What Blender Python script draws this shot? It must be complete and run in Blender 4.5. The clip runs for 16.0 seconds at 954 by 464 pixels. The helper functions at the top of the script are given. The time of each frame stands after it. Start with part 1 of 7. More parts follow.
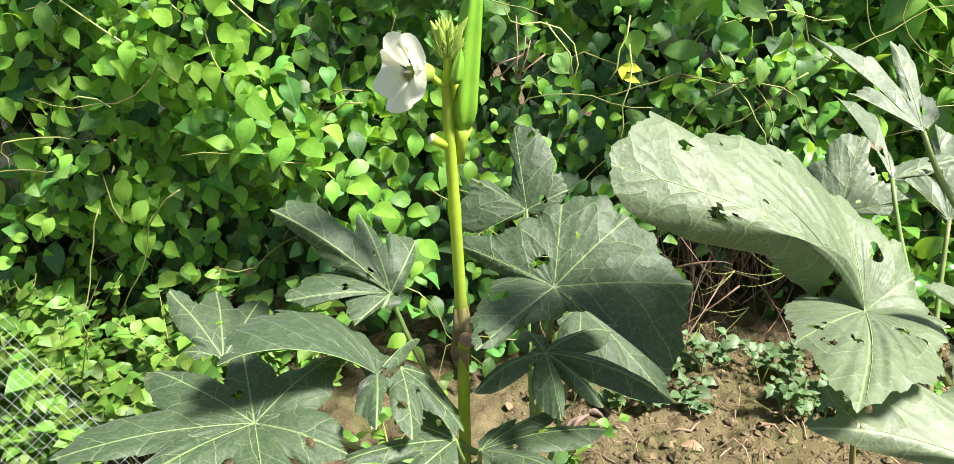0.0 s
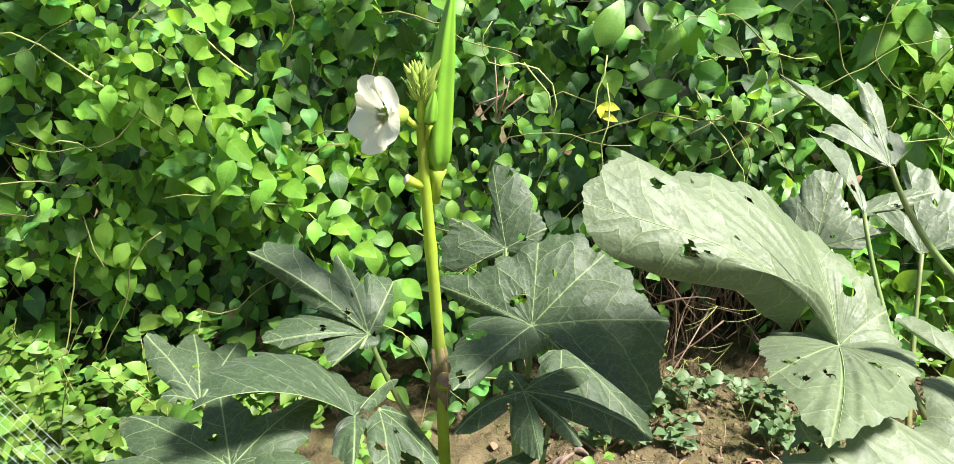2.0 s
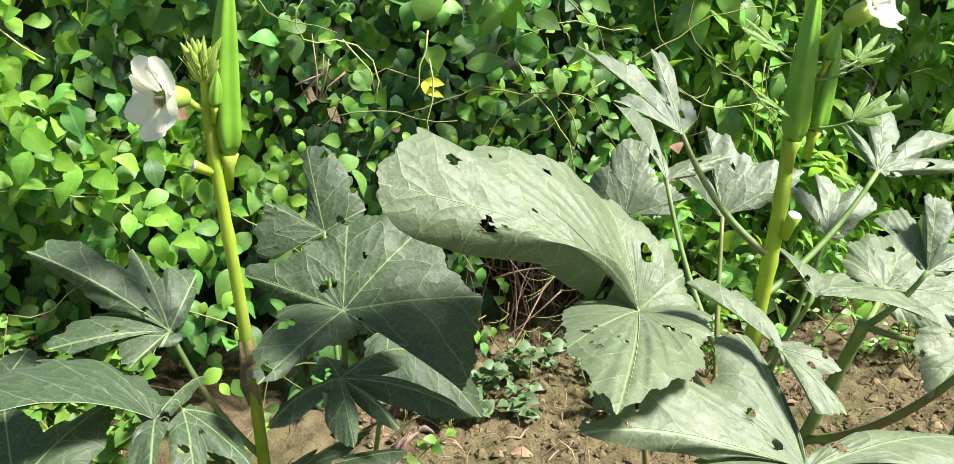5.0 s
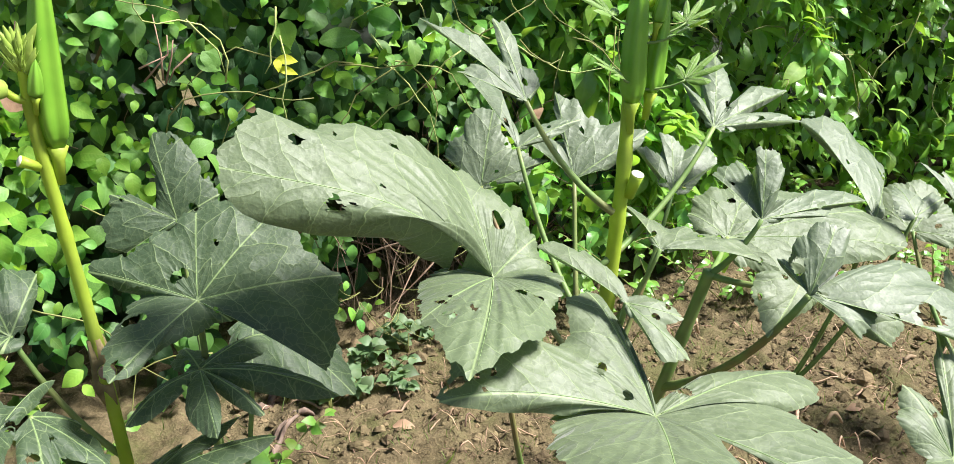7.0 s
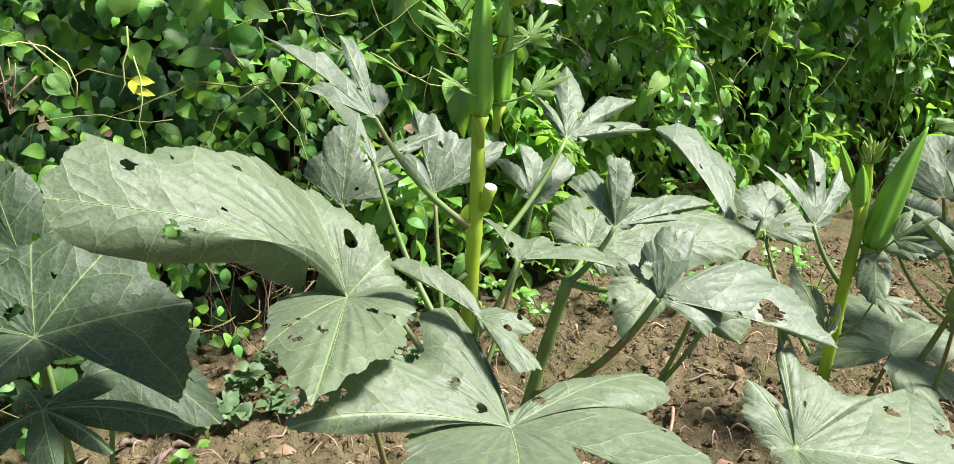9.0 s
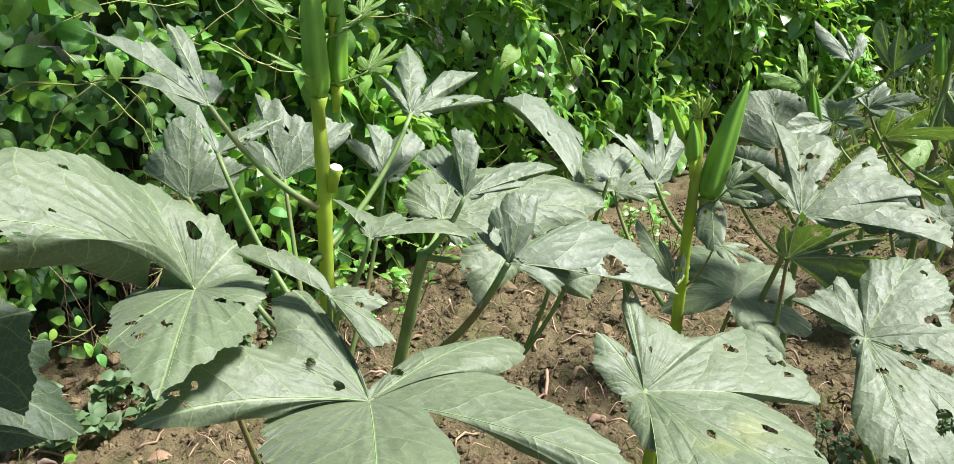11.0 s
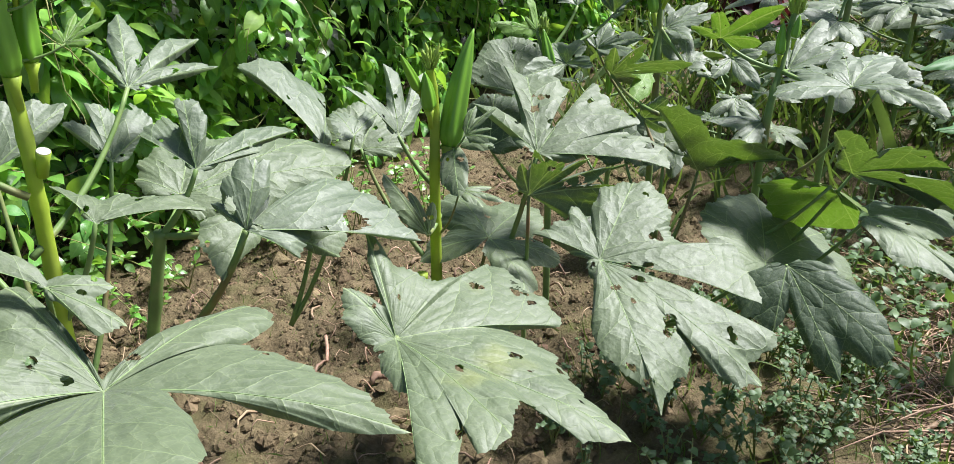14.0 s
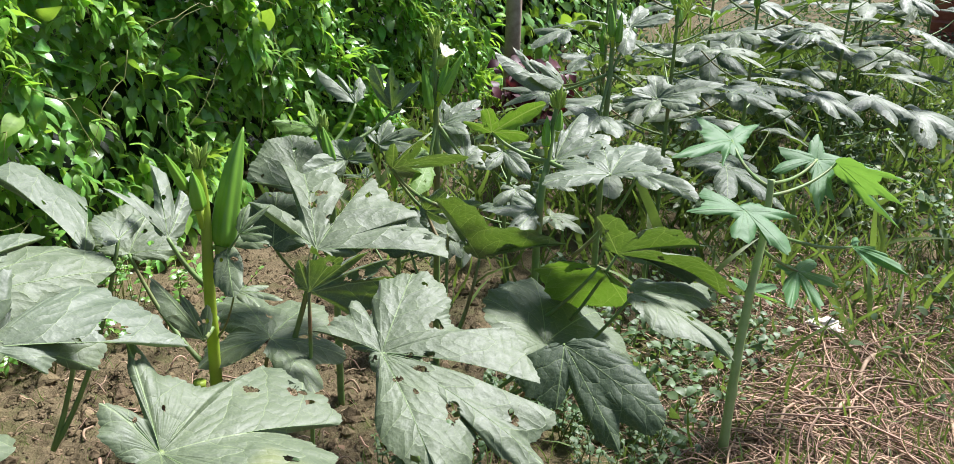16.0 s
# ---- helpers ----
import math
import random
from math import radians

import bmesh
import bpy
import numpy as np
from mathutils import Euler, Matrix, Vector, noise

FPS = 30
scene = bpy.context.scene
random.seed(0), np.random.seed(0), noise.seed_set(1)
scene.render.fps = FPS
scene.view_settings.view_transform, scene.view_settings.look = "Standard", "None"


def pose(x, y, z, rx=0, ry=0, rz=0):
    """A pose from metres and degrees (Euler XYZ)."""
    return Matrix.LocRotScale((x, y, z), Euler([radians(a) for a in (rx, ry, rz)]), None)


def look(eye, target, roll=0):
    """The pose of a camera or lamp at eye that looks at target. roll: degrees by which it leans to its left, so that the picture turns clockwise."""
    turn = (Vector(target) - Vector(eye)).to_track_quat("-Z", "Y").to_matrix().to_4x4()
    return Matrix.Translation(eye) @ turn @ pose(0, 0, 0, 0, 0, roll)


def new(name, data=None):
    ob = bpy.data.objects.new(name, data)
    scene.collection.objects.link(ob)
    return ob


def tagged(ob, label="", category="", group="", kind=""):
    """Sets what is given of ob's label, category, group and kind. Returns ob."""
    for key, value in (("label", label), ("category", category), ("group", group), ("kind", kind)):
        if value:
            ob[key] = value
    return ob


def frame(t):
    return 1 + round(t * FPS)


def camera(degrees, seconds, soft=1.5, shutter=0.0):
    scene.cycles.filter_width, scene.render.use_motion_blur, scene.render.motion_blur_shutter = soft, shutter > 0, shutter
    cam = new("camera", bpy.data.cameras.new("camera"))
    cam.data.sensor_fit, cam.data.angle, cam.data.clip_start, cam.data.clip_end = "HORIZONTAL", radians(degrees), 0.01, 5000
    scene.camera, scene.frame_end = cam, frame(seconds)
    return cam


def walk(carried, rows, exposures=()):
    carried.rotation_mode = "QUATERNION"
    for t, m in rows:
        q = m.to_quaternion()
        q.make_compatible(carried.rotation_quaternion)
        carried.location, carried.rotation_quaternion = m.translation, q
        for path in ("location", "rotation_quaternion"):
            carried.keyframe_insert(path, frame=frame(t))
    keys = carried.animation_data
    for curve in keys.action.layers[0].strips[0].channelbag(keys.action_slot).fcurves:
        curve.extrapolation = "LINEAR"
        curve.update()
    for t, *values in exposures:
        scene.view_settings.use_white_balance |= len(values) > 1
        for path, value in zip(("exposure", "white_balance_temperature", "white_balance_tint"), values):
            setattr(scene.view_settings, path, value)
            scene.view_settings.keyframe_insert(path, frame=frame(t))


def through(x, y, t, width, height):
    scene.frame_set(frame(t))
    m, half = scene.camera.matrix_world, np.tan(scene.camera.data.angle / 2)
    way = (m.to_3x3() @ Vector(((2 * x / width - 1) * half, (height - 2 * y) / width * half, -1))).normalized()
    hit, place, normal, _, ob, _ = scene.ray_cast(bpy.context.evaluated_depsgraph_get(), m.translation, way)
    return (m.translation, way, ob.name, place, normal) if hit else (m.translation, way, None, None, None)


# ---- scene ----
# ---- camera ----
cam = camera(57.7, 16.0, 0.4)
PATH = [
    (0, (0.305, 0.181, 1.255), (0.117, 2.0, 0.445), 0.4),
    (0.5, (0.309, 0.177, 1.259), (0.095, 2.026, 0.527), 0.0),
    (1, (0.312, 0.176, 1.259), (0.105, 2.025, 0.526), -0.1),
    (1.5, (0.317, 0.177, 1.259), (0.131, 2.029, 0.526), 0.0),
    (2, (0.322, 0.178, 1.259), (0.155, 2.033, 0.53), -0.0),
    (2.5, (0.334, 0.179, 1.259), (0.185, 2.037, 0.532), -0.2),
    (3, (0.347, 0.183, 1.255), (0.222, 2.037, 0.517), -0.3),
    (3.5, (0.363, 0.186, 1.254), (0.34, 2.038, 0.498), -0.0),
    (4, (0.375, 0.189, 1.254), (0.454, 2.035, 0.49), 0.4),
    (4.2, (0.382, 0.193, 1.253), (0.483, 2.041, 0.496), 0.5),
    (6.3, (0.411, 0.21, 1.253), (0.673, 2.014, 0.43), 0.1),
    (6.5, (0.417, 0.207, 1.253), (0.722, 2.004, 0.428), 0.0),
    (7, (0.433, 0.197, 1.257), (0.837, 1.969, 0.424), 0.1),
    (7.5, (0.445, 0.194, 1.257), (0.917, 1.946, 0.415), 0.1),
    (8, (0.457, 0.194, 1.26), (0.988, 1.934, 0.429), 0.3),
    (8.2, (0.465, 0.194, 1.259), (1.017, 1.934, 0.443), 0.4),
    (10.3, (0.508, 0.165, 1.26), (1.294, 1.808, 0.434), -0.0),
    (10.5, (0.511, 0.163, 1.262), (1.328, 1.789, 0.43), -0.1),
    (11, (0.52, 0.153, 1.256), (1.391, 1.745, 0.414), -0.8),
    (11.5, (0.533, 0.146, 1.252), (1.453, 1.703, 0.397), -1.2),
    (12, (0.55, 0.14, 1.25), (1.553, 1.635, 0.379), -1.5),
    (12.5, (0.567, 0.128, 1.245), (1.652, 1.557, 0.361), -1.7),
    (13, (0.574, 0.121, 1.242), (1.729, 1.484, 0.344), -1.5),
    (13.5, (0.569, 0.113, 1.245), (1.762, 1.436, 0.335), -1.2),
    (14, (0.568, 0.103, 1.245), (1.799, 1.384, 0.327), -1.0),
    (14.5, (0.574, 0.093, 1.248), (1.906, 1.296, 0.365), 0.0),
    (15, (0.58, 0.081, 1.249), (1.997, 1.246, 0.453), 0.4),
    (15.5, (0.585, 0.067, 1.244), (2.087, 1.129, 0.458), 1.1),
    (16, (0.595, 0.066, 1.242), (2.175, 1.063, 0.527), 1.5),
]
walk(cam, [(t, look(eye, target, roll)) for t, eye, target, roll in PATH],
     [(0, 1.57, 6350, 10), (4, 1.46, 6300, 11), (6.5, 1.36, 6200, 12), (11, 1.16, 6020, 12), (16, 1.08, 5850, 16)])

# ---- light ----
SUN_UP, SUN_TURN = radians(55), radians(105)          # turn: from +y towards +x
world = bpy.data.worlds.new("sky")
scene.world = world
world.use_nodes = True
wt = world.node_tree
sky = wt.nodes.new("ShaderNodeTexSky")
sky.sky_type, sky.sun_disc, sky.sun_elevation, sky.sun_rotation = "NISHITA", False, SUN_UP, SUN_TURN
sky.dust_density, sky.air_density, sky.ozone_density = 2.0, 1.0, 1.0
wt.links.new(sky.outputs[0], wt.nodes["Background"].inputs[0])
wt.nodes["Background"].inputs[1].default_value = 0.054
sun_data = bpy.data.lights.new("sun", "SUN")
sun_data.energy, sun_data.angle, sun_data.color = 5.0, radians(10), (1.0, 0.95, 0.86)
sun = new("sun", sun_data)
way = Vector((math.sin(SUN_TURN) * math.cos(SUN_UP), math.cos(SUN_TURN) * math.cos(SUN_UP), math.sin(SUN_UP)))
sun.matrix_world = look(way * 20, (0, 0, 0))


# ---- materials ----
class Mat:
    """A small builder of node materials."""

    def __init__(self, name):
        self.mat = bpy.data.materials.new(name)
        self.mat.use_nodes = True
        self.t = self.mat.node_tree
        self.bsdf = self.t.nodes["Principled BSDF"]
        self.out = self.t.nodes["Material Output"]

    def node(self, kind, **inputs):
        n = self.t.nodes.new(kind)
        for k, v in inputs.items():
            self.put(v, n.inputs[int(k[1:]) if k[1:].isdigit() else k.replace("_", " ")])
        return n

    def put(self, v, socket):
        if isinstance(v, bpy.types.NodeSocket):
            self.t.links.new(v, socket)
        else:
            socket.default_value = v

    def math(self, op, a, b=0.0, c=0.0):
        n = self.node("ShaderNodeMath", i0=a, i1=b, i2=c)
        n.operation = op
        return n.outputs[0]

    def noise(self, scale, detail=3.0, coord=None, rough=0.55):
        n = self.node("ShaderNodeTexNoise", Scale=scale, Detail=detail, Roughness=rough)
        self.put(coord or self.coord(), n.inputs["Vector"])
        return n.outputs[0]

    def coord(self, which="Object"):
        return self.node("ShaderNodeTexCoord").outputs[which]

    def span(self, v, a, b, c=0.0, d=1.0):
        n = self.node("ShaderNodeMapRange", i0=v, i1=a, i2=b, i3=c, i4=d)
        return n.outputs[0]

    def mix(self, f, a, b):
        n = self.node("ShaderNodeMix")
        n.data_type = "RGBA"
        for v, k in ((f, 0), (a, 6), (b, 7)):
            if k and isinstance(v, tuple):
                v = (*v, 1.0)
            self.put(v, n.inputs[k])
        return n.outputs[2]

    def bump(self, height, strength=0.4, distance=0.002):
        return self.node("ShaderNodeBump", Strength=strength, Distance=distance, Height=height).outputs[0]

    def rand(self):
        return self.node("ShaderNodeObjectInfo").outputs["Random"]

    def island(self):
        return self.node("ShaderNodeNewGeometry").outputs["Random Per Island"]

    def done(self, color, rough=0.6, spec=0.5, normal=None, see=None, see_amount=0.3):
        self.put((*color, 1.0) if isinstance(color, tuple) else color, self.bsdf.inputs["Base Color"])
        self.put(rough, self.bsdf.inputs["Roughness"])
        self.put(spec, self.bsdf.inputs["Specular IOR Level"])
        if normal is not None:
            self.put(normal, self.bsdf.inputs["Normal"])
        if see is not None:
            tr = self.node("ShaderNodeBsdfTranslucent")
            self.put((*see, 1.0) if isinstance(see, tuple) else see, tr.inputs[0])
            if normal is not None:
                self.put(normal, tr.inputs["Normal"])
            mx = self.node("ShaderNodeMixShader")
            self.put(see_amount, mx.inputs[0])
            self.t.links.new(self.bsdf.outputs[0], mx.inputs[1])
            self.t.links.new(tr.outputs[0], mx.inputs[2])
            self.t.links.new(mx.outputs[0], self.out.inputs[0])
        return self.mat


def okra_leaf_material(name, blotches, dark, light, gloss=0.8, through=0.48):
    m = Mat(name)
    uv = m.node("ShaderNodeSeparateXYZ", i0=m.coord("UV"))
    u, v = uv.outputs[0], uv.outputs[1]
    wob = m.math("MULTIPLY", m.noise(22.0), 0.022)
    bent = m.math("MULTIPLY", m.math("MULTIPLY", v, v), 3.5)
    lean = m.math("ADD", m.math("SUBTRACT", m.math("ADD", u, wob), m.math("MULTIPLY", v, 0.95)), bent)
    side = m.math("ADD", m.math("DIVIDE", lean, 0.052), m.math("MULTIPLY", m.rand(), 7.0))
    pp = m.math("PINGPONG", side, 0.5)
    second = m.span(pp, 0.003, 0.022, 1.0, 0.0)
    puff = m.math("POWER", m.span(pp, 0.0, 0.42), 0.6)
    across = m.math("PINGPONG", m.math("ADD", m.math("DIVIDE", m.math("ADD", v, m.math("MULTIPLY", m.noise(45.0), 0.016)), 0.021), m.math("MULTIPLY", pp, 1.4)), 0.5)
    small = m.span(across, 0.01, 0.05, 1.0, 0.0)
    puff2 = m.math("POWER", m.span(across, 0.0, 0.4), 0.6)
    first = m.span(v, 0.0003, 0.0016, 1.0, 0.0)
    cell = m.node("ShaderNodeTexVoronoi", Vector=m.coord(), Scale=95.0)
    cell.feature = "DISTANCE_TO_EDGE"
    third = m.math("MAXIMUM", m.span(cell.outputs[0], 0.0, 0.06, 0.8, 0.0), small)
    big, fine = m.noise(9.0, 4.0), m.noise(70.0, 3.0)
    base = m.mix(m.span(big, 0.3, 0.7), dark, light)
    base = m.mix(m.math("MULTIPLY", m.span(fine, 0.35, 0.75), 0.5), base, tuple(1.25 * q for q in light))
    base = m.mix(m.math("MULTIPLY", m.rand(), 0.35), base, (1.15 * dark[0], 1.25 * dark[1], 0.95 * dark[2]))
    base = m.mix(m.math("MULTIPLY", third, 0.13), base, (0.34, 0.42, 0.20))
    lines = m.math("MAXIMUM", m.math("MULTIPLY", second, 0.6), first)
    base = m.mix(m.math("MULTIPLY", lines, 0.75), base, (0.28, 0.37, 0.16))
    if blotches:
        b = m.noise(7.0, 2.0)
        base = m.mix(m.span(b, 0.60, 0.74, 0.0, 0.4), base, (0.34, 0.36, 0.05))
        base = m.mix(m.span(b, 0.74, 0.80, 0.0, 0.5), base, (0.20, 0.06, 0.02))
    h = m.math("ADD", m.math("MULTIPLY", m.noise(22.0, 2.0), 0.45), m.math("ADD", m.math("MULTIPLY", puff, 0.45), m.math("MULTIPLY", puff2, 0.22)))
    m.bsdf.inputs["Sheen Weight"].default_value = 0.30
    m.bsdf.inputs["Sheen Roughness"].default_value = 0.35
    see = m.mix(m.math("MAXIMUM", m.math("MULTIPLY", lines, 0.8), m.math("MULTIPLY", third, 0.3)), tuple(through * q for q in (0.24, 0.46, 0.02)), (0.55, 0.70, 0.12))
    return m.done(base, m.span(fine, 0.3, 0.7, 0.55, 0.66), gloss, m.bump(m.math("ADD", h, m.math("ADD", m.math("MULTIPLY", m.noise(230.0, 2.0), 0.10), m.math("MULTIPLY", m.noise(65.0, 2.0), 0.42))), 0.55, 0.0060), see, 0.22)


PALE = ((0.078, 0.110, 0.050), (0.126, 0.162, 0.080))
# deep leaf green; the same dark tones also paint leaves lying in shade
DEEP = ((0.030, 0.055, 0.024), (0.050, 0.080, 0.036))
LEAF = okra_leaf_material("pale_okra_leaf", False, *PALE)
LEAF_DUSTY = okra_leaf_material("dusty_okra_leaf", False, (0.070, 0.102, 0.050), (0.124, 0.160, 0.090), 1.0)
LEAF_DEEP_SHADED = okra_leaf_material("deep_green_shaded_okra_leaf", False, *DEEP, 0.55)
LEAF_THIN = okra_leaf_material("thin_okra_leaf", False, (0.10, 0.19, 0.03), (0.15, 0.26, 0.045), 0.4, 0.85)
LEAF_SPECKLED = okra_leaf_material("speckled_okra_leaf", True, *PALE)
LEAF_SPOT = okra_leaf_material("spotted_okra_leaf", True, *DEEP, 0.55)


def plain(name, dark, light, scale=30.0, rough=0.6, spec=0.4, bump=0.3, see=None, amount=0.3, island=0.0, other=None, dist=0.002, ribs=None):
    m = Mat(name)
    c = m.mix(m.span(m.noise(scale, 4.0), 0.3, 0.7), dark, light)
    if other:
        c = m.mix(m.span(m.noise(scale * 0.2, 3.0), 0.5, 0.68), c, other)
    if island:
        hsv = m.node("ShaderNodeHueSaturation")
        m.put(m.span(m.island(), 0, 1, 1 - island, 1 + island), hsv.inputs["Value"])
        m.put(m.span(m.math("FRACT", m.math("MULTIPLY", m.island(), 7.3)), 0, 1, 0.5 - 0.030 * island / 0.5, 0.5 + 0.008 * island / 0.5), hsv.inputs["Hue"])
        m.put(c, hsv.inputs["Color"])
        c = hsv.outputs[0]
    h = m.noise(scale * 3, 3.0)
    if ribs:
        uv = m.node("ShaderNodeSeparateXYZ", i0=m.coord("UV"))
        off = m.math("ABSOLUTE", uv.outputs[1])
        row = m.math("PINGPONG", m.math("MULTIPLY", m.math("SUBTRACT", uv.outputs[0], m.math("MULTIPLY", off, 0.8)), 7.5), 0.5)
        line = m.math("MAXIMUM", m.span(off, 0.008, 0.028, 1.0, 0.0), m.span(row, 0.02, 0.08, 0.16, 0.0))
        c = m.mix(m.math("MULTIPLY", line, 0.22), c, ribs)
        h = m.math("ADD", m.math("MULTIPLY", h, 0.5), m.math("MULTIPLY", m.math("POWER", m.span(row, 0.0, 0.45), 0.6), 0.12))
    return m.done(c, rough, spec, m.bump(h, bump, dist), see, amount)


VEIN = plain("vein", (0.20, 0.32, 0.11), (0.30, 0.42, 0.17), 60, 0.5)
STEM = plain("okra_stem", (0.29, 0.41, 0.03), (0.44, 0.57, 0.055), 25, 0.5, 0.4, 0.4, (0.55, 0.72, 0.04), 0.3, other=(0.26, 0.32, 0.06))
PETIOLE = plain("petiole", (0.11, 0.19, 0.05), (0.19, 0.28, 0.08), 30, 0.5, 0.4, other=(0.20, 0.13, 0.06))
BARK = plain("okra_bark", (0.13, 0.095, 0.045), (0.30, 0.24, 0.12), 40, 0.8, 0.2, 0.6)
CUT = plain("cut_stem", (0.55, 0.55, 0.40), (0.72, 0.70, 0.55), 60, 0.7)
PETAL = Mat("petal")
_u = PETAL.node("ShaderNodeSeparateXYZ", i0=PETAL.coord("UV"))
_c = PETAL.mix(PETAL.span(_u.outputs[0], 0.12, 0.20), (0.10, 0.004, 0.012), (0.90, 0.88, 0.66))
_c = PETAL.mix(PETAL.span(_u.outputs[0], 0.3, 0.8), _c, (0.93, 0.92, 0.80))
_st = PETAL.math("PINGPONG", PETAL.math("MULTIPLY", _u.outputs[1], 14.0), 0.5)
PETAL = PETAL.done(_c, 0.6, 0.3, PETAL.bump(_st, 0.25, 0.001), (0.95, 0.93, 0.75), 0.5)


def pod_material():
    m = Mat("okra_pod")
    c = m.mix(m.span(m.noise(18.0, 3.0), 0.3, 0.7), (0.13, 0.31, 0.02), (0.22, 0.44, 0.035))
    c = m.mix(m.math("MULTIPLY", m.rand(), 0.4), c, (0.13, 0.27, 0.04))
    return m.done(c, 0.36, 0.5, m.bump(m.noise(150.0), 0.2, 0.001), (0.45, 0.68, 0.03), 0.12)


POD = pod_material()
BUD = plain("okra_bud", (0.24, 0.36, 0.05), (0.38, 0.50, 0.10), 60, 0.5, 0.4, 0.2, (0.3, 0.42, 0.06), 0.2)
VINE_LEAF = plain("vine_leaf", (0.055, 0.165, 0.035), (0.115, 0.29, 0.055), 40, 0.50, 0.35, 0.4, (0.22, 0.50, 0.03), 0.27, 0.6, dist=0.002, ribs=(0.26, 0.40, 0.14))
# older leaf green, taken darker to paint shade between the shoots
OLD_SHADED_LEAF = plain("older_shaded_vine_leaf", (0.026, 0.078, 0.030), (0.050, 0.130, 0.045), 40, 0.55, 0.28, 0.4, (0.12, 0.30, 0.03), 0.16, 0.6, dist=0.002, ribs=(0.20, 0.32, 0.12))
# young leaf colour, reused to put sunlight into the upper hedge
YOUNG_AND_SUNLIT_LEAF = plain("young_and_sunlit_vine_leaf", (0.13, 0.32, 0.045), (0.22, 0.44, 0.06), 40, 0.52, 0.3, 0.4, (0.40, 0.70, 0.05), 0.42, 0.4, dist=0.003, ribs=(0.42, 0.55, 0.12))
PALE_VINE = plain("pale_vine", (0.30, 0.36, 0.10), (0.45, 0.50, 0.18), 60, 0.6, 0.3, 0.3)
YELLOW_LEAF = plain("yellow_leaf", (0.62, 0.66, 0.04), (0.75, 0.78, 0.06), 40, 0.5, 0.4, 0.3, (0.8, 0.85, 0.05), 0.4)
SHRUB_LEAF = plain("shrub_leaf", (0.095, 0.27, 0.04), (0.18, 0.41, 0.07), 40, 0.33, 0.7, 0.4, (0.36, 0.56, 0.04), 0.36, 0.45, dist=0.003, ribs=(0.26, 0.40, 0.14))
# near-black leaf colour: the shade inside the hedge is put into it
INNER_SHADE_LEAF = plain("inner_shade_leaf", (0.015, 0.035, 0.010), (0.03, 0.058, 0.015), 30, 0.5, 0.4, 0.3, (0.1, 0.2, 0.02), 0.2, 0.35)
WEED_LEAF = plain("weed_leaf", (0.068, 0.17, 0.025), (0.14, 0.27, 0.04), 40, 0.5, 0.4, 0.3, (0.26, 0.46, 0.04), 0.25, 0.5)
CREEPER_LEAF = plain("creeper_leaf", (0.075, 0.135, 0.055), (0.125, 0.195, 0.088), 40, 0.5, 0.4, 0.3, (0.25, 0.4, 0.05), 0.25, 0.3)
SCRUB_LEAF = plain("scrub_leaf", (0.045, 0.080, 0.036), (0.085, 0.130, 0.062), 40, 0.8, 0.12, 0.3, (0.12, 0.22, 0.03), 0.22, 0.4)
PAPAYA_LEAF = plain("papaya_leaf", (0.07, 0.17, 0.06), (0.11, 0.23, 0.09), 30, 0.55, 0.3, 0.4, (0.30, 0.58, 0.06), 0.26)
DRY_LEAF = plain("dry_leaf", (0.17, 0.115, 0.065), (0.31, 0.22, 0.13), 30, 0.75, 0.2, 0.5, island=0.4)
TWIG = plain("twig", (0.16, 0.11, 0.07), (0.28, 0.21, 0.14), 60, 0.8, 0.2, 0.4, island=0.35)
VINE_STEM = plain("vine_stem", (0.15, 0.17, 0.05), (0.25, 0.27, 0.09), 60, 0.6, 0.3, 0.3, island=0.3)
ROLLED_LEAF = plain("rolled_leaf", (0.105, 0.072, 0.056), (0.23, 0.165, 0.13), 45, 0.65, 0.3, 0.6)
STRAW = plain("straw", (0.22, 0.145, 0.085), (0.44, 0.32, 0.205), 40, 0.7, 0.3, 0.4, island=0.45)
PAPAYA_STEM = plain("papaya_stem", (0.27, 0.38, 0.12), (0.40, 0.50, 0.20), 30, 0.55, 0.4, 0.4, other=(0.30, 0.28, 0.20))
GRASS = plain("grass", (0.075, 0.13, 0.032), (0.14, 0.20, 0.06), 30, 0.5, 0.4, 0.2, (0.25, 0.38, 0.05), 0.3, 0.35)
WIRE = plain("galvanised_wire", (0.34, 0.38, 0.33), (0.52, 0.56, 0.50), 80, 0.45, 0.5, 0.2)
PAPER = plain("crumpled_paper", (0.62, 0.52, 0.44), (0.78, 0.70, 0.62), 20, 0.8, 0.2, 0.5)
RED_LEAF = plain("red_leaf", (0.06, 0.015, 0.02), (0.11, 0.03, 0.03), 40, 0.5, 0.4, 0.3, (0.2, 0.03, 0.03), 0.2, 0.4)
POST_WOOD = plain("post_wood", (0.32, 0.25, 0.18), (0.50, 0.41, 0.31), 25, 0.8, 0.2, 0.6)
BRICK = plain("brick", (0.30, 0.10, 0.06), (0.42, 0.17, 0.10), 12, 0.85, 0.2, 0.5)


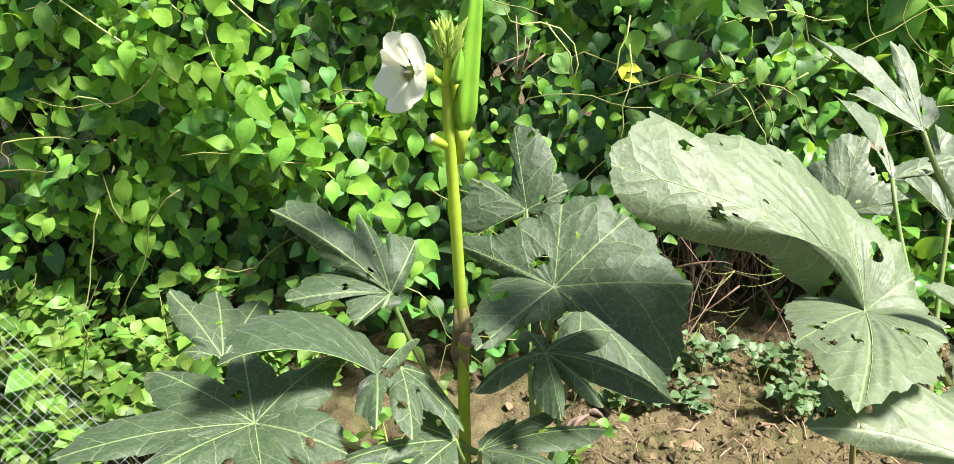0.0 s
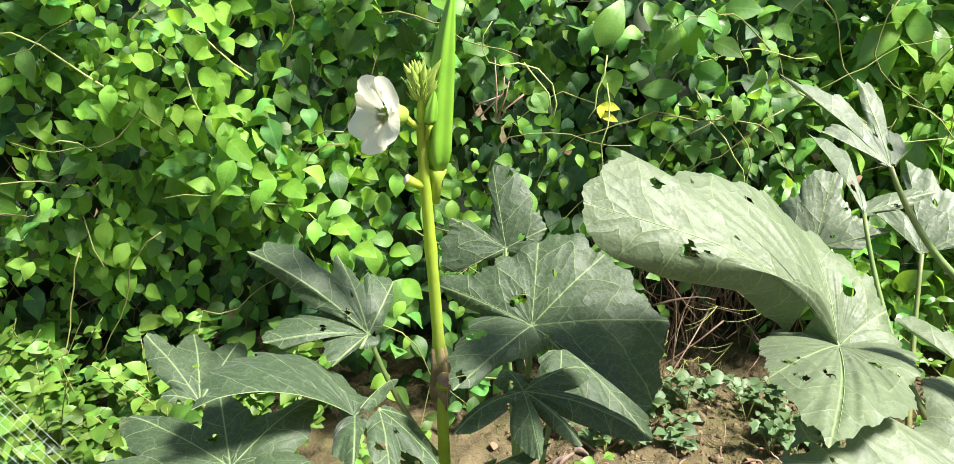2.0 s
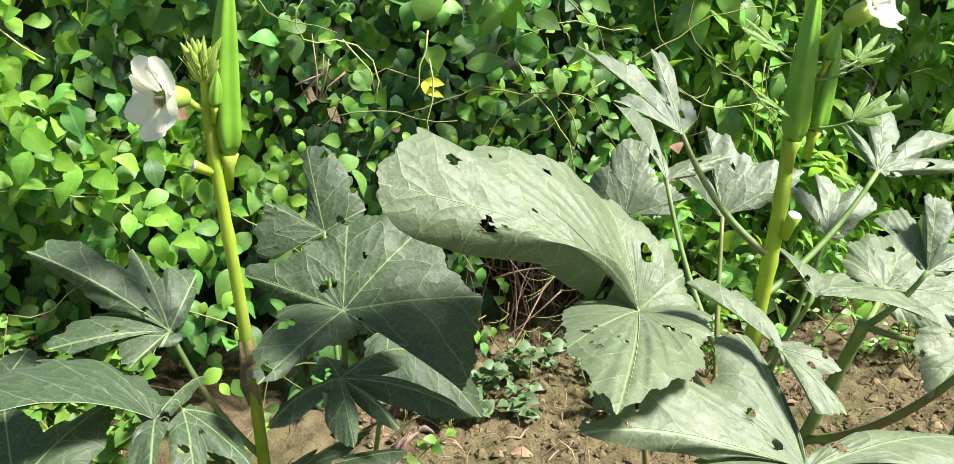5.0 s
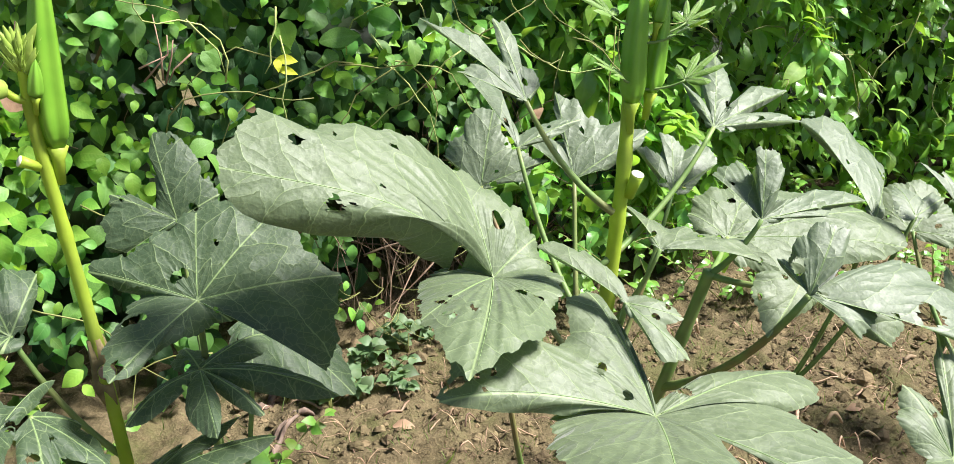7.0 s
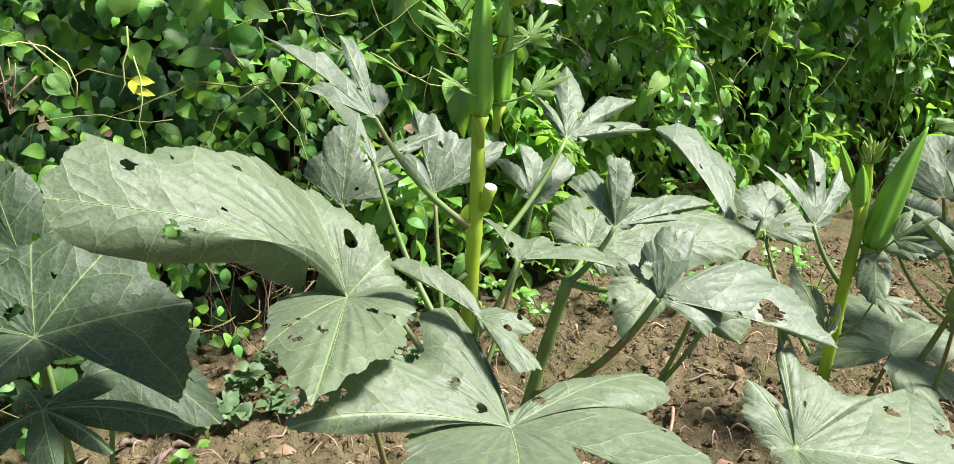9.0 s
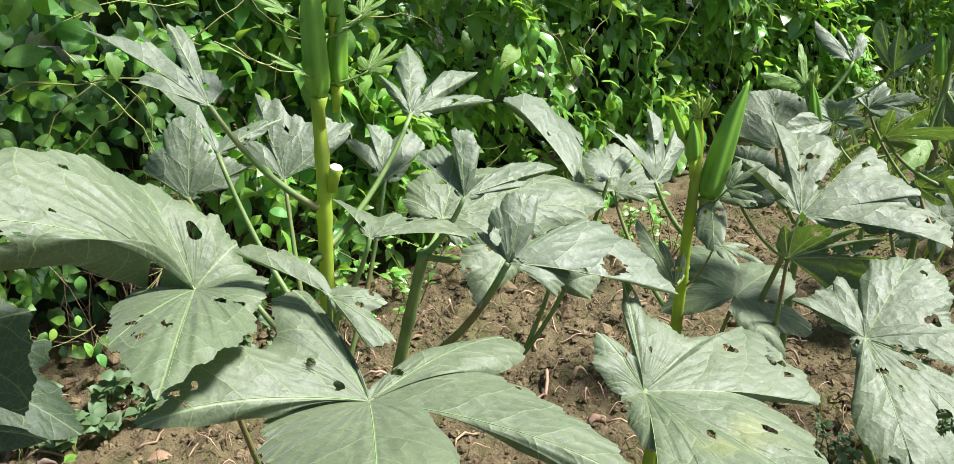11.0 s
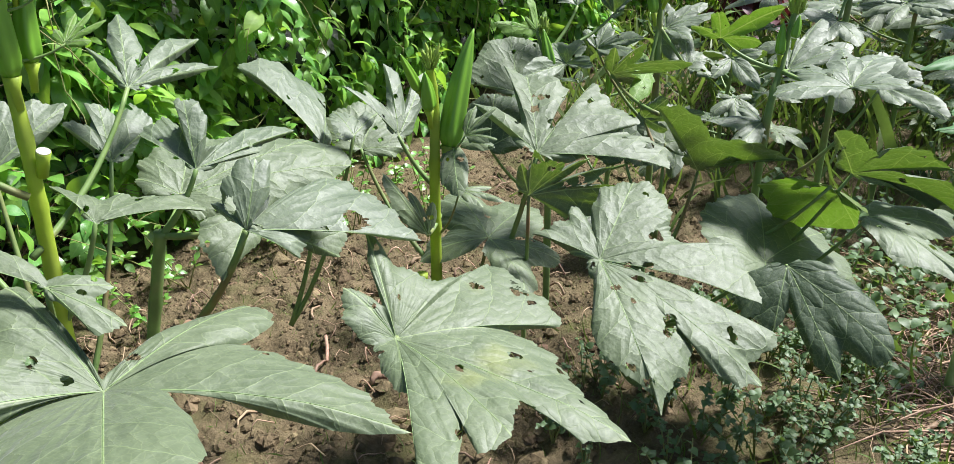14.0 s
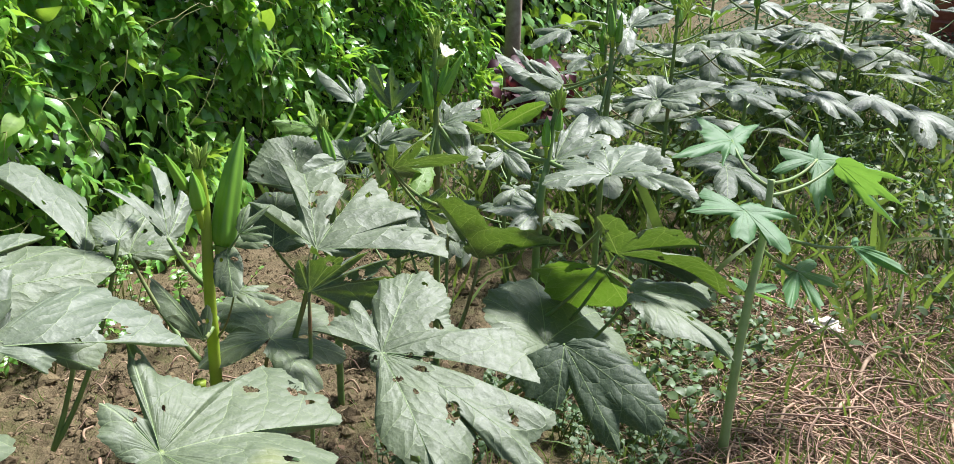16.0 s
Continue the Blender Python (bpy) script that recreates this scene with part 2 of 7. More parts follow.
def soil_material():
    m = Mat("soil")
    at = m.coord()
    big, mid, fine = m.noise(1.6, 4.0, at), m.noise(14.0, 6.0, at, 0.65), m.noise(160.0, 4.0, at, 0.7)
    c = m.mix(m.span(mid, 0.3, 0.7), (0.050, 0.038, 0.020), (0.168, 0.132, 0.074))
    c = m.mix(m.span(fine, 0.45, 0.75, 0.0, 0.6), c, (0.26, 0.20, 0.112))
    c = m.mix(m.span(big, 0.50, 0.66, 0.0, 0.55), c, (0.13, 0.11, 0.05))
    c = m.mix(m.span(m.noise(5.0, 5.0, at, 0.65), 0.50, 0.62, 0.0, 0.55), c, (0.085, 0.095, 0.030))
    c = m.mix(m.span(m.noise(60.0, 3.0, at), 0.66, 0.72, 0.0, 0.5), c, (0.09, 0.055, 0.03))
    h = m.math("ADD", mid, m.math("MULTIPLY", fine, 0.35))
    return m.done(c, 0.92, 0.15, m.bump(h, 1.0, 0.016))


SOIL = soil_material()
CLOD = plain("clod", (0.080, 0.062, 0.034), (0.21, 0.166, 0.092), 35, 0.95, 0.1, 0.9, island=0.25, dist=0.006)


# ---- builders ----
class Build:
    """Gathers faces for one mesh."""

    def __init__(self):
        self.v, self.f, self.uv = [], [], []

    def add(self, verts, faces, uv=None):
        n = len(self.v)
        self.v.extend(tuple(p) for p in verts)
        self.f.extend(tuple(i + n for i in f) for f in faces)
        self.uv.extend(uv if uv is not None else [(0.0, 0.0)] * len(verts))
        return self

    def tube(self, pts, radii, sides=8, ridge=0.0, folds=5, caps=True):
        pts = [Vector(p) for p in pts]
        if not hasattr(radii, "__len__"):
            radii = [radii] * len(pts)
        n, verts, faces = len(pts), [], []
        up = Vector((0.31, 0.17, 0.93))
        for i, p in enumerate(pts):
            d = (pts[min(i + 1, n - 1)] - pts[max(i - 1, 0)]).normalized()
            a = d.cross(up)
            if a.length < 0.05:
                a = d.cross(Vector((1, 0, 0)))
            a.normalize()
            b = d.cross(a)
            up = a.cross(d)
            for k in range(sides):
                w = 2 * math.pi * k / sides
                r = radii[i] * (1 + ridge * math.cos(folds * w))
                verts.append(p + a * (r * math.cos(w)) + b * (r * math.sin(w)))
        for i in range(n - 1):
            for k in range(sides):
                k2 = (k + 1) % sides
                faces.append((i * sides + k, i * sides + k2, (i + 1) * sides + k2, (i + 1) * sides + k))
        if caps:
            faces += [tuple(range(sides - 1, -1, -1)), tuple(range((n - 1) * sides, n * sides))]
        return self.add(verts, faces)

    def mesh(self, name, material, smooth=True):
        me = bpy.data.meshes.new(name)
        me.from_pydata(self.v, [], self.f)
        layer = me.uv_layers.new(name="UVMap")
        idx = np.empty(len(me.loops), dtype=np.int32)
        me.loops.foreach_get("vertex_index", idx)
        layer.data.foreach_set("uv", np.asarray(self.uv, dtype=np.float32)[idx].ravel())
        me.polygons.foreach_set("use_smooth", [smooth] * len(me.polygons))
        me.materials.append(material)
        me.update()
        return me


def part(name, build, material, parent, label="", smooth=True):
    """Links a build, whose places are in the world, as one mesh under a parent."""
    me = build.mesh(name, material, smooth) if isinstance(build, Build) else build
    ob = new(name, me)
    base = parent.get("at", (0, 0, 0))
    if isinstance(build, Build):
        me.transform(Matrix.Translation([-q for q in base]))
    ob.parent = parent
    ob["at"] = tuple(base)
    return tagged(ob, label=label)


def thing(name, at, label, category, group="", kind=""):
    ob = new(name)
    ob.location = at
    ob["at"] = tuple(at)
    return tagged(ob, label, category, group, kind)


def single(name, build, material, label, category, kind="", group="", smooth=True):
    return tagged(new(name, build.mesh(name, material, smooth)), label, category, group, kind)


def curve(a, b, sag=0.0, n=8, side=(0, 0, 0)):
    a, b, s = Vector(a), Vector(b), Vector(side)
    return [a.lerp(b, i / n) + Vector((0, 0, sag * 4 * (i / n) * (1 - i / n))) + s * (4 * (i / n) * (1 - i / n)) for i in range(n + 1)]


def slerp(a, b, w):
    th = math.acos(max(-1.0, min(1.0, float(a @ b))))
    if th < 1e-4:
        return a
    return (math.sin((1 - w) * th) * a + math.sin(w * th) * b) / math.sin(th)


def turned(v, axis, angle):
    c, s = math.cos(angle), math.sin(angle)
    return v * c + np.cross(axis, v) * s + axis * float(axis @ v) * (1 - c)


leaf_count = 0


def okra_leaf(plant, joint, lobes, foot=None, sinus=0.55, arch=0.05, holes=(), bites=(), spots=0, petiole=0.0042, fine=0, teeth=0.0032, tooth=0.011,
              material=None, nibble=4, pleat=0.06, rounding=1.3, deep=0, crease=0.05):
    """A palmate leaf: lobes (bearing, rise, length[, depth of the next notch, has a vein]) round the joint, and its stalk down to foot."""
    global leaf_count
    leaf_count += 1
    rnd = random.Random(leaf_count * 7919)
    J = np.array(joint)
    lob = []
    for l in lobes:
        b, e = radians(l[0]), radians(l[1])
        lob.append((np.array((math.sin(b) * math.cos(e), math.cos(b) * math.cos(e), math.sin(e))), l[2], l[3] if len(l) > 3 else sinus, l[4] if len(l) > 4 else 1, l[5] if len(l) > 5 else 0.0))
    N = sum((np.cross(lob[i + 1][0], lob[i][0]) for i in range(len(lob) - 1)), np.zeros(3))
    N /= max(np.linalg.norm(N), 1e-6)
    turn = -1.0
    if N[2] < 0:
        N, turn = -N, 1.0
    total = sum(math.acos(max(-1, min(1, float(lob[i][0] @ lob[i + 1][0])))) for i in range(len(lob) - 1))
    gap = 2 * math.pi - total
    far = math.hypot(joint[0] - 0.5, joint[1] - 0.2) > 2.0
    per = 64 if fine else 20 if far else 40
    nr = 40 if fine else 14 if far else 24
    ring = []                     # direction, reach, angle off the vein, pleat

    def sector(d0, l0, d1, l1, s, a, count, ends, open_end=False, bow=(0.0, 0.0), which=0):
        a = max(a, 0.002)
        power, s = (0.45, -s) if s < 0 else (rounding, s)
        rs = s * min(l0, l1)
        for k in range(count + (1 if ends else 0)):
            w = k / count
            u = min(1.0, min(w, 1 - w) * a / min(a / 2, 0.62)) if not open_end else min(1.0, w * a / 0.55)
            L = l0 if (w < 0.5 or open_end) else l1
            if open_end:
                rs_ = s * l0
            else:
                rs_ = rs
            r = rs_ + (L - rs_) * (1 - u ** power)
            if s >= 0.9 and not open_end:
                r = 1 / ((1 - w) / l0 + w / l1)
            ring.append((slerp(d0, d1, w), r, (u * a / 2) if not open_end else u * a, (math.sin(math.pi * w) * min(1, a / 0.9) if s < 0.9 else 0.0) if not open_end else u * 0.6, bow[0] + (bow[1] - bow[0]) * w,
                         0.0 if open_end or s >= 0.9 else math.sin(2 * math.pi * w), which + (w >= 0.5)))

    closed = gap < radians(75)
    if not closed:
        swing = min(radians(42), gap / 2 - radians(8))
        d = turned(lob[0][0], N, -turn * swing)
        start = len(ring)
        sector(lob[0][0], lob[0][1], d, 0, 0.35, swing, per // 2, True, True)
        ring = ring[::-1][:-1]
    for i in range(len(lob) - 1):
        a = math.acos(max(-1, min(1, float(lob[i][0] @ lob[i + 1][0]))))
        count = max(6, int(per * a / radians(50)))
        sector(lob[i][0], lob[i][1], lob[i + 1][0], lob[i + 1][1], lob[i][2], a, count, False, False, (lob[i][4], lob[i + 1][4]), i)
    if closed:
        a = math.acos(max(-1, min(1, float(lob[-1][0] @ lob[0][0]))))
        sector(lob[-1][0], lob[-1][1], lob[0][0], lob[0][1], lob[-1][2] if len(lobes[-1]) > 3 else min(0.45, lob[-1][2]), a, max(6, int(per * a / radians(50))), False)
    else:
        d = turned(lob[-1][0], N, turn * swing)
        sector(lob[-1][0], lob[-1][1], d, 0, 0.35, swing, per // 2, True, True)
    n = len(ring)
    D = np.array([q[0] for q in ring])
    for _ in range(per // 20):     # soften the bends of the blade where one lobe meets the next
        M = (np.roll(D, 1, 0) + 2 * D + np.roll(D, -1, 0)) / 4
        if not closed:
            M[0], M[-1] = D[0], D[-1]
        D = M / np.linalg.norm(M, axis=1)[:, None]
    turned_by = np.cumsum(np.concatenate([[0], np.arccos(np.clip(np.sum(D[1:] * D[:-1], axis=1), -1, 1))]))
    veined = [turned_by[int(np.argmax(D @ q[0]))] for q in lob if q[3]]
    R = np.array([q[1] for q in ring])
    A = np.min(np.abs(turned_by[:, None] - np.array(veined)[None, :]), axis=1)
    Pl = np.maximum(np.array([q[3] for q in ring]), 0.8 * (1 - np.exp(-(A / 0.2) ** 2)))
    Bo = np.array([q[4] for q in ring])
    for _ in range(per // 3):
        Bo = (np.roll(Bo, 1) + 2 * Bo + np.roll(Bo, -1)) / 4
    roll = [rnd.uniform(-1, 1) for _ in range(len(lob) + 1)]
    fold = [rnd.uniform(-1.1, 0.5) for _ in range(len(lob) + 1)]
    Si = np.array([crease * (q[5] * roll[q[6]] + abs(q[5]) * fold[q[6]]) for q in ring])
    at = np.cumsum(np.concatenate([[0], np.linalg.norm(np.diff(D * R[:, None], axis=0), axis=1)]))
    ph = rnd.random() * 9
    saw = np.abs(((at / tooth + ph) % 1.0) - 0.35)
    R = R + np.minimum(1.0, R / 0.08) * (teeth * (0.6 - 1.6 * saw) + 0.0022 * np.sin(at * 160 + ph) + 0.0030 * np.sin(at * 71 + 2 * ph) + 1.5 * teeth * (0.5 - np.abs(((at / (3.7 * tooth) + ph) % 1.0) - 0.3) * 1.6))
    mean = float(np.mean(R))
    rho = (np.arange(1, nr + 1) / nr) ** 0.92
    k1, k2, k3 = (np.array([rnd.uniform(-1, 1) for _ in range(3)]) for _ in range(3))

    def surface(D, R, Pl, rho, Bo, Si):
        """Points for directions (n) and fractions (m): n x m x 3."""
        base = D[:, None, :] * R[:, None, None] * rho[None, :, None]
        lift = arch * 4 * rho[None, :] * (1 - rho[None, :]) * R[:, None]
        lift = lift + Si[:, None] * (rho * R[:, None]) * (0.4 + 0.6 * rho[None, :])
        lift = lift + pleat * Pl[:, None] * rho[None, :] * R[:, None] * (1 - 0.5 * rho[None, :])
        x = base / max(mean, 0.05)
        wave = np.sin(x @ (k1 * 5) + ph) * 0.030 + np.sin(x @ (k2 * 9) + 2 * ph) * 0.018 + np.sin(x @ (k3 * 17) + ph) * 0.005
        lift = lift + min(1.0, crease / 0.10) * wave * rho[None, :] ** 1.3 * mean * 1.5 * np.where(Pl[:, None] > 0.02, 1.0, 0.6)
        ruffle = np.sin(D @ (k2 * 15) + ph) + np.sin(D @ (k1 * 27) + 3 * ph) * 0.6
        lift = lift + (ruffle[:, None] * 0.016 - 0.024) * rho[None, :] ** 7 * mean * 1.5
        base[..., 2] += Bo[:, None] * (rho * (1 - rho) ** 2)[None, :]
        return J + base + N * lift[..., None]

    P = surface(D, R, Pl, rho, Bo, Si)
    flat = (P - J) @ N            # even out the bends across the blade, most of all near the joint
    hold = flat.copy()
    for k in range(per * 2):
        if closed:
            even = (np.roll(flat, 1, 0) + 2 * flat + np.roll(flat, -1, 0)) / 4
        else:
            even = np.concatenate([flat[:1], (flat[:-2] + 2 * flat[1:-1] + flat[2:]) / 4, flat[-1:]])
        w = np.clip(1.25 - rho, 0.25, 1.0)[None, :] * (0.35 + 0.65 * (k % 2))
        flat = flat + (even - flat) * w
    P = P + N * (flat - hold)[..., None]
    verts = [tuple(J)] + [tuple(p) for p in P.reshape(-1, 3)]
    U = (R[:, None] * rho[None, :] * np.cos(A)[:, None]).ravel()
    V = (R[:, None] * rho[None, :] * np.sin(A)[:, None]).ravel()
    uv = [(0.0, 0.0)] + list(zip(U.tolist(), V.tolist()))
    cut = []
    for i, qa, qb, size in holes:
        p = lob[i], lob[(i + 1) % len(lob)]
        cut.append((J + p[0][0] * p[0][1] * qa + p[1][0] * p[1][1] * qb, size))
    for b, e, far_, size in bites:
        b, e = radians(b), radians(e)
        cut.append((J + far_ * np.array((math.sin(b) * math.cos(e), math.cos(b) * math.cos(e), math.sin(e))), size))
    for _ in range(nibble):
        i, j = rnd.randrange(n), rnd.randrange(nr // 3, nr)
        cut.append((P[i, j], rnd.uniform(0.0025, 0.0075) * (0.5 + mean / 0.2)))
    for c, size in cut:
        off = P[:, 1:-1] - c
        lat = off - N * (off @ N)[..., None]
        far = np.linalg.norm(lat, axis=-1)
        ang = np.arctan2(lat[..., 0], lat[..., 1])
        lim = size * (1 + 0.25 * np.sin(2 * ang + c[0] * 900) + 0.10 * np.sin(3 * ang + c[1] * 700))
        near = (np.abs(far - lim) < 0.45 * mean / nr + 0.0012) & (np.abs(off @ N) < size * 3 + 0.03)
        P[:, 1:-1] += np.where(near, lim / np.maximum(far, 1e-5) - 1, 0.0)[..., None] * lat
    verts = [tuple(J)] + [tuple(p) for p in P.reshape(-1, 3)]
    faces = []
    wrap = n if closed else n - 1
    cen = (P + np.roll(P, -1, 0)) / 2
    dead = np.zeros((n, nr), dtype=bool)
    for c, size in cut:
        off = cen[:, 1:] * 0.5 + cen[:, :-1] * 0.5 - c
        lat = off - N * (off @ N)[..., None]
        ang = np.arctan2(lat[..., 0], lat[..., 1])
        lim = size * (1 + 0.25 * np.sin(2 * ang + c[0] * 900) + 0.10 * np.sin(3 * ang + c[1] * 700))
        dead[:, 1:] |= (np.linalg.norm(lat, axis=-1) < lim) & (np.abs(off @ N) < size * 3 + 0.03)
    for i in range(wrap):
        i2 = (i + 1) % n
        faces.append((0, 1 + i * nr, 1 + i2 * nr))
        for j in range(1, nr):
            if not dead[i, j]:
                faces.append((1 + i * nr + j - 1, 1 + i * nr + j, 1 + i2 * nr + j, 1 + i2 * nr + j - 1))
    mat = material or ((LEAF_SPOT if deep else LEAF_SPECKLED) if spots else LEAF_DEEP_SHADED if deep else LEAF)
    blade = part("leaf", Build().add(verts, faces, uv), mat, plant, ("leaf with yellow and rusty blotches" if spots else ""))
    for d, l, s, has, bo in lob:
        if has:
            q = np.linspace(0.01, 0.95, 12)
            ray = P[int(np.argmax((P[:, -1] - J) @ d / np.maximum(np.linalg.norm(P[:, -1] - J, axis=1), 1e-6) + 0.02 * (R > 0.9 * l)))]
            pts = np.array([[np.interp(w, rho, ray[:, c]) for c in range(3)] for w in np.maximum(q, rho[0])]) + N * 0.0004
            part("vein", Build().tube(pts, list(np.linspace(0.0007, 0.0002, 12) * (0.4 + l * 1.2)), 5), VEIN, blade)
    if foot is not None:
        foot = Vector(foot)
        span = (Vector(joint) - foot).length
        out = Vector((joint[0] - foot.x, joint[1] - foot.y, 0))
        pts = curve(foot, joint, -0.06 * span, 9, out * 0.06)
        part("petiole", Build().tube(pts, list(np.linspace(petiole * 1.25, petiole * 0.75, 10)), 8), PETIOLE, blade)
    return blade


def stem(plant, pts, r0, r1, nodes=6, label="", name="stem", material=None):
    """A tapered stem with swollen nodes along a smooth line."""
    fine, rad = [], []
    pts = [Vector(p) for p in pts]
    total = len(pts) - 1
    steps = 40
    for i in range(steps + 1):
        t = i / steps * total
        k = min(int(t), total - 1)
        f = t - k
        p0, p1, p2, p3 = pts[max(k - 1, 0)], pts[k], pts[k + 1], pts[min(k + 2, total)]
        fine.append(0.5 * ((2 * p1) + (p2 - p0) * f + (2 * p0 - 5 * p1 + 4 * p2 - p3) * f * f + (3 * p1 - p0 - 3 * p2 + p3) * f ** 3))
        w = i / steps
        rad.append((r0 + (r1 - r0) * w) * (1 + 0.16 * max(0, math.cos(w * nodes * 2 * math.pi)) ** 8))
    return part(name, Build().tube(fine, rad, 12), material or STEM, plant, label)


def pod(plant, base, tip, r, label="", bend=0.0):
    b, t = Vector(base), Vector(tip)
    side = (t - b).cross(Vector((0, 1, 0.2))).normalized() * bend
    n = 18
    pts, rad = curve(b, t, 0, n, side), []
    for i in range(n + 1):
        w = i / n
        rad.append(r * (0.55 + 0.45 * min(1, (w / 0.10)) ** 0.6 if w < 0.10 else (1 - ((w - 0.10) / 0.90) ** 2.5 * 0.95)))
    ob = part("pod", Build().tube(pts, rad, 40, 0.13, 5), POD, plant, label)
    d = (t - b).normalized()
    part("pod_stalk", Build().tube([b - d * r * 2.4 - Vector((0, 0, r * 0.3)), b - d * r, b - d * 0.001], [r * 0.34, r * 0.42, r * 0.72], 10), STEM, ob)
    return ob


def bud_cluster(plant, at, size, count, seed=1):
    rnd = random.Random(seed)
    at = Vector(at)
    for i in range(int(count * 1.7)):
        a, lean = i * 2.4 + rnd.random(), rnd.uniform(0.05, 0.65)
        d = Vector((math.cos(a) * lean, math.sin(a) * lean, 1)).normalized()
        b = at + Vector((math.cos(a), math.sin(a), 0)) * size * 0.18 * lean + Vector((0, 0, rnd.uniform(-0.3, 0.25) * size))
        l = size * rnd.uniform(0.5, 0.95)
        bd = Build().tube([b + d * l * q for q in (0, 0.12, 0.35, 0.6, 0.8, 0.95, 1)], [l * w for w in (0.05, 0.10, 0.13, 0.11, 0.07, 0.025, 0.006)], 8, 0.12)
        for k in range(4):
            w = a + k * 1.6
            o = Vector((math.cos(w), math.sin(w), 0)) * l * 0.24
            bd.tube([b + d * l * 0.05, b + d * l * 0.15 + o, b + d * l * 0.55 + o * 1.3], [l * 0.03, l * 0.028, l * 0.004], 4)
        part("bud", bd, BUD, plant)


def flower(plant, throat, way, size, foot, label, open_=1.0, seed=3):
    """Five broad overlapping petals round an axis, a green calyx and its stalk."""
    rnd = random.Random(seed)
    throat, ax = Vector(throat), Vector(way).normalized()
    a = ax.cross(Vector((0, 0, 1))).normalized()
    b = ax.cross(a)
    bloom = part("flower", Build().tube([throat - ax * 0.012, throat, throat + ax * size * 0.22], [0.0026, 0.0022, 0.0012], 8), CUT, plant, label)
    for k in range(5):
        mid = 2 * math.pi * k / 5 + 0.3
        verts, faces, uv = [], [], []
        nu, nv = 12, 11
        for i in range(nu + 1):
            u = i / nu
            wide = 0.42 + 0.50 * math.sin(min(1, u * 1.05) * math.pi * 0.5) ** 0.8
            for j in range(nv):
                v = 2 * j / (nv - 1) - 1
                edge = u * (1 - 0.24 * v * v * u) + 0.035 * math.sin(v * 6 + 2 * k) * u * u
                ang = mid + v * wide
                R = size * (0.05 + 0.74 * open_ * edge ** 0.9) + 0.0016 * (v + 1)
                h = size * (0.62 * edge - 0.26 * open_ * edge ** 2.5) + 0.002 * math.sin(6 * v + 3 * k) * u
                h += size * 0.10 * math.sin(4.3 * v + 2 * k) * u * u
                verts.append(throat + ax * h + (a * math.cos(ang) + b * math.sin(ang)) * R)
                uv.append((u, (v + 1) / 2))
        for i in range(nu):
            for j in range(nv - 1):
                q = i * nv + j
                faces.append((q, q + 1, q + nv + 1, q + nv))
        part("petal", Build().add(verts, faces, uv), PETAL, bloom, "cream white petal")
    part("calyx", Build().tube([throat - ax * 0.030, throat - ax * 0.027, throat - ax * 0.016, throat - ax * 0.004, throat + ax * 0.002, throat + ax * 0.0005],
                               [0.004, 0.010, 0.0130, 0.0125, 0.0095, 0.003], 12, 0.04), BUD, bloom, "yellow-green calyx")
    part("flower_stalk", Build().tube(curve(foot, throat - ax * 0.027, -0.004, 6), 0.0042, 8), STEM, bloom)
    return bloom


def stub(plant, at, way, r, length, face=None):
    """The cut end of a stalk: green wood with a pale face."""
    a, d = Vector(at), Vector(way).normalized()
    ob = part("cut_stalk", Build().tube([a, a + d * length * 0.6, a + d * length], [r, r * 1.05, r * 1.25], 12), STEM, plant, "cut stalk end with pale wood")
    part("cut_face", Build().tube([a + d * (length + 0.0003), a + d * (length + 0.0012)], [r * 1.18, r * 1.1], 12), face or CUT, ob)


# ---- ground ----
def ground_height(x, y):
    """Height of the ground: a low bank under the hedge, clods in the bed, a gentle fall towards the path."""
    h = -0.045 * max(0.0, min(1.0, (x - 1.6) / 1.2)) * max(0.0, min(1.0, (1.6 - y) / 0.8))
    n1 = noise.fractal(Vector((x * 1.1, y * 1.1, 0.3)), 1.0, 2.0, 3)
    n2 = noise.fractal(Vector((x * 9, y * 9, 1.3)), 0.8, 2.1, 4)
    near = 1.0 if (-3 < x < 7 and -3 < y < 6) else 0.2
    n3 = noise.noise(Vector((x * 38, y * 38, 4.1)))
    rough = 1.0 if x < 1.9 else 0.55
    n4 = noise.noise(Vector((x * 17 + 3, y * 17, 7.7)))
    return h + 0.022 * n1 + near * rough * (0.024 * n2 + 0.011 * n3 + 0.012 * max(0.0, n4))


def spaced(a, b, step, far):
    inner = list(np.arange(a, b + 1e-6, step))
    left, right, s, x = [], [], step, a
    while x > -far:
        s *= 1.35
        x -= s
        left.append(x)
    s, x = step, b
    while x < far:
        s *= 1.35
        x += s
        right.append(x)
    return left[::-1] + inner + right


xs, ys = spaced(-1.2, 3.6, 0.0115, 400), spaced(0.3, 2.6, 0.0115, 400)
gv = [(x, y, ground_height(x, y)) for y in ys for x in xs]
nx = len(xs)
gf = [(j * nx + i, j * nx + i + 1, (j + 1) * nx + i + 1, (j + 1) * nx + i) for j in range(len(ys) - 1) for i in range(nx - 1)]
single("ground", Build().add(gv, gf), SOIL, "dry brown crumbly garden soil with clods", "ground", "structure")


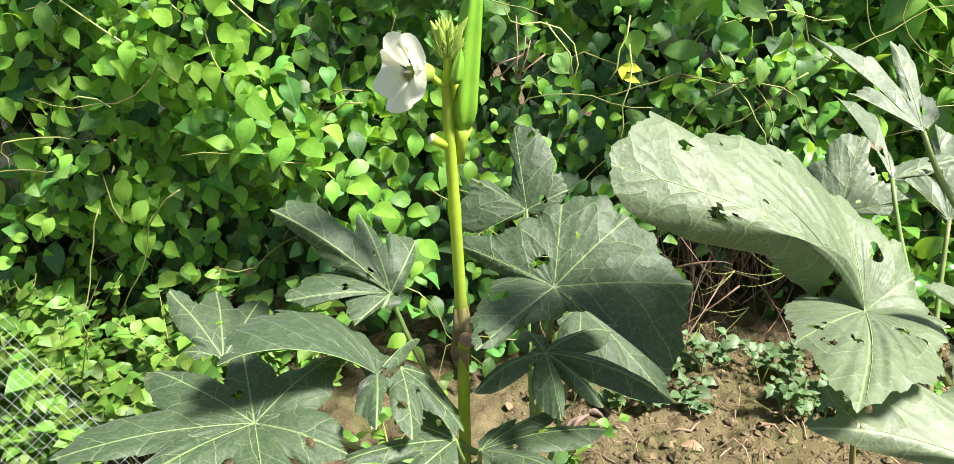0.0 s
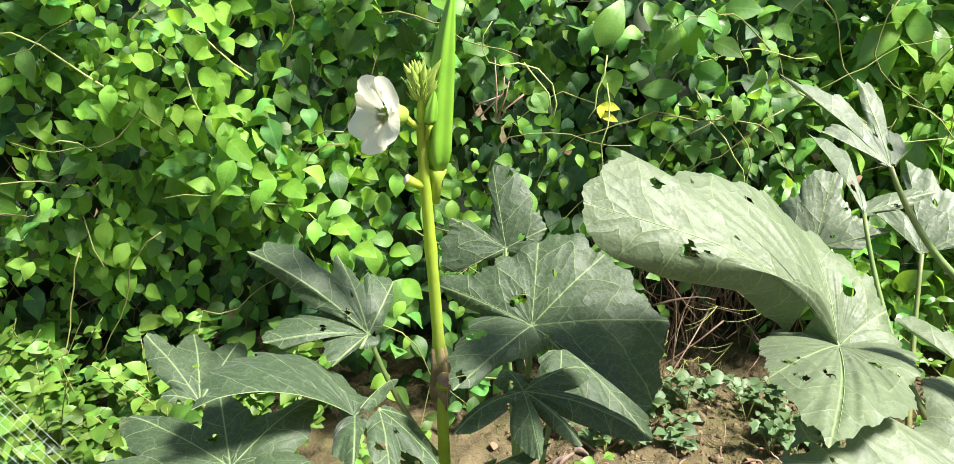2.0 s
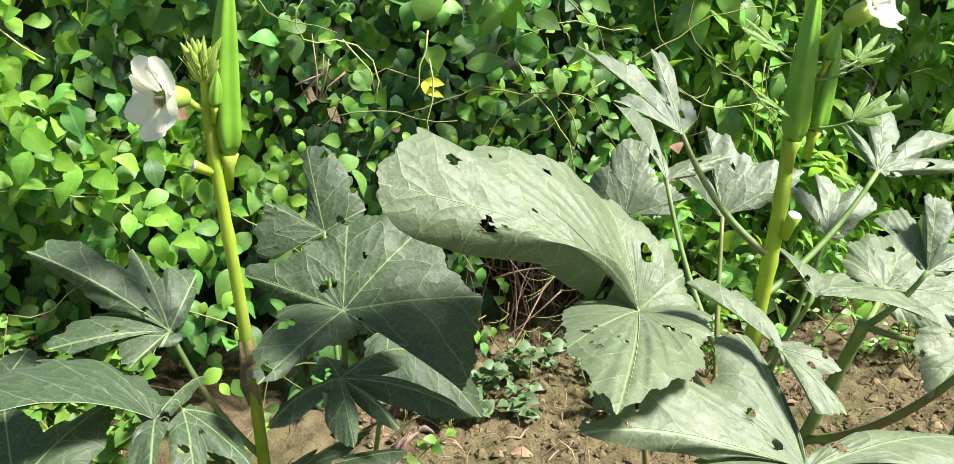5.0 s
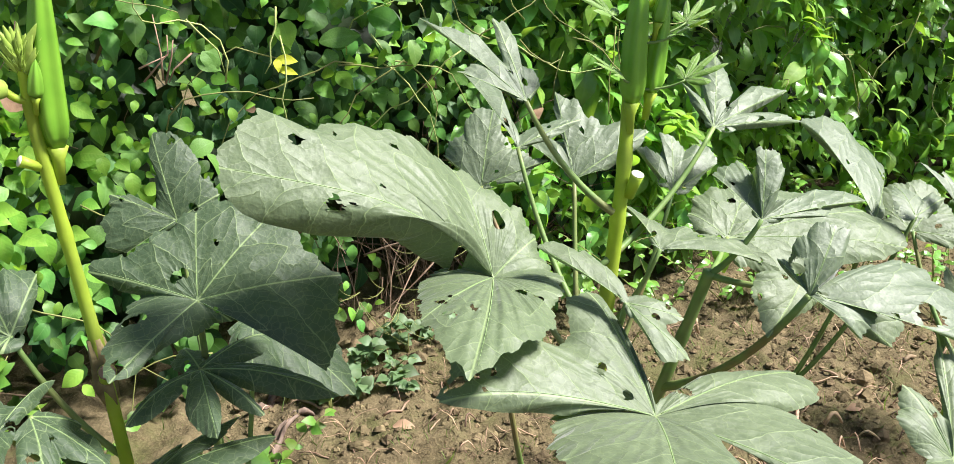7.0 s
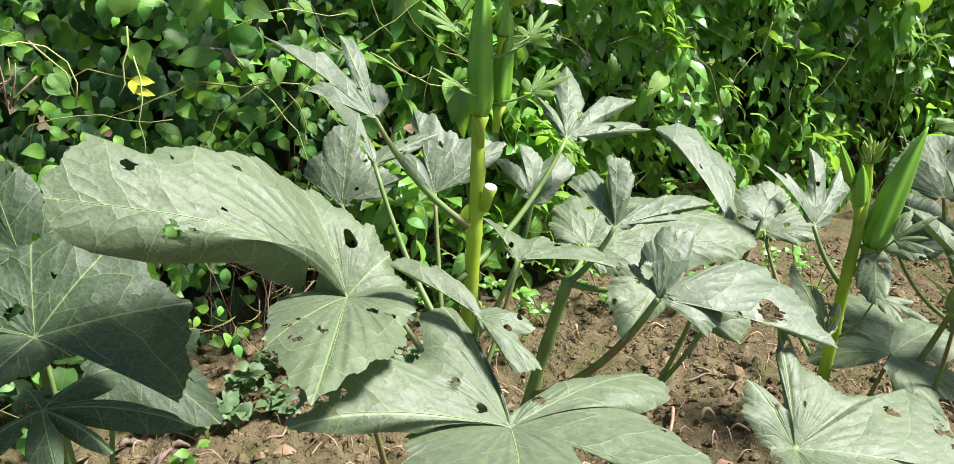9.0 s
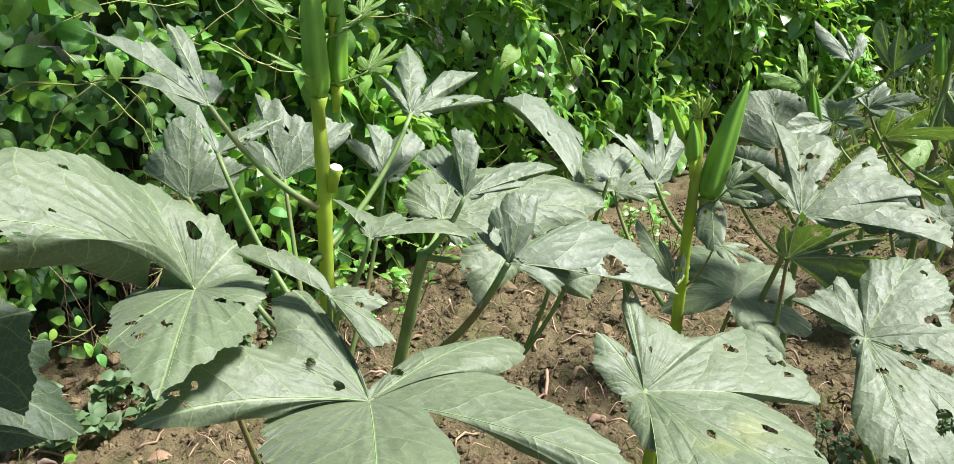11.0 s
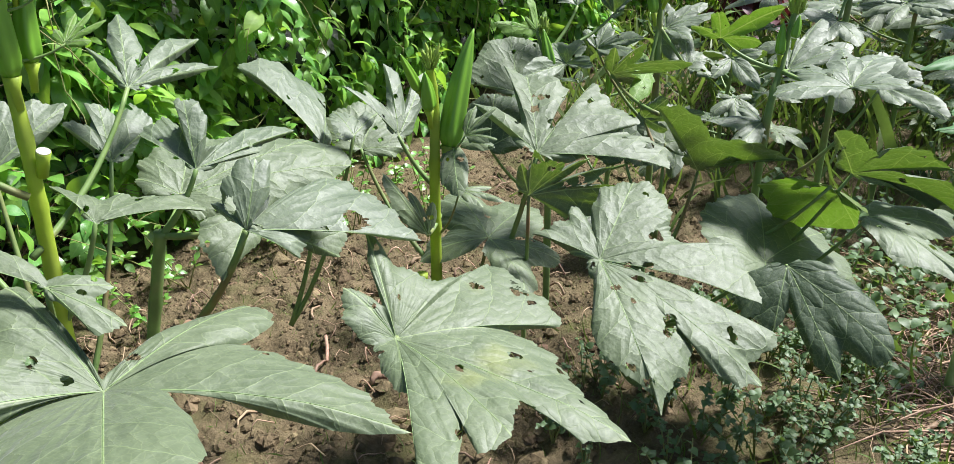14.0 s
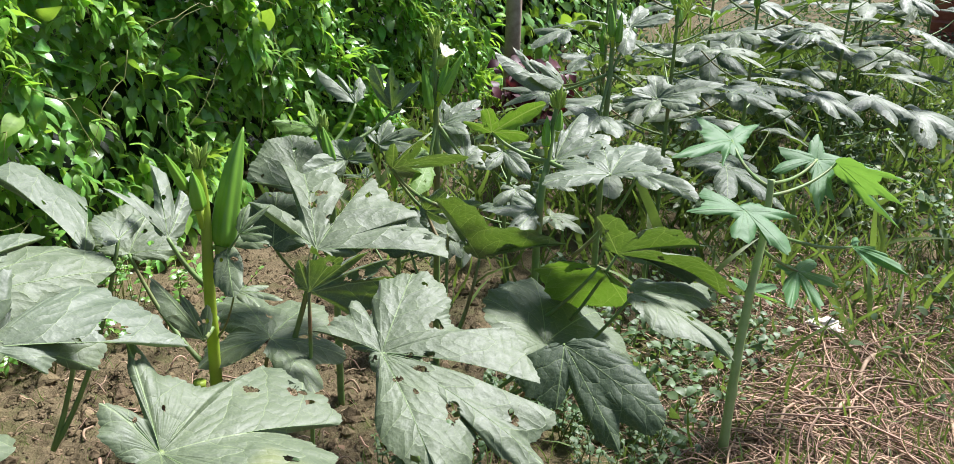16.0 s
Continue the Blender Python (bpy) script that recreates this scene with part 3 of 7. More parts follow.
# ---- loose leaves by the thousand ----
def leaf_shape(kind, rows=5, cols=3):
    """A small folded, curved leaf as a grid of points. Length 1 along +x, face up."""
    widths = {"ovate": (0.10, 0.40, 0.58, 0.66, 0.65, 0.56, 0.40, 0.20, 0.01), "heart": (0.50, 0.80, 0.88, 0.84, 0.74, 0.58, 0.36, 0.15, 0.01),
              "lance": (0.05, 0.24, 0.38, 0.45, 0.46, 0.41, 0.30, 0.15, 0.01), "blade": (0.05, 0.055, 0.06, 0.058, 0.055, 0.048, 0.038, 0.022, 0.004),
              "round": (0.25, 0.62, 0.78, 0.85, 0.86, 0.80, 0.64, 0.40, 0.10), "oblong": (0.08, 0.20, 0.34, 0.46, 0.55, 0.58, 0.54, 0.36, 0.03)}[kind]
    v = []
    for i in range(rows):
        x = i / (rows - 1)
        w = float(np.interp(x, np.linspace(0, 1, 9), widths))
        z = 0.10 * math.sin(math.pi * x) - 0.13 * x * x
        for j in range(cols):
            c = 2 * j / (cols - 1) - 1
            back = 0.10 * w * abs(c) if kind == "heart" and i == 0 else 0.0
            v.append((x - back, c * w / 2, z + 0.06 * w * abs(c) ** 1.3 + (0.018 * math.sin(9 * x + 2 * c) * abs(c) if cols > 3 else 0.0)))
    f = [(i * cols + j, i * cols + j + cols, i * cols + j + cols + 1, i * cols + j + 1) for i in range(rows - 1) for j in range(cols - 1)]
    return np.array(v), np.array(f)


def scatter_mesh(name, shape, places, dirs, normals, sizes, material, rows=5, cols=3):
    """One mesh of many leaves: each with a place, a way for its tip, a face and a length."""
    tv, tf = leaf_shape(shape, rows, cols)
    P, X, Z = np.asarray(places), np.asarray(dirs), np.asarray(normals)
    X = X / np.linalg.norm(X, axis=1)[:, None]
    Y = np.cross(Z, X)
    Y /= np.maximum(np.linalg.norm(Y, axis=1), 1e-6)[:, None]
    Z = np.cross(X, Y)
    S = np.asarray(sizes)[:, None, None]
    V = P[:, None, :] + S * (tv[None, :, 0:1] * X[:, None, :] + tv[None, :, 1:2] * Y[:, None, :] + tv[None, :, 2:3] * Z[:, None, :])
    n, k = len(P), len(tv)
    Fc = (tf[None] + (np.arange(n) * k)[:, None, None]).reshape(-1, 4)
    me = bpy.data.meshes.new(name)
    me.vertices.add(n * k)
    me.vertices.foreach_set("co", V.ravel().astype(np.float32))
    me.loops.add(Fc.size)
    me.loops.foreach_set("vertex_index", Fc.ravel().astype(np.int32))
    me.polygons.add(len(Fc))
    me.polygons.foreach_set("loop_start", np.arange(0, Fc.size, 4, dtype=np.int32))
    me.polygons.foreach_set("use_smooth", np.ones(len(Fc), dtype=bool))
    me.uv_layers.new(name="UVMap").data.foreach_set("uv", np.tile(tv[tf.ravel(), :2], (n, 1)).ravel().astype(np.float32))
    me.materials.append(material)
    me.update(calc_edges=True)
    return me


HEDGE_X = (-6.0, -2.0, -0.6, 0.4, 1.0, 2.3, 5.0, 9.0, 16.0)
HEDGE_Y = (1.7, 1.95, 2.02, 2.18, 2.42, 2.66, 3.0, 3.5, 4.4)


def hedge_front(x):
    return np.interp(x, HEDGE_X, HEDGE_Y)


def lumps(x, z, s=0):
    """Slow waves by which the face of the hedge bulges."""
    return (np.sin(x * 5.1 + 1.3 + s) * np.sin(z * 4.3 + 0.7 + s) * 0.5 + np.sin(x * 11.3 + z * 7.1 + s) * 0.3 + np.sin(x * 19.0 - z * 15.0 + 2.0 * s) * 0.25)


def hedge_leaves(count, x0, x1, z0, z1, depth, size, spread, seed, hollow=True, down=0.75):
    """Places, tips, faces and sizes for leaves on the hedge's face."""
    r = np.random.default_rng(seed)
    x = r.uniform(x0, x1, count)
    z = z0 + (z1 - z0) * r.random(count) ** 0.9
    back = r.random(count) ** 1.3 * depth
    y = hedge_front(x) - 0.16 * lumps(x, z) + back + 0.10 * np.maximum(0, 0.5 - z)
    keep = np.ones(count, dtype=bool)
    if hollow:
        gapness = np.exp(-((x - 0.85) / 0.45) ** 2) * np.clip((0.48 - z) / 0.25, 0, 1)
        gapness = np.maximum(gapness, np.exp(-((x + 0.98) / 0.16) ** 2 - ((z - 0.66) / 0.13) ** 2))
        keep &= r.random(count) > gapness * 0.93
        low = np.clip((0.16 - z) / 0.12, 0, 1) * np.clip((x - 0.1) / 0.3, 0, 1)
        keep &= r.random(count) > low * 0.8
    patch = np.sin(x * 8.7 + 0.4) * np.sin(z * 9.9 + 1.1 + x * 2) + 0.6 * np.sin(x * 23 + z * 17)
    keep &= r.random(count) > np.clip(patch - 0.35, 0, 1) * 0.85 * (back < depth * 0.45)
    tip = np.stack([r.normal(0, 0.55, count), -0.45 + r.normal(0, 0.35, count), -down + r.normal(0, 0.45, count)], 1)
    face = np.stack([r.normal(0.12, 0.38, count), -1.0 + r.normal(0, 0.3, count), 0.55 + r.normal(0, 0.35, count)], 1)
    sz = size * np.exp(r.normal(0, spread, count))
    return [q[keep] for q in (np.stack([x, y, z], 1), tip, face, sz)]


def hedge_stuff(name, label, shape, material, parent, *args, **kw):
    me = scatter_mesh(name, shape, *hedge_leaves(*args, **kw), material)
    ob = new(name, me)
    ob.parent = parent
    return tagged(ob, label, kind="stuff")


hedge = tagged(new("vine_hedge"), "dense green hedge of climbing vines and shrubs behind the bed", "hedge")


def vine_leaves(vines, x0, x1, z0, z1, size, seed, step=0.034, droop=0.35, stand=0.10, width=0.7, face=(0.10, -0.90, 0.62)):
    """Leaves set in turn along trailing shoots on the face of the hedge."""
    r = np.random.default_rng(seed)
    out = [[], [], [], []]
    for k in range(vines):
        p = np.array([r.uniform(x0, x1), 0.0, r.uniform(z0, z1)])
        d = np.array([r.normal(0, 0.8), 0.0, r.normal(0.1, 0.8)])
        d /= np.linalg.norm(d)
        off, tilt, grow = r.uniform(-0.03, stand * 0.7), r.normal(0, 0.20, 3), size * math.exp(r.normal(0, 0.22))
        n = int(r.uniform(8, 24))
        for q in range(n):
            d = d + np.array([r.normal(0, 0.16), 0, r.normal(-droop * 0.12, 0.16)])
            d /= np.linalg.norm(d)
            p = p + d * step
            if p[2] < 0.03:
                break
            gapness = math.exp(-((p[0] - 0.85) / 0.42) ** 2) * min(1, max(0, (0.50 - p[2]) / 0.2))
            gapness = max(gapness, math.exp(-((p[0] + 0.98) / 0.16) ** 2 - ((p[2] - 0.66) / 0.13) ** 2))
            thin = 0.55 * min(1, max(0, (0.62 - p[2]) / 0.25)) * min(1, max(0, (0.3 - p[0]) / 0.3))
            if r.random() < max(gapness * 0.93, thin):
                continue
            y = float(hedge_front(p[0])) - 0.16 * float(lumps(p[0], p[2])) - off + r.normal(0, 0.012)
            side = 1.0 if q % 2 else -1.0
            across = np.array([-d[2], 0.0, d[0]]) * side
            out[0].append((p[0], y, p[2]))
            out[1].append(across * width + d * 0.5 + np.array([0, -0.55, -droop]) + r.normal(0, 0.18, 3))
            out[2].append(np.array(face) + tilt * 1.3 + r.normal(0, 0.20, 3))
            out[3].append(grow * (1 - 0.45 * q / n) * math.exp(r.normal(0, 0.12)))
    return [np.array(q) for q in out]


def shoots(name, label, shape, material, data):
    ob = new(name, scatter_mesh(name, shape, *data, material, 8, 5))
    ob.parent = hedge
    return tagged(ob, label, kind="stuff")


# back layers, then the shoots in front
hedge_stuff("vine_leaves", "older vine leaves, darkened for the shade behind the shoots", "ovate", OLD_SHADED_LEAF, hedge, 3600, -2.3, 1.5, 0.02, 1.22, 0.36, 0.058, 0.24, 1)
hedge_stuff("heart_leaves", "broad heart-shaped vine leaves", "heart", VINE_LEAF, hedge, 800, -2.3, 1.3, 0.02, 1.15, 0.22, 0.050, 0.25, 2)
hedge_stuff("shrub_leaves", "glossy drooping narrow leaves", "lance", SHRUB_LEAF, hedge, 3600, 0.9, 5.2, 0.02, 1.25, 0.36, 0.072, 0.22, 4, down=0.95)
shoots("trailing_leaves", "oval leaves along trailing shoots", "ovate", VINE_LEAF, vine_leaves(190, -2.3, 1.4, 0.05, 1.25, 0.058, 101))
shoots("trailing_heart_leaves", "heart-shaped leaves along trailing shoots", "heart", VINE_LEAF, vine_leaves(45, -2.3, 1.3, 0.05, 1.2, 0.046, 102, 0.045))
shoots("young_leaves", "bright yellow-green young leaves", "ovate", YOUNG_AND_SUNLIT_LEAF, vine_leaves(60, -2.3, 1.5, 0.1, 1.25, 0.040, 103, 0.030, 0.15, 0.15))
# the next two sets brighten the upper left hedge by leaf colour
shoots("bright_leaves", "yellow-green leaves on trailing shoots, coloured brighter as if sunlit", "ovate", YOUNG_AND_SUNLIT_LEAF, vine_leaves(110, -1.7, 0.1, 0.35, 1.28, 0.054, 106, 0.036, 0.25, 0.16))
shoots("sunlit_leaves", "yellow-green leaves on the upper shoots, coloured brighter as if sunlit", "ovate", YOUNG_AND_SUNLIT_LEAF, vine_leaves(55, -1.8, -0.1, 0.5, 1.28, 0.056, 107, 0.036, 0.25, 0.18))
shoots("shrub_shoot_leaves", "narrow leaves along drooping shoots", "lance", SHRUB_LEAF, vine_leaves(370, 1.0, 5.2, 0.05, 1.3, 0.090, 104, 0.030, 0.45, 0.12, 0.5, (0.25, -0.30, 1.0)))
shoots("shrub_young_leaves", "light green drooping young leaves", "lance", YOUNG_AND_SUNLIT_LEAF, vine_leaves(250, 1.1, 5.2, 0.2, 1.3, 0.078, 105, 0.030, 0.35, 0.18, 0.5, (0.25, -0.25, 1.0)))
hedge_stuff("far_leaves", "leaves of the far end of the hedge", "ovate", SHRUB_LEAF, hedge, 3600, 5.0, 14.0, 0.0, 1.6, 0.4, 0.10, 0.2, 6, hollow=False)
hedge_stuff("side_leaves", "leaves of the near end of the hedge", "ovate", VINE_LEAF, hedge, 1400, -6.0, -2.3, 0.0, 1.3, 0.4, 0.09, 0.2, 7, hollow=False)
# backing leaves behind the face; their dark colour paints shade in the gaps
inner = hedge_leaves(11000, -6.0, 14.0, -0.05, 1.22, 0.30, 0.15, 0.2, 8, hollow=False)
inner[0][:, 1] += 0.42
ob = new("inner_shade_leaves", scatter_mesh("inner_shade_leaves", "round", *inner, INNER_SHADE_LEAF))
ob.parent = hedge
tagged(ob, "leaves inside the hedge, coloured near black for the shade there", kind="stuff")

# twigs and vines in the hedge
r = random.Random(5)
for i in range(190):
    x, z = r.uniform(-2.0, 4.5), r.uniform(0.1, 1.8)
    if abs(x - 0.85) < 0.6:
        z = max(z, 0.8)
    y = float(hedge_front(x)) - r.uniform(0.06, 0.20)
    pts = [Vector((x, y, z))]
    d = Vector((r.gauss(0, 1), r.gauss(-0.1, 0.25), r.gauss(0.2, 0.8))).normalized()
    for k in range(9):
        d = (d + Vector((r.gauss(0, 0.28), r.gauss(0, 0.14), r.gauss(-0.10, 0.28)))).normalized()
        p = pts[-1] + d * 0.045
        p.y = max(p.y, float(hedge_front(p.x)) - 0.24)
        pts.append(p)
    part("vine", Build().tube(pts, list(np.linspace(0.0020, 0.0009, 10)), 5), VINE_STEM if i % 3 or z < 0.75 else PALE_VINE, hedge)
for i in range(250):
    x, z = r.uniform(-2.0, 3.5), r.uniform(0.0, 1.2) ** 1.4
    if i % 2:
        x, z = r.gauss(0.85, 0.4), r.uniform(0.02, 0.5)
    y = float(hedge_front(x)) + r.uniform(-0.02, 0.35)
    a = Vector((x, y, z))
    d = Vector((r.gauss(0, 0.6), r.gauss(-0.1, 0.4), r.gauss(0.3, 0.6))).normalized() * r.uniform(0.1, 0.4)
    part("twig", Build().tube(curve(a, a + d, r.uniform(-0.03, 0.03), 5, (r.gauss(0, 0.02), 0, 0)), list(np.linspace(r.uniform(0.0012, 0.004), 0.0006, 6)), 5), TWIG, hedge)

for i in range(200):
    x = r.gauss(0.92, 0.24)
    y = float(hedge_front(x)) + r.uniform(-0.02, 0.22)
    a = Vector((x, y, r.uniform(0.0, 0.25)))
    d = Vector((r.gauss(0, 0.10), r.gauss(0, 0.05), r.uniform(0.15, 0.42)))
    part("dry_stalk", Build().tube(curve(a, a + d, 0, 6, (r.gauss(0, 0.03), 0, 0)), list(np.linspace(0.0016, 0.0006, 7)), 4), TWIG, hedge)

# ---- okra plants ----
plant_1 = thing("okra_plant", (0.185, 1.20, 0.0), "flowering okra plant with one pale flower and a long pod", "okra plant", "okra plants in the bed")
plant_2 = thing("okra_plant", (0.275, 1.42, 0.0), "low okra plant with dark lobed leaves", "okra plant", "okra plants in the bed")
plant_3 = thing("okra_plant", (0.83, 1.20, 0.0), "tall okra plant with a cut stem and very large pale leaves", "okra plant", "okra plants in the bed")
plant_4 = thing("okra_plant", (0.86, 1.28, 0.0), "spreading okra plant with pale broad leaves", "okra plant", "okra plants in the bed")
plant_5 = thing("okra_plant", (1.48, 1.17, 0.0), "okra plant with a single broad upright pod", "okra plant", "okra plants in the bed")
plant_6 = thing("okra_plant", (1.95, 1.0, 0.0), "okra plant with heavy insect-eaten leaves", "okra plant", "okra plants in the bed")
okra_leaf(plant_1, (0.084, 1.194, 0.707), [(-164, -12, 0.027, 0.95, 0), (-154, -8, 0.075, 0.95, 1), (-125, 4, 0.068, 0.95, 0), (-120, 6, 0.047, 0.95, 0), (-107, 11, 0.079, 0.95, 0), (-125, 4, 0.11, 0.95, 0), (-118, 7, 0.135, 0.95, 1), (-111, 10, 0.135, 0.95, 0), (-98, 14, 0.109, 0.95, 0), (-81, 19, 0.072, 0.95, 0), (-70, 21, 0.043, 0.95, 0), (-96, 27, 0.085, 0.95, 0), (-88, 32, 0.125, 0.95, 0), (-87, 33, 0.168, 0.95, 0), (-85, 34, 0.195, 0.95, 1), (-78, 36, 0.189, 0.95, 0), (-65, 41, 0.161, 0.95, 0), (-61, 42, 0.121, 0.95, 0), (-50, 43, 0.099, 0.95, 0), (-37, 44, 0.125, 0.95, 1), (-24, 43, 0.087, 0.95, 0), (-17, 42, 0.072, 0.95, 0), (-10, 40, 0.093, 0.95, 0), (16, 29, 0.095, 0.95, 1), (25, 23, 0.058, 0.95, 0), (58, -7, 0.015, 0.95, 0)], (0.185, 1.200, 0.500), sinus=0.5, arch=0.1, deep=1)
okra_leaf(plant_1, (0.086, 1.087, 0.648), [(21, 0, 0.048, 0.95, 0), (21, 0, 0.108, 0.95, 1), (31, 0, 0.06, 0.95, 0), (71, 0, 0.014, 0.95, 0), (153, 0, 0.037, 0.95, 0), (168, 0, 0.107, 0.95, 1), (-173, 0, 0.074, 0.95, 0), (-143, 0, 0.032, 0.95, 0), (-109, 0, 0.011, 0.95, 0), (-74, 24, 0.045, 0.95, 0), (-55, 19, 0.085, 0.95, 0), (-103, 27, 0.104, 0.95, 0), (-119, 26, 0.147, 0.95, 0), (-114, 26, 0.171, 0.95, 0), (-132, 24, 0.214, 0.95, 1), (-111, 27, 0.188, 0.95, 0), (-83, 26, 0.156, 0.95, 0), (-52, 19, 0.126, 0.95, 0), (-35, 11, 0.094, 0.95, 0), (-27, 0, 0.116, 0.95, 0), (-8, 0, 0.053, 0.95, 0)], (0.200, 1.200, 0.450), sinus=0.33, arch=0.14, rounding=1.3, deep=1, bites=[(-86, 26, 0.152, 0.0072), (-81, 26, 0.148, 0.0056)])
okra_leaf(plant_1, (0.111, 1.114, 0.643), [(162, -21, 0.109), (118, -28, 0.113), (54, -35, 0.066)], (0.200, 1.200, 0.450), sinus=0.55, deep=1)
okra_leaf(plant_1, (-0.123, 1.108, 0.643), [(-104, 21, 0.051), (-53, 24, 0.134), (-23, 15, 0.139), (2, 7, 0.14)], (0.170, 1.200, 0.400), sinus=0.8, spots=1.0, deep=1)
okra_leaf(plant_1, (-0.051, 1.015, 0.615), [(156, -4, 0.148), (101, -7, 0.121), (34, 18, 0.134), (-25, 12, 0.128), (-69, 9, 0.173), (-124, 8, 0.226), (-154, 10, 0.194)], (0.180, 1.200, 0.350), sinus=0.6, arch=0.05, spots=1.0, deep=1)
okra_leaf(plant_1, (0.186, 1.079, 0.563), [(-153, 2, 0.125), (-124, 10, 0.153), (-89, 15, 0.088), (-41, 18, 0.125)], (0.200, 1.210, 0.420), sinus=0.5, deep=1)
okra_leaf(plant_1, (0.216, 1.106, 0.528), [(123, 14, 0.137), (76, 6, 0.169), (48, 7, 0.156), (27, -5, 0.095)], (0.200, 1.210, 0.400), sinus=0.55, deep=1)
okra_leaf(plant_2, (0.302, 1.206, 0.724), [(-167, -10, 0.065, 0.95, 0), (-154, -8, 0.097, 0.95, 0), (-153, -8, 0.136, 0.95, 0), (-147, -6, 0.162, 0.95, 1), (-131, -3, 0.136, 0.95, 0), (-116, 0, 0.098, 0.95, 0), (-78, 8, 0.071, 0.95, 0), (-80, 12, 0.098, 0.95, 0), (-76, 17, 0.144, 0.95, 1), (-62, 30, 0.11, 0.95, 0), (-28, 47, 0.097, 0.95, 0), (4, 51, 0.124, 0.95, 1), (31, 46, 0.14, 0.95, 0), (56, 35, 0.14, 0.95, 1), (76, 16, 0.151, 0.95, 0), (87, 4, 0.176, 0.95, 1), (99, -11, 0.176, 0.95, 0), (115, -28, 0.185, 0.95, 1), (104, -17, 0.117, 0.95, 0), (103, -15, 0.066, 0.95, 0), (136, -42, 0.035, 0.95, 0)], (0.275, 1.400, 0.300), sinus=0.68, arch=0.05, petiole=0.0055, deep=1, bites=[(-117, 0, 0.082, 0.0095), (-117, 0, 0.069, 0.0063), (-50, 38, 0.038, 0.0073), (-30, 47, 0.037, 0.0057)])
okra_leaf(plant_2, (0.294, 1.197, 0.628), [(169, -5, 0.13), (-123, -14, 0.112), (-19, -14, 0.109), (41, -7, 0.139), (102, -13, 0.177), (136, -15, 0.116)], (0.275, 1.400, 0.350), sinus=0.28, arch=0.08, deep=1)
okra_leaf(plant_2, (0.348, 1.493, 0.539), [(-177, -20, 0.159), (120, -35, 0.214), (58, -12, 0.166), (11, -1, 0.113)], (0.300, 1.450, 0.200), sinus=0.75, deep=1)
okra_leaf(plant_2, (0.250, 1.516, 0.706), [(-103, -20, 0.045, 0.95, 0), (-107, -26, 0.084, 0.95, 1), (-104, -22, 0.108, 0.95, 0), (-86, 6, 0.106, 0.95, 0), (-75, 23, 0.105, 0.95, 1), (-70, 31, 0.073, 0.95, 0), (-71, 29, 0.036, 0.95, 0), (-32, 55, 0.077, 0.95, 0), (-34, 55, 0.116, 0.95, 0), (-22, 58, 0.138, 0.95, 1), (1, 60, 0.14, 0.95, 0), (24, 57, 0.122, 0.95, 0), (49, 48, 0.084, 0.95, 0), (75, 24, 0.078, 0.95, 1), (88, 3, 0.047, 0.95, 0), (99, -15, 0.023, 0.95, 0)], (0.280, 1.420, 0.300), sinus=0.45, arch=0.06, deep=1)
okra_leaf(plant_3, (0.657, 1.092, 0.774), [(174, 6, 0.109, 0.95, 0), (159, 4, 0.134, 0.95, 1), (-180, 7, 0.181, 0.95, 0), (-169, 8, 0.216, 0.95, 0), (-162, 8, 0.267, 0.95, 1), (-151, 9, 0.208, 0.95, 0), (-139, 9, 0.162, 0.95, 1), (-111, 8, 0.1, 0.95, 0), (-71, 3, 0.072, 0.95, 0), (-52, 0, 0.063, 0.95, 0), (-91, 28, 0.136, 0.95, 0, 0.3), (-96, 23, 0.218, 0.95, 0, 0.3), (-96, 23, 0.285, 0.95, 0, 0.26), (-94, 25, 0.327, 0.95, 0, 0.2), (-90, 29, 0.345, 0.95, 1, 0.15), (-85, 33, 0.342, 0.95, 0, 0.12), (-75, 39, 0.335, 0.95, 0, 0.08), (-77, 38, 0.298, 0.95, 0, 0.08), (-66, 44, 0.26, 0.95, 0, 0.05), (-49, 49, 0.213, 0.95, 0), (-14, 44, 0.156, 0.95, 1), (26, 37, 0.107, 0.95, 0), (56, 19, 0.084, 0.95, 1), (81, -3, 0.075, 0.95, 0)], (0.780, 1.200, 0.200), sinus=0.85, arch=0.07, fine=1, crease=0.03, bites=[(-80, 36, 0.277, 0.007), (-71, 42, 0.248, 0.0029), (-56, 47, 0.189, 0.0037), (-92, 27, 0.212, 0.0069), (-93, 26, 0.204, 0.0041), (-91, 28, 0.189, 0.0028), (-81, 35, 0.162, 0.0028), (-92, 27, 0.328, 0.0027), (-137, 9, 0.121, 0.0061), (-137, 9, 0.103, 0.0034), (-149, 9, 0.156, 0.0045), (-156, 9, 0.132, 0.0053), (-145, 9, 0.149, 0.0026), (17, 40, 0.07, 0.01)])
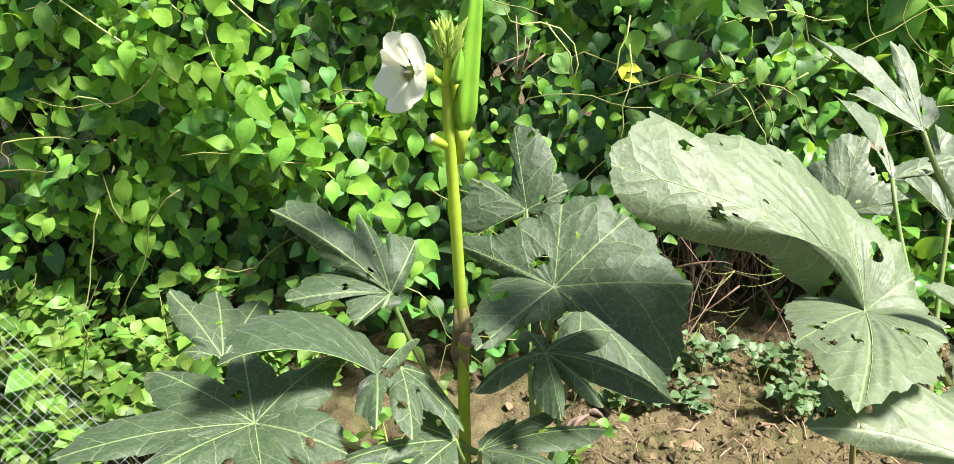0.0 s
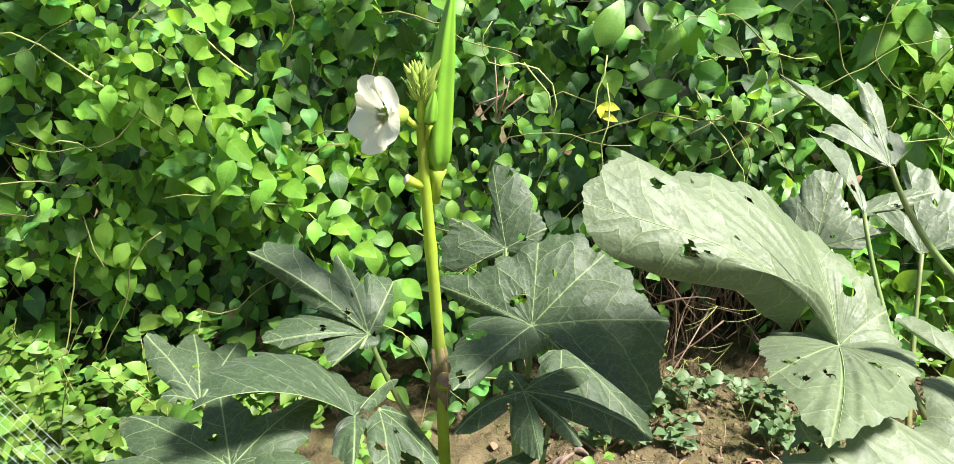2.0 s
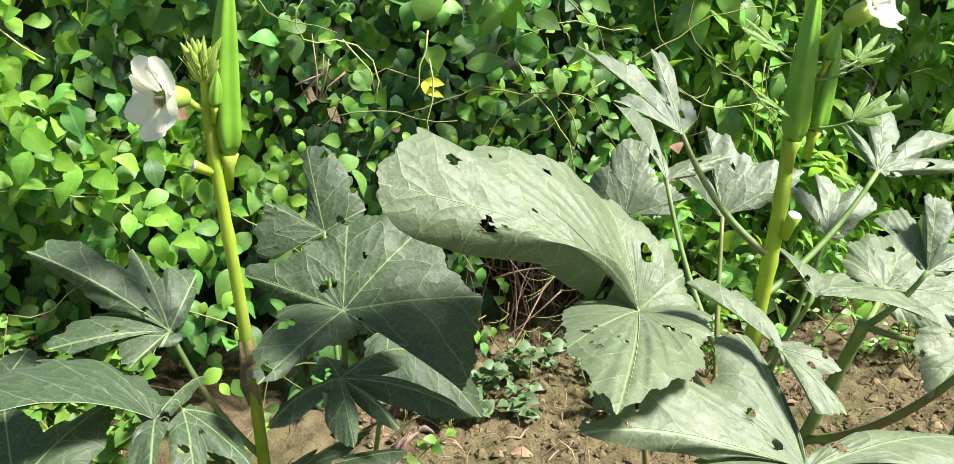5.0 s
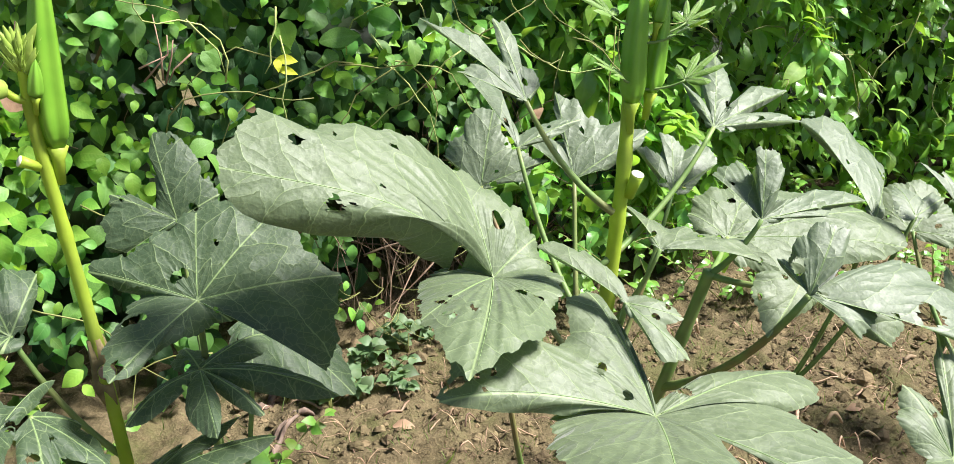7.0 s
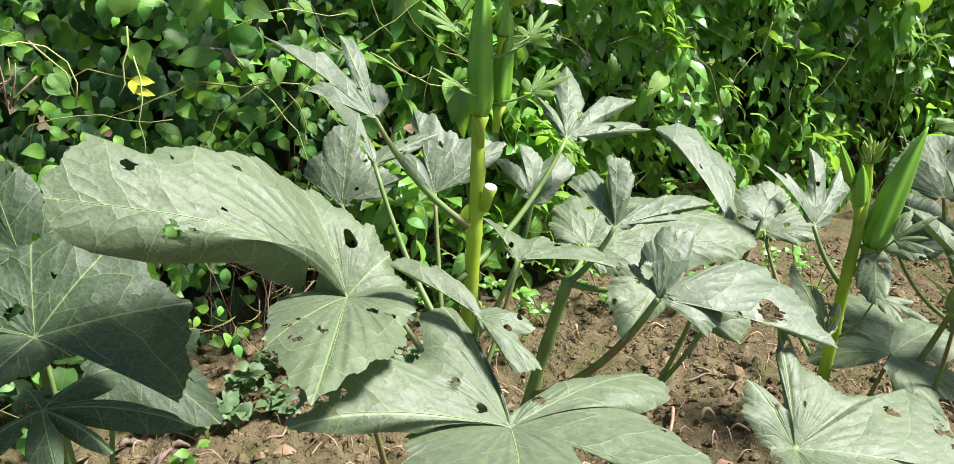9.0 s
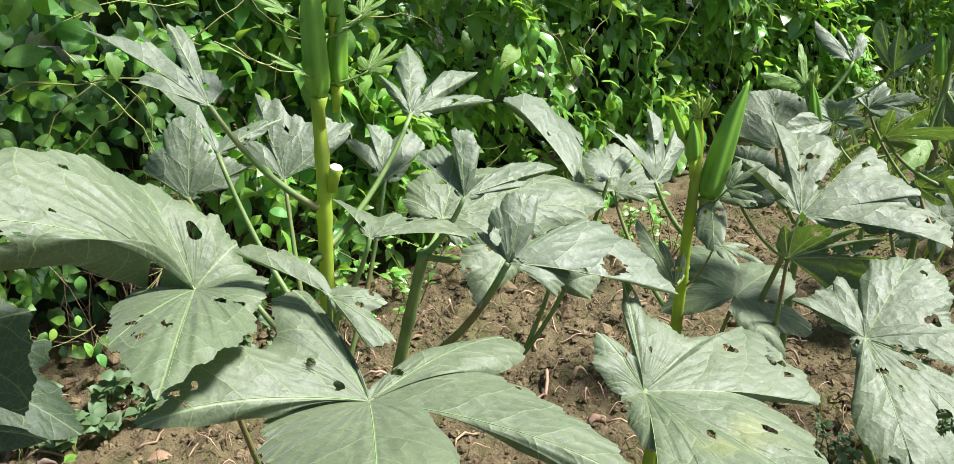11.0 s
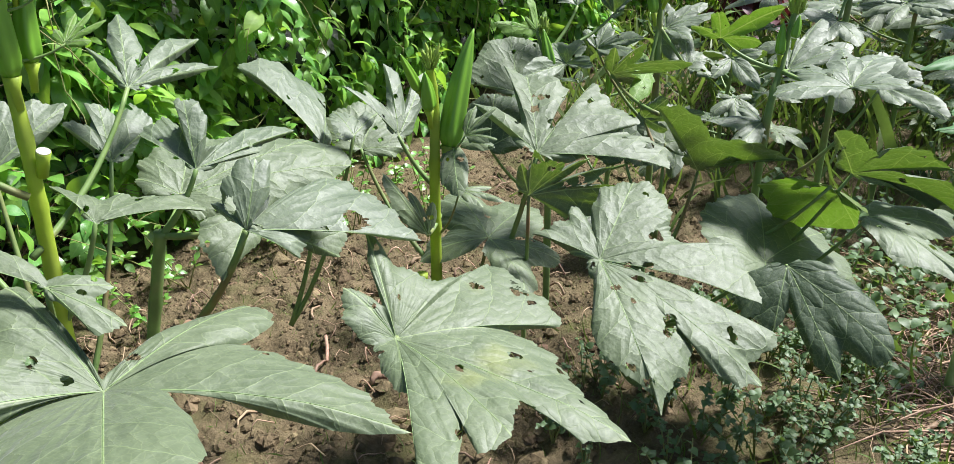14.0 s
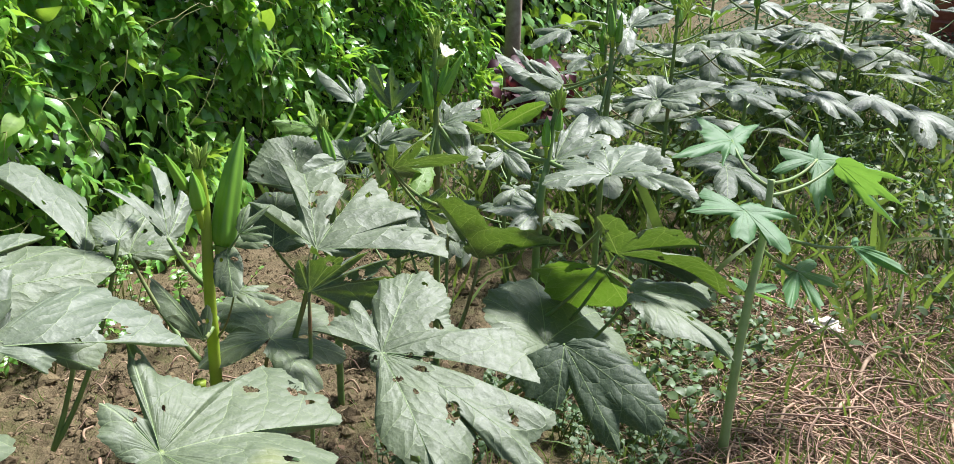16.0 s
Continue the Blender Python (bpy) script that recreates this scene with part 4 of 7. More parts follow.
okra_leaf(plant_3, (0.731, 1.224, 0.95), [(-62, 23, 0.017, 0.95, 0), (-58, 25, 0.063, 0.95, 0), (-68, 21, 0.095, 0.95, 1), (-49, 29, 0.078, 0.95, 0), (-34, 33, 0.053, 0.95, 0), (-43, 30, 0.084, 0.95, 0), (-45, 30, 0.124, 0.95, 0), (-47, 29, 0.179, 0.95, 1), (-37, 32, 0.14, 0.95, 0), (-26, 34, 0.111, 0.95, 0), (-19, 35, 0.066, 0.95, 0), (-10, 35, 0.119, 0.95, 0), (-7, 35, 0.154, 0.95, 1), (1, 34, 0.137, 0.95, 0), (6, 34, 0.103, 0.95, 0), (9, 33, 0.058, 0.95, 0), (26, 29, 0.061, 0.95, 0), (47, 21, 0.035, 0.95, 1), (61, 13, 0.01, 0.95, 0)], (0.845, 1.190, 0.800), sinus=0.35, arch=0.03, material=LEAF_DUSTY)
okra_leaf(plant_3, (0.758, 1.355, 0.842), [(-10, 29, 0.012, 0.95, 0), (-12, 29, 0.045, 0.95, 0), (-12, 29, 0.092, 0.95, 0), (-17, 28, 0.135, 0.95, 0), (-21, 27, 0.174, 0.95, 1), (-9, 29, 0.142, 0.95, 0), (0, 30, 0.114, 0.95, 0), (3, 31, 0.051, 0.95, 0), (20, 31, 0.026, 0.95, 0), (37, 28, 0.038, 0.95, 0), (55, 23, 0.063, 0.95, 0), (75, 15, 0.113, 0.95, 1), (79, 13, 0.085, 0.95, 0), (87, 8, 0.045, 0.95, 0), (86, 9, 0.018, 0.95, 0)], (0.820, 1.190, 0.620), sinus=0.45, material=LEAF_DUSTY)
okra_leaf(plant_3, (0.72, 1.428, 0.756), [(-51, 21, 0.018, 0.95, 0), (-46, 27, 0.05, 0.95, 0), (-45, 28, 0.086, 0.95, 1), (-27, 42, 0.087, 0.95, 0), (-13, 48, 0.092, 0.95, 0), (-4, 51, 0.124, 0.95, 0), (7, 52, 0.13, 0.95, 0), (27, 53, 0.131, 0.95, 1), (39, 52, 0.117, 0.95, 0), (50, 50, 0.09, 0.95, 0), (79, 36, 0.077, 0.95, 0), (96, 20, 0.112, 0.95, 1), (98, 18, 0.075, 0.95, 0), (106, 7, 0.067, 0.95, 0), (101, 14, 0.03, 0.95, 0)], (0.820, 1.190, 0.550), sinus=0.8, material=LEAF_DUSTY)
okra_leaf(plant_3, (0.856, 1.378, 0.776), [(-38, 29, 0.021, 0.95, 0), (-38, 29, 0.067, 0.95, 0), (-43, 26, 0.098, 0.95, 1), (-22, 37, 0.08, 0.95, 0), (-6, 42, 0.074, 0.95, 0), (10, 44, 0.093, 0.95, 0), (-6, 42, 0.128, 0.95, 0), (0, 43, 0.156, 0.95, 1), (17, 44, 0.135, 0.95, 0), (29, 44, 0.113, 0.95, 0), (49, 40, 0.107, 0.95, 0), (67, 32, 0.124, 0.95, 0), (79, 25, 0.147, 0.95, 1), (84, 20, 0.109, 0.95, 0), (93, 13, 0.054, 0.95, 1), (84, 21, 0.03, 0.95, 0), (76, 26, 0.011, 0.95, 0)], (0.820, 1.200, 0.500), sinus=0.55, material=LEAF_DUSTY)
okra_leaf(plant_3, (1.034, 1.293, 0.873), [(-26, 28, 0.017, 0.95, 0), (-18, 29, 0.05, 0.95, 0), (-11, 30, 0.094, 0.95, 1), (2, 30, 0.069, 0.95, 0), (9, 30, 0.038, 0.95, 0), (11, 30, 0.093, 0.95, 0), (17, 29, 0.137, 0.95, 0), (24, 28, 0.161, 0.95, 1), (34, 26, 0.127, 0.95, 0), (45, 23, 0.087, 0.95, 0), (47, 22, 0.052, 0.95, 0), (54, 19, 0.114, 0.95, 0), (70, 12, 0.163, 0.95, 1), (70, 11, 0.12, 0.95, 0), (72, 10, 0.071, 0.95, 0), (79, 6, 0.105, 0.95, 0), (90, 0, 0.146, 0.95, 1), (92, -1, 0.084, 0.95, 0), (96, -4, 0.035, 0.95, 0)], (0.830, 1.190, 0.720), sinus=0.33, material=LEAF_DUSTY)
okra_leaf(plant_3, (0.789, 0.896, 0.691), [(-66, 21, 0.016, 0.95, 0), (-72, 19, 0.07, 0.95, 0), (-90, 11, 0.098, 0.95, 0), (-88, 12, 0.13, 0.95, 0), (-90, 11, 0.174, 0.95, 0), (-87, 13, 0.242, 0.95, 1), (-79, 16, 0.229, 0.95, 0), (-71, 20, 0.215, 0.95, 0), (-60, 23, 0.194, 0.95, 0), (-52, 25, 0.136, 0.95, 0), (-35, 28, 0.128, 0.95, 0), (-22, 28, 0.175, 0.95, 0), (-10, 28, 0.174, 0.95, 1), (-2, 27, 0.158, 0.95, 0), (1, 26, 0.09, 0.95, 0), (21, 22, 0.019, 0.95, 0), (49, -1, 0.06, 0.95, 0), (54, -1, 0.112, 0.95, 0), (65, -3, 0.175, 0.95, 0), (72, -4, 0.227, 0.95, 1), (80, -5, 0.236, 0.95, 0), (86, -5, 0.201, 0.95, 0), (91, -6, 0.157, 0.95, 0), (82, -5, 0.14, 0.95, 0), (99, -7, 0.176, 0.95, 0), (119, -8, 0.243, 0.95, 0), (130, -8, 0.29, 0.95, 0), (137, -8, 0.315, 0.95, 1), (139, -8, 0.279, 0.95, 0), (140, -8, 0.223, 0.95, 0), (136, -8, 0.155, 0.95, 0), (123, -8, 0.087, 0.95, 0), (125, -8, 0.026, 0.95, 0), (141, 8, 0.065, 0.95, 0), (166, 13, 0.139, 0.95, 0), (179, 15, 0.234, 0.95, 0), (-160, 16, 0.317, 0.95, 1), (-139, 15, 0.226, 0.95, 0), (-107, 10, 0.136, 0.95, 0), (-60, -3, 0.09, 0.95, 0), (-6, -14, 0.157, 0.95, 0), (1, -15, 0.127, 0.95, 0)], (0.830, 1.180, 0.150), sinus=0.55, arch=0.06, fine=1, crease=0.03, bites=[(-76, 17, 0.203, 0.0066), (-82, 15, 0.22, 0.0078), (-80, 16, 0.202, 0.0039), (-79, 16, 0.183, 0.0039), (-69, 20, 0.172, 0.0027), (-85, 14, 0.193, 0.0026), (-84, 14, 0.231, 0.0026), (104, -7, 0.171, 0.0035), (68, -3, 0.154, 0.003)])
okra_leaf(plant_3, (0.786, 0.99, 0.779), [(-33, 26, 0.02, 0.95, 0), (-44, 22, 0.052, 0.95, 0), (-48, 21, 0.088, 0.95, 0), (-48, 21, 0.124, 0.95, 1), (-38, 24, 0.11, 0.95, 0), (-23, 28, 0.081, 0.95, 0), (-11, 29, 0.05, 0.95, 0), (10, 29, 0.025, 0.95, 0), (34, 25, 0.01, 0.95, 0), (75, 9, 0.028, 0.95, 0), (97, -4, 0.047, 0.95, 0), (111, -12, 0.067, 0.95, 1), (127, -19, 0.049, 0.95, 0), (137, -23, 0.072, 0.95, 0), (144, -25, 0.093, 0.95, 1), (154, -27, 0.079, 0.95, 0), (166, -29, 0.076, 0.95, 1), (164, -29, 0.05, 0.95, 0), (170, -30, 0.02, 0.95, 0)], (0.830, 1.190, 0.550), sinus=0.6)
okra_leaf(plant_3, (0.908, 1.168, 0.749), [(5, 16, 0.045, 0.95, 0), (-8, 17, 0.071, 0.95, 0), (-11, 17, 0.097, 0.95, 1), (6, 16, 0.077, 0.95, 0), (35, 11, 0.055, 0.95, 0), (69, 1, 0.087, 0.95, 0), (84, -4, 0.131, 0.95, 0), (101, -9, 0.145, 0.95, 1), (91, -6, 0.104, 0.95, 0), (81, -3, 0.052, 0.95, 0), (100, -9, 0.015, 0.95, 0)], (0.840, 1.200, 0.600), sinus=0.5)
okra_leaf(plant_4, (1.058, 1.174, 0.776), [(-17, 22, 0.021, 0.95, 0), (-7, 23, 0.054, 0.95, 0), (-20, 22, 0.078, 0.95, 0), (-22, 21, 0.105, 0.95, 1), (6, 23, 0.115, 0.95, 0), (17, 22, 0.092, 0.95, 0), (12, 53, 0.081, 0.95, 0), (11, 53, 0.099, 0.95, 0), (24, 53, 0.109, 0.95, 1), (43, 52, 0.099, 0.95, 0), (57, 48, 0.079, 0.95, 0), (60, 47, 0.055, 0.95, 0), (69, 43, 0.033, 0.95, 0), (65, 10, 0.075, 0.95, 0), (67, 9, 0.111, 0.95, 0), (76, 6, 0.15, 0.95, 0), (85, 2, 0.173, 0.95, 1), (86, 2, 0.14, 0.95, 0), (86, 2, 0.109, 0.95, 0), (94, -2, 0.097, 0.95, 0), (91, 0, 0.033, 0.95, 0)], (0.997, 1.188, 0.690), sinus=0.4, material=LEAF_DUSTY)
okra_leaf(plant_4, (1.037, 1.015, 0.745), [(-15, 22, 0.023, 0.95, 0), (-18, 22, 0.045, 0.95, 0), (-15, 22, 0.069, 0.95, 1), (-1, 23, 0.054, 0.95, 0), (-8, 49, 0.06, 0.95, 0), (13, 53, 0.077, 0.95, 0), (22, 53, 0.09, 0.95, 0), (51, 50, 0.098, 0.95, 1), (65, 44, 0.09, 0.95, 0), (74, 39, 0.07, 0.95, 0), (79, 36, 0.054, 0.95, 0), (65, 10, 0.055, 0.95, 0), (71, 8, 0.099, 0.95, 0), (75, 6, 0.141, 0.95, 0), (80, 4, 0.165, 0.95, 0), (94, -1, 0.181, 0.95, 0), (106, -7, 0.203, 0.95, 0), (120, -12, 0.23, 0.95, 1), (120, -12, 0.193, 0.95, 0), (118, -11, 0.164, 0.95, 0), (105, -6, 0.133, 0.95, 0), (99, -4, 0.101, 0.95, 0), (97, -3, 0.08, 0.95, 0), (125, -14, 0.079, 0.95, 0), (153, -20, 0.078, 0.95, 1), (151, -20, 0.057, 0.95, 0), (137, -17, 0.03, 0.95, 0), (137, -17, 0.018, 0.95, 0)], (0.956, 1.216, 0.487), sinus=0.5, arch=0.09, petiole=0.006, material=LEAF_DUSTY, bites=[(27, 6, 0.074, 0.0067), (113, -6, 0.133, 0.0138), (117, -6, 0.144, 0.0113)])
okra_leaf(plant_4, (1.084, 1.301, 0.688), [(-80, 5, 0.028, 0.95, 0), (-68, 12, 0.052, 0.95, 0), (-41, 23, 0.074, 0.95, 1), (-9, 30, 0.089, 0.95, 0), (17, 29, 0.104, 0.95, 0), (40, 24, 0.12, 0.95, 1), (60, 16, 0.149, 0.95, 0), (73, 9, 0.199, 0.95, 0), (85, 3, 0.257, 0.95, 1), (91, -1, 0.294, 0.95, 0), (99, -5, 0.298, 0.95, 1), (104, -8, 0.247, 0.95, 0), (111, -12, 0.176, 0.95, 0), (125, -18, 0.126, 0.95, 0), (146, -25, 0.086, 0.95, 0), (171, -30, 0.057, 0.95, 0)], (0.997, 1.188, 0.690), sinus=0.85, petiole=0.0042)
okra_leaf(plant_4, (1.385, 1.351, 0.669), [(3, 30, 0.031, 0.95, 0), (10, 28, 0.077, 0.95, 0), (-1, 31, 0.123, 0.95, 0), (-11, 32, 0.175, 0.95, 0), (-13, 33, 0.234, 0.95, 1), (13, 27, 0.225, 0.95, 0), (20, 24, 0.19, 0.95, 0), (28, 21, 0.193, 0.95, 0), (38, 16, 0.172, 0.95, 1), (38, 16, 0.113, 0.95, 0), (47, 11, 0.059, 0.95, 0)], (1.300, 1.400, 0.300), sinus=0.3, arch=0.05, material=LEAF_DUSTY)
okra_leaf(plant_4, (1.417, 1.299, 0.693), [(-96, 4, 0.031, 0.95, 0), (-41, 22, 0.039, 0.95, 0), (7, 23, 0.076, 0.95, 1), (27, 19, 0.068, 0.95, 0), (45, 13, 0.053, 0.95, 0), (53, 10, 0.09, 0.95, 0), (64, 5, 0.102, 0.95, 1), (72, 2, 0.059, 0.95, 0), (99, -10, 0.022, 0.95, 0)], (1.300, 1.400, 0.300), sinus=0.5, material=LEAF_DUSTY)
okra_leaf(plant_5, (1.123, 0.832, 0.625), [(-87, 3, 0.032, 0.95, 0), (-134, 2, 0.081, 0.95, 0), (-148, 2, 0.119, 0.95, 0), (-148, 1, 0.191, 0.95, 0), (-145, 2, 0.256, 0.95, 1), (-155, 1, 0.253, 0.95, 0), (-164, 1, 0.185, 0.95, 0), (-162, 1, 0.235, 0.95, 0), (-173, 0, 0.231, 0.95, 1), (174, 0, 0.192, 0.95, 0), (162, -10, 0.21, 0.95, 0), (168, -10, 0.268, 0.95, 0), (159, -10, 0.312, 0.95, 1), (154, -10, 0.277, 0.95, 0), (150, -10, 0.237, 0.95, 0), (132, -10, 0.211, 0.95, 0), (112, -9, 0.167, 0.95, 0), (113, -9, 0.245, 0.95, 1), (106, -8, 0.239, 0.95, 0), (92, -6, 0.235, 0.95, 0), (74, -3, 0.233, 0.95, 0), (74, 5, 0.155, 0.95, 0), (62, 13, 0.108, 0.95, 0), (42, 25, 0.119, 0.95, 0), (26, 32, 0.172, 0.95, 1), (21, 33, 0.122, 0.95, 0), (15, 35, 0.05, 0.95, 0), (8, 36, 0.065, 0.95, 0), (-15, 37, 0.092, 0.95, 1), (-50, 30, 0.073, 0.95, 0)], (1.480, 1.170, 0.200), sinus=0.7, arch=0.04, spots=0.5, petiole=0.007, fine=1, bites=[(82, -4, 0.16, 0.0093), (93, -6, 0.206, 0.0085), (95, -6, 0.22, 0.0068), (101, -7, 0.213, 0.0059), (140, -10, 0.15, 0.0076), (140, -10, 0.211, 0.0061), (149, -10, 0.173, 0.003), (155, -10, 0.242, 0.003), (29, 31, 0.137, 0.0049), (44, 24, 0.057, 0.0031), (-8, 0, 0.048, 0.0031), (-139, 2, 0.127, 0.0035), (-160, 1, 0.202, 0.0059), (-156, 1, 0.143, 0.0027)])
okra_leaf(plant_5, (1.575, 1.120, 0.494), [(-55, -13, 0.128), (24, 1, 0.215), (70, -7, 0.206), (146, -14, 0.142), (-163, -13, 0.162)], (1.500, 1.180, 0.200), sinus=0.7)
okra_leaf(plant_5, (1.648, 1.067, 0.655), [(-3, 21, 0.061, 0.95, 0), (-2, 21, 0.171, 0.95, 1), (9, 24, 0.14, 0.95, 0), (22, 26, 0.072, 0.95, 0), (31, 26, 0.189, 0.95, 0), (29, 26, 0.238, 0.95, 0), (41, 26, 0.206, 0.95, 1), (61, 25, 0.196, 0.95, 0), (70, 23, 0.177, 0.95, 0), (64, 24, 0.106, 0.95, 0), (73, 22, 0.062, 0.95, 0), (82, 20, 0.146, 0.95, 0), (78, 21, 0.217, 0.95, 1), (100, 13, 0.194, 0.95, 0), (115, 6, 0.207, 0.95, 0), (114, 6, 0.155, 0.95, 0), (121, 3, 0.216, 0.95, 0), (127, 0, 0.238, 0.95, 0), (139, -6, 0.241, 0.95, 1), (133, -3, 0.188, 0.95, 0), (125, 1, 0.094, 0.95, 0)], (1.500, 1.170, 0.200), sinus=0.42, arch=0.05, petiole=0.006, bites=[(43, 26, 0.099, 0.0079), (52, 26, 0.133, 0.0104), (70, 23, 0.077, 0.0079), (86, 18, 0.167, 0.007), (86, 18, 0.206, 0.0047), (127, 0, 0.208, 0.009), (122, 2, 0.162, 0.0045)])
okra_leaf(plant_5, (1.461, 1.227, 0.699), [(-30, 47, 0.028, 0.95, 0), (-27, 48, 0.077, 0.95, 0), (-42, 44, 0.125, 0.95, 1), (-11, 49, 0.093, 0.95, 0), (14, 47, 0.055, 0.95, 0), (29, 43, 0.107, 0.95, 0), (29, 43, 0.152, 0.95, 1), (42, 37, 0.136, 0.95, 0), (52, 30, 0.074, 0.95, 0), (54, 29, 0.132, 0.95, 0), (59, 25, 0.166, 0.95, 1), (67, 17, 0.124, 0.95, 0), (76, 7, 0.046, 0.95, 0)], (1.500, 1.170, 0.600), sinus=0.35, material=LEAF_DUSTY)
okra_leaf(plant_5, (1.437, 1.131, 0.546), [(-49, 61, 0.139), (0, 57, 0.085), (65, 61, 0.059)], (1.500, 1.170, 0.550), sinus=0.6)
okra_leaf(plant_5, (1.519, 1.148, 0.693), [(-141, -19, 0.136), (171, 6, 0.084), (81, 16, 0.081)], (1.500, 1.180, 0.680), sinus=0.3)
okra_leaf(plant_5, (1.585, 1.029, 0.606), [(-113, 63, 0.081, 0.7), (-148, 76, 0.1, 0.75), (158, 52, 0.097, 0.8), (132, 35, 0.126, 0.4), (130, 19, 0.149, 0.7), (143, 6, 0.214)], (1.620, 1.080, 0.120), sinus=0.6, arch=0.05, pleat=0.05)
okra_leaf(plant_5, (1.509, 1.106, 0.719), [(171, 7, 0.064, 0.3), (152, 20, 0.048, 0.3), (116, 38, 0.067, 0.3), (69, 45, 0.056)], (1.490, 1.160, 0.660), sinus=0.3, nibble=0, petiole=0.002)
okra_leaf(plant_5, (1.463, 1.075, 0.642), [(-177, -7, 0.061, 0.4), (152, -7, 0.082, 0.4), (111, -5, 0.056, 0.4), (60, -4, 0.045)], (1.490, 1.160, 0.520), sinus=0.4, nibble=0, petiole=0.002)
okra_leaf(plant_6, (1.529, 0.826, 0.578), [(-37, 8, 0.018, 0.95, 0), (-31, 11, 0.038, 0.95, 0), (-21, 15, 0.062, 0.95, 0), (-19, 16, 0.086, 0.95, 0), (-24, 14, 0.111, 0.95, 1), (-9, 19, 0.101, 0.95, 0), (11, 24, 0.092, 0.95, 0), (31, 25, 0.114, 0.95, 0), (37, 26, 0.08, 0.95, 0), (40, 25, 0.067, 0.95, 0), (42, 25, 0.106, 0.95, 0), (51, 25, 0.153, 0.95, 0), (70, 21, 0.188, 0.95, 1), (81, 19, 0.188, 0.95, 0), (93, 14, 0.176, 0.95, 0), (102, 11, 0.15, 0.95, 0), (108, 8, 0.128, 0.95, 0), (119, 3, 0.146, 0.95, 0), (122, 2, 0.186, 0.95, 0), (123, 1, 0.234, 0.95, 0), (132, -3, 0.226, 0.95, 0), (143, -8, 0.25, 0.95, 0), (150, -11, 0.249, 0.95, 1), (146, -9, 0.206, 0.95, 0), (138, -6, 0.173, 0.95, 0), (128, -1, 0.138, 0.95, 0), (138, -6, 0.074, 0.95, 0), (155, -12, 0.102, 0.95, 0), (161, -13, 0.13, 0.95, 0), (158, -13, 0.158, 0.95, 0), (163, -14, 0.203, 0.95, 0), (161, -13, 0.239, 0.95, 0), (159, -13, 0.287, 0.95, 1), (169, -15, 0.28, 0.95, 0), (174, -16, 0.271, 0.95, 0), (179, -16, 0.302, 0.95, 1), (-175, -17, 0.284, 0.95, 0), (-172, -17, 0.236, 0.95, 0), (-177, -17, 0.2, 0.95, 0), (172, -15, 0.168, 0.95, 0), (-174, -17, 0.2, 0.95, 0), (-166, -18, 0.222, 0.95, 0), (-154, -18, 0.249, 0.95, 0), (-147, -18, 0.279, 0.95, 1), (-148, -18, 0.254, 0.95, 0), (-142, -17, 0.23, 0.95, 0), (-137, -17, 0.204, 0.95, 0), (-128, -16, 0.173, 0.95, 0), (-124, -15, 0.135, 0.95, 0), (-123, -15, 0.086, 0.95, 0), (-116, -14, 0.038, 0.95, 0)], (1.850, 0.950, 0.100), sinus=0.68, arch=0.05, pleat=0.05, petiole=0.008, fine=1, bites=[(-150, -18, 0.066, 0.007), (172, -15, 0.07, 0.009), (-159, -18, 0.101, 0.005), (-172, -17, 0.157, 0.013), (-167, -18, 0.167, 0.009), (171, -15, 0.233, 0.008), (169, -15, 0.223, 0.006), (111, 7, 0.106, 0.009), (109, 8, 0.096, 0.006), (-142, -17, 0.209, 0.006), (-147, -18, 0.235, 0.006), (80, 19, 0.16, 0.005)])
okra_leaf(plant_6, (1.977, 0.768, 0.418), [(-84, 8, 0.102, 0.95, 0), (-41, 18, 0.115, 0.95, 0), (5, 19, 0.163, 0.95, 1), (37, 12, 0.209, 0.95, 0), (54, 7, 0.252, 0.95, 1), (66, 3, 0.208, 0.95, 0), (77, -1, 0.235, 0.95, 0), (90, -6, 0.247, 0.95, 1), (103, -10, 0.218, 0.95, 0), (140, -18, 0.197, 0.95, 1), (153, -20, 0.115, 0.95, 0), (-152, -15, 0.088, 0.95, 0), (-119, -5, 0.1, 0.95, 1), (-100, 2, 0.12, 0.95, 0)], (1.950, 1.000, 0.100), sinus=0.75)
# dark leaf colour stands for the shade behind the big eaten leaf
okra_leaf(plant_6, (1.888, 0.684, 0.479), [(-36, -11, 0.038, 0.95, 0), (-41, -16, 0.083, 0.95, 0), (-59, -27, 0.11, 0.95, 0), (-79, -36, 0.119, 0.95, 0), (-111, -41, 0.122, 0.95, 1), (-129, -40, 0.083, 0.95, 0), (-136, -38, 0.123, 0.95, 0), (-142, -37, 0.186, 0.95, 0), (-152, -34, 0.216, 0.95, 1), (-161, -30, 0.172, 0.95, 0), (-165, -28, 0.198, 0.95, 0), (-168, -26, 0.228, 0.95, 0), (-176, -21, 0.228, 0.95, 1), (173, -13, 0.18, 0.95, 0), (163, -5, 0.124, 0.95, 0), (158, 0, 0.08, 0.95, 0)], (1.950, 1.000, 0.120), sinus=0.6, material=LEAF_DEEP_SHADED)
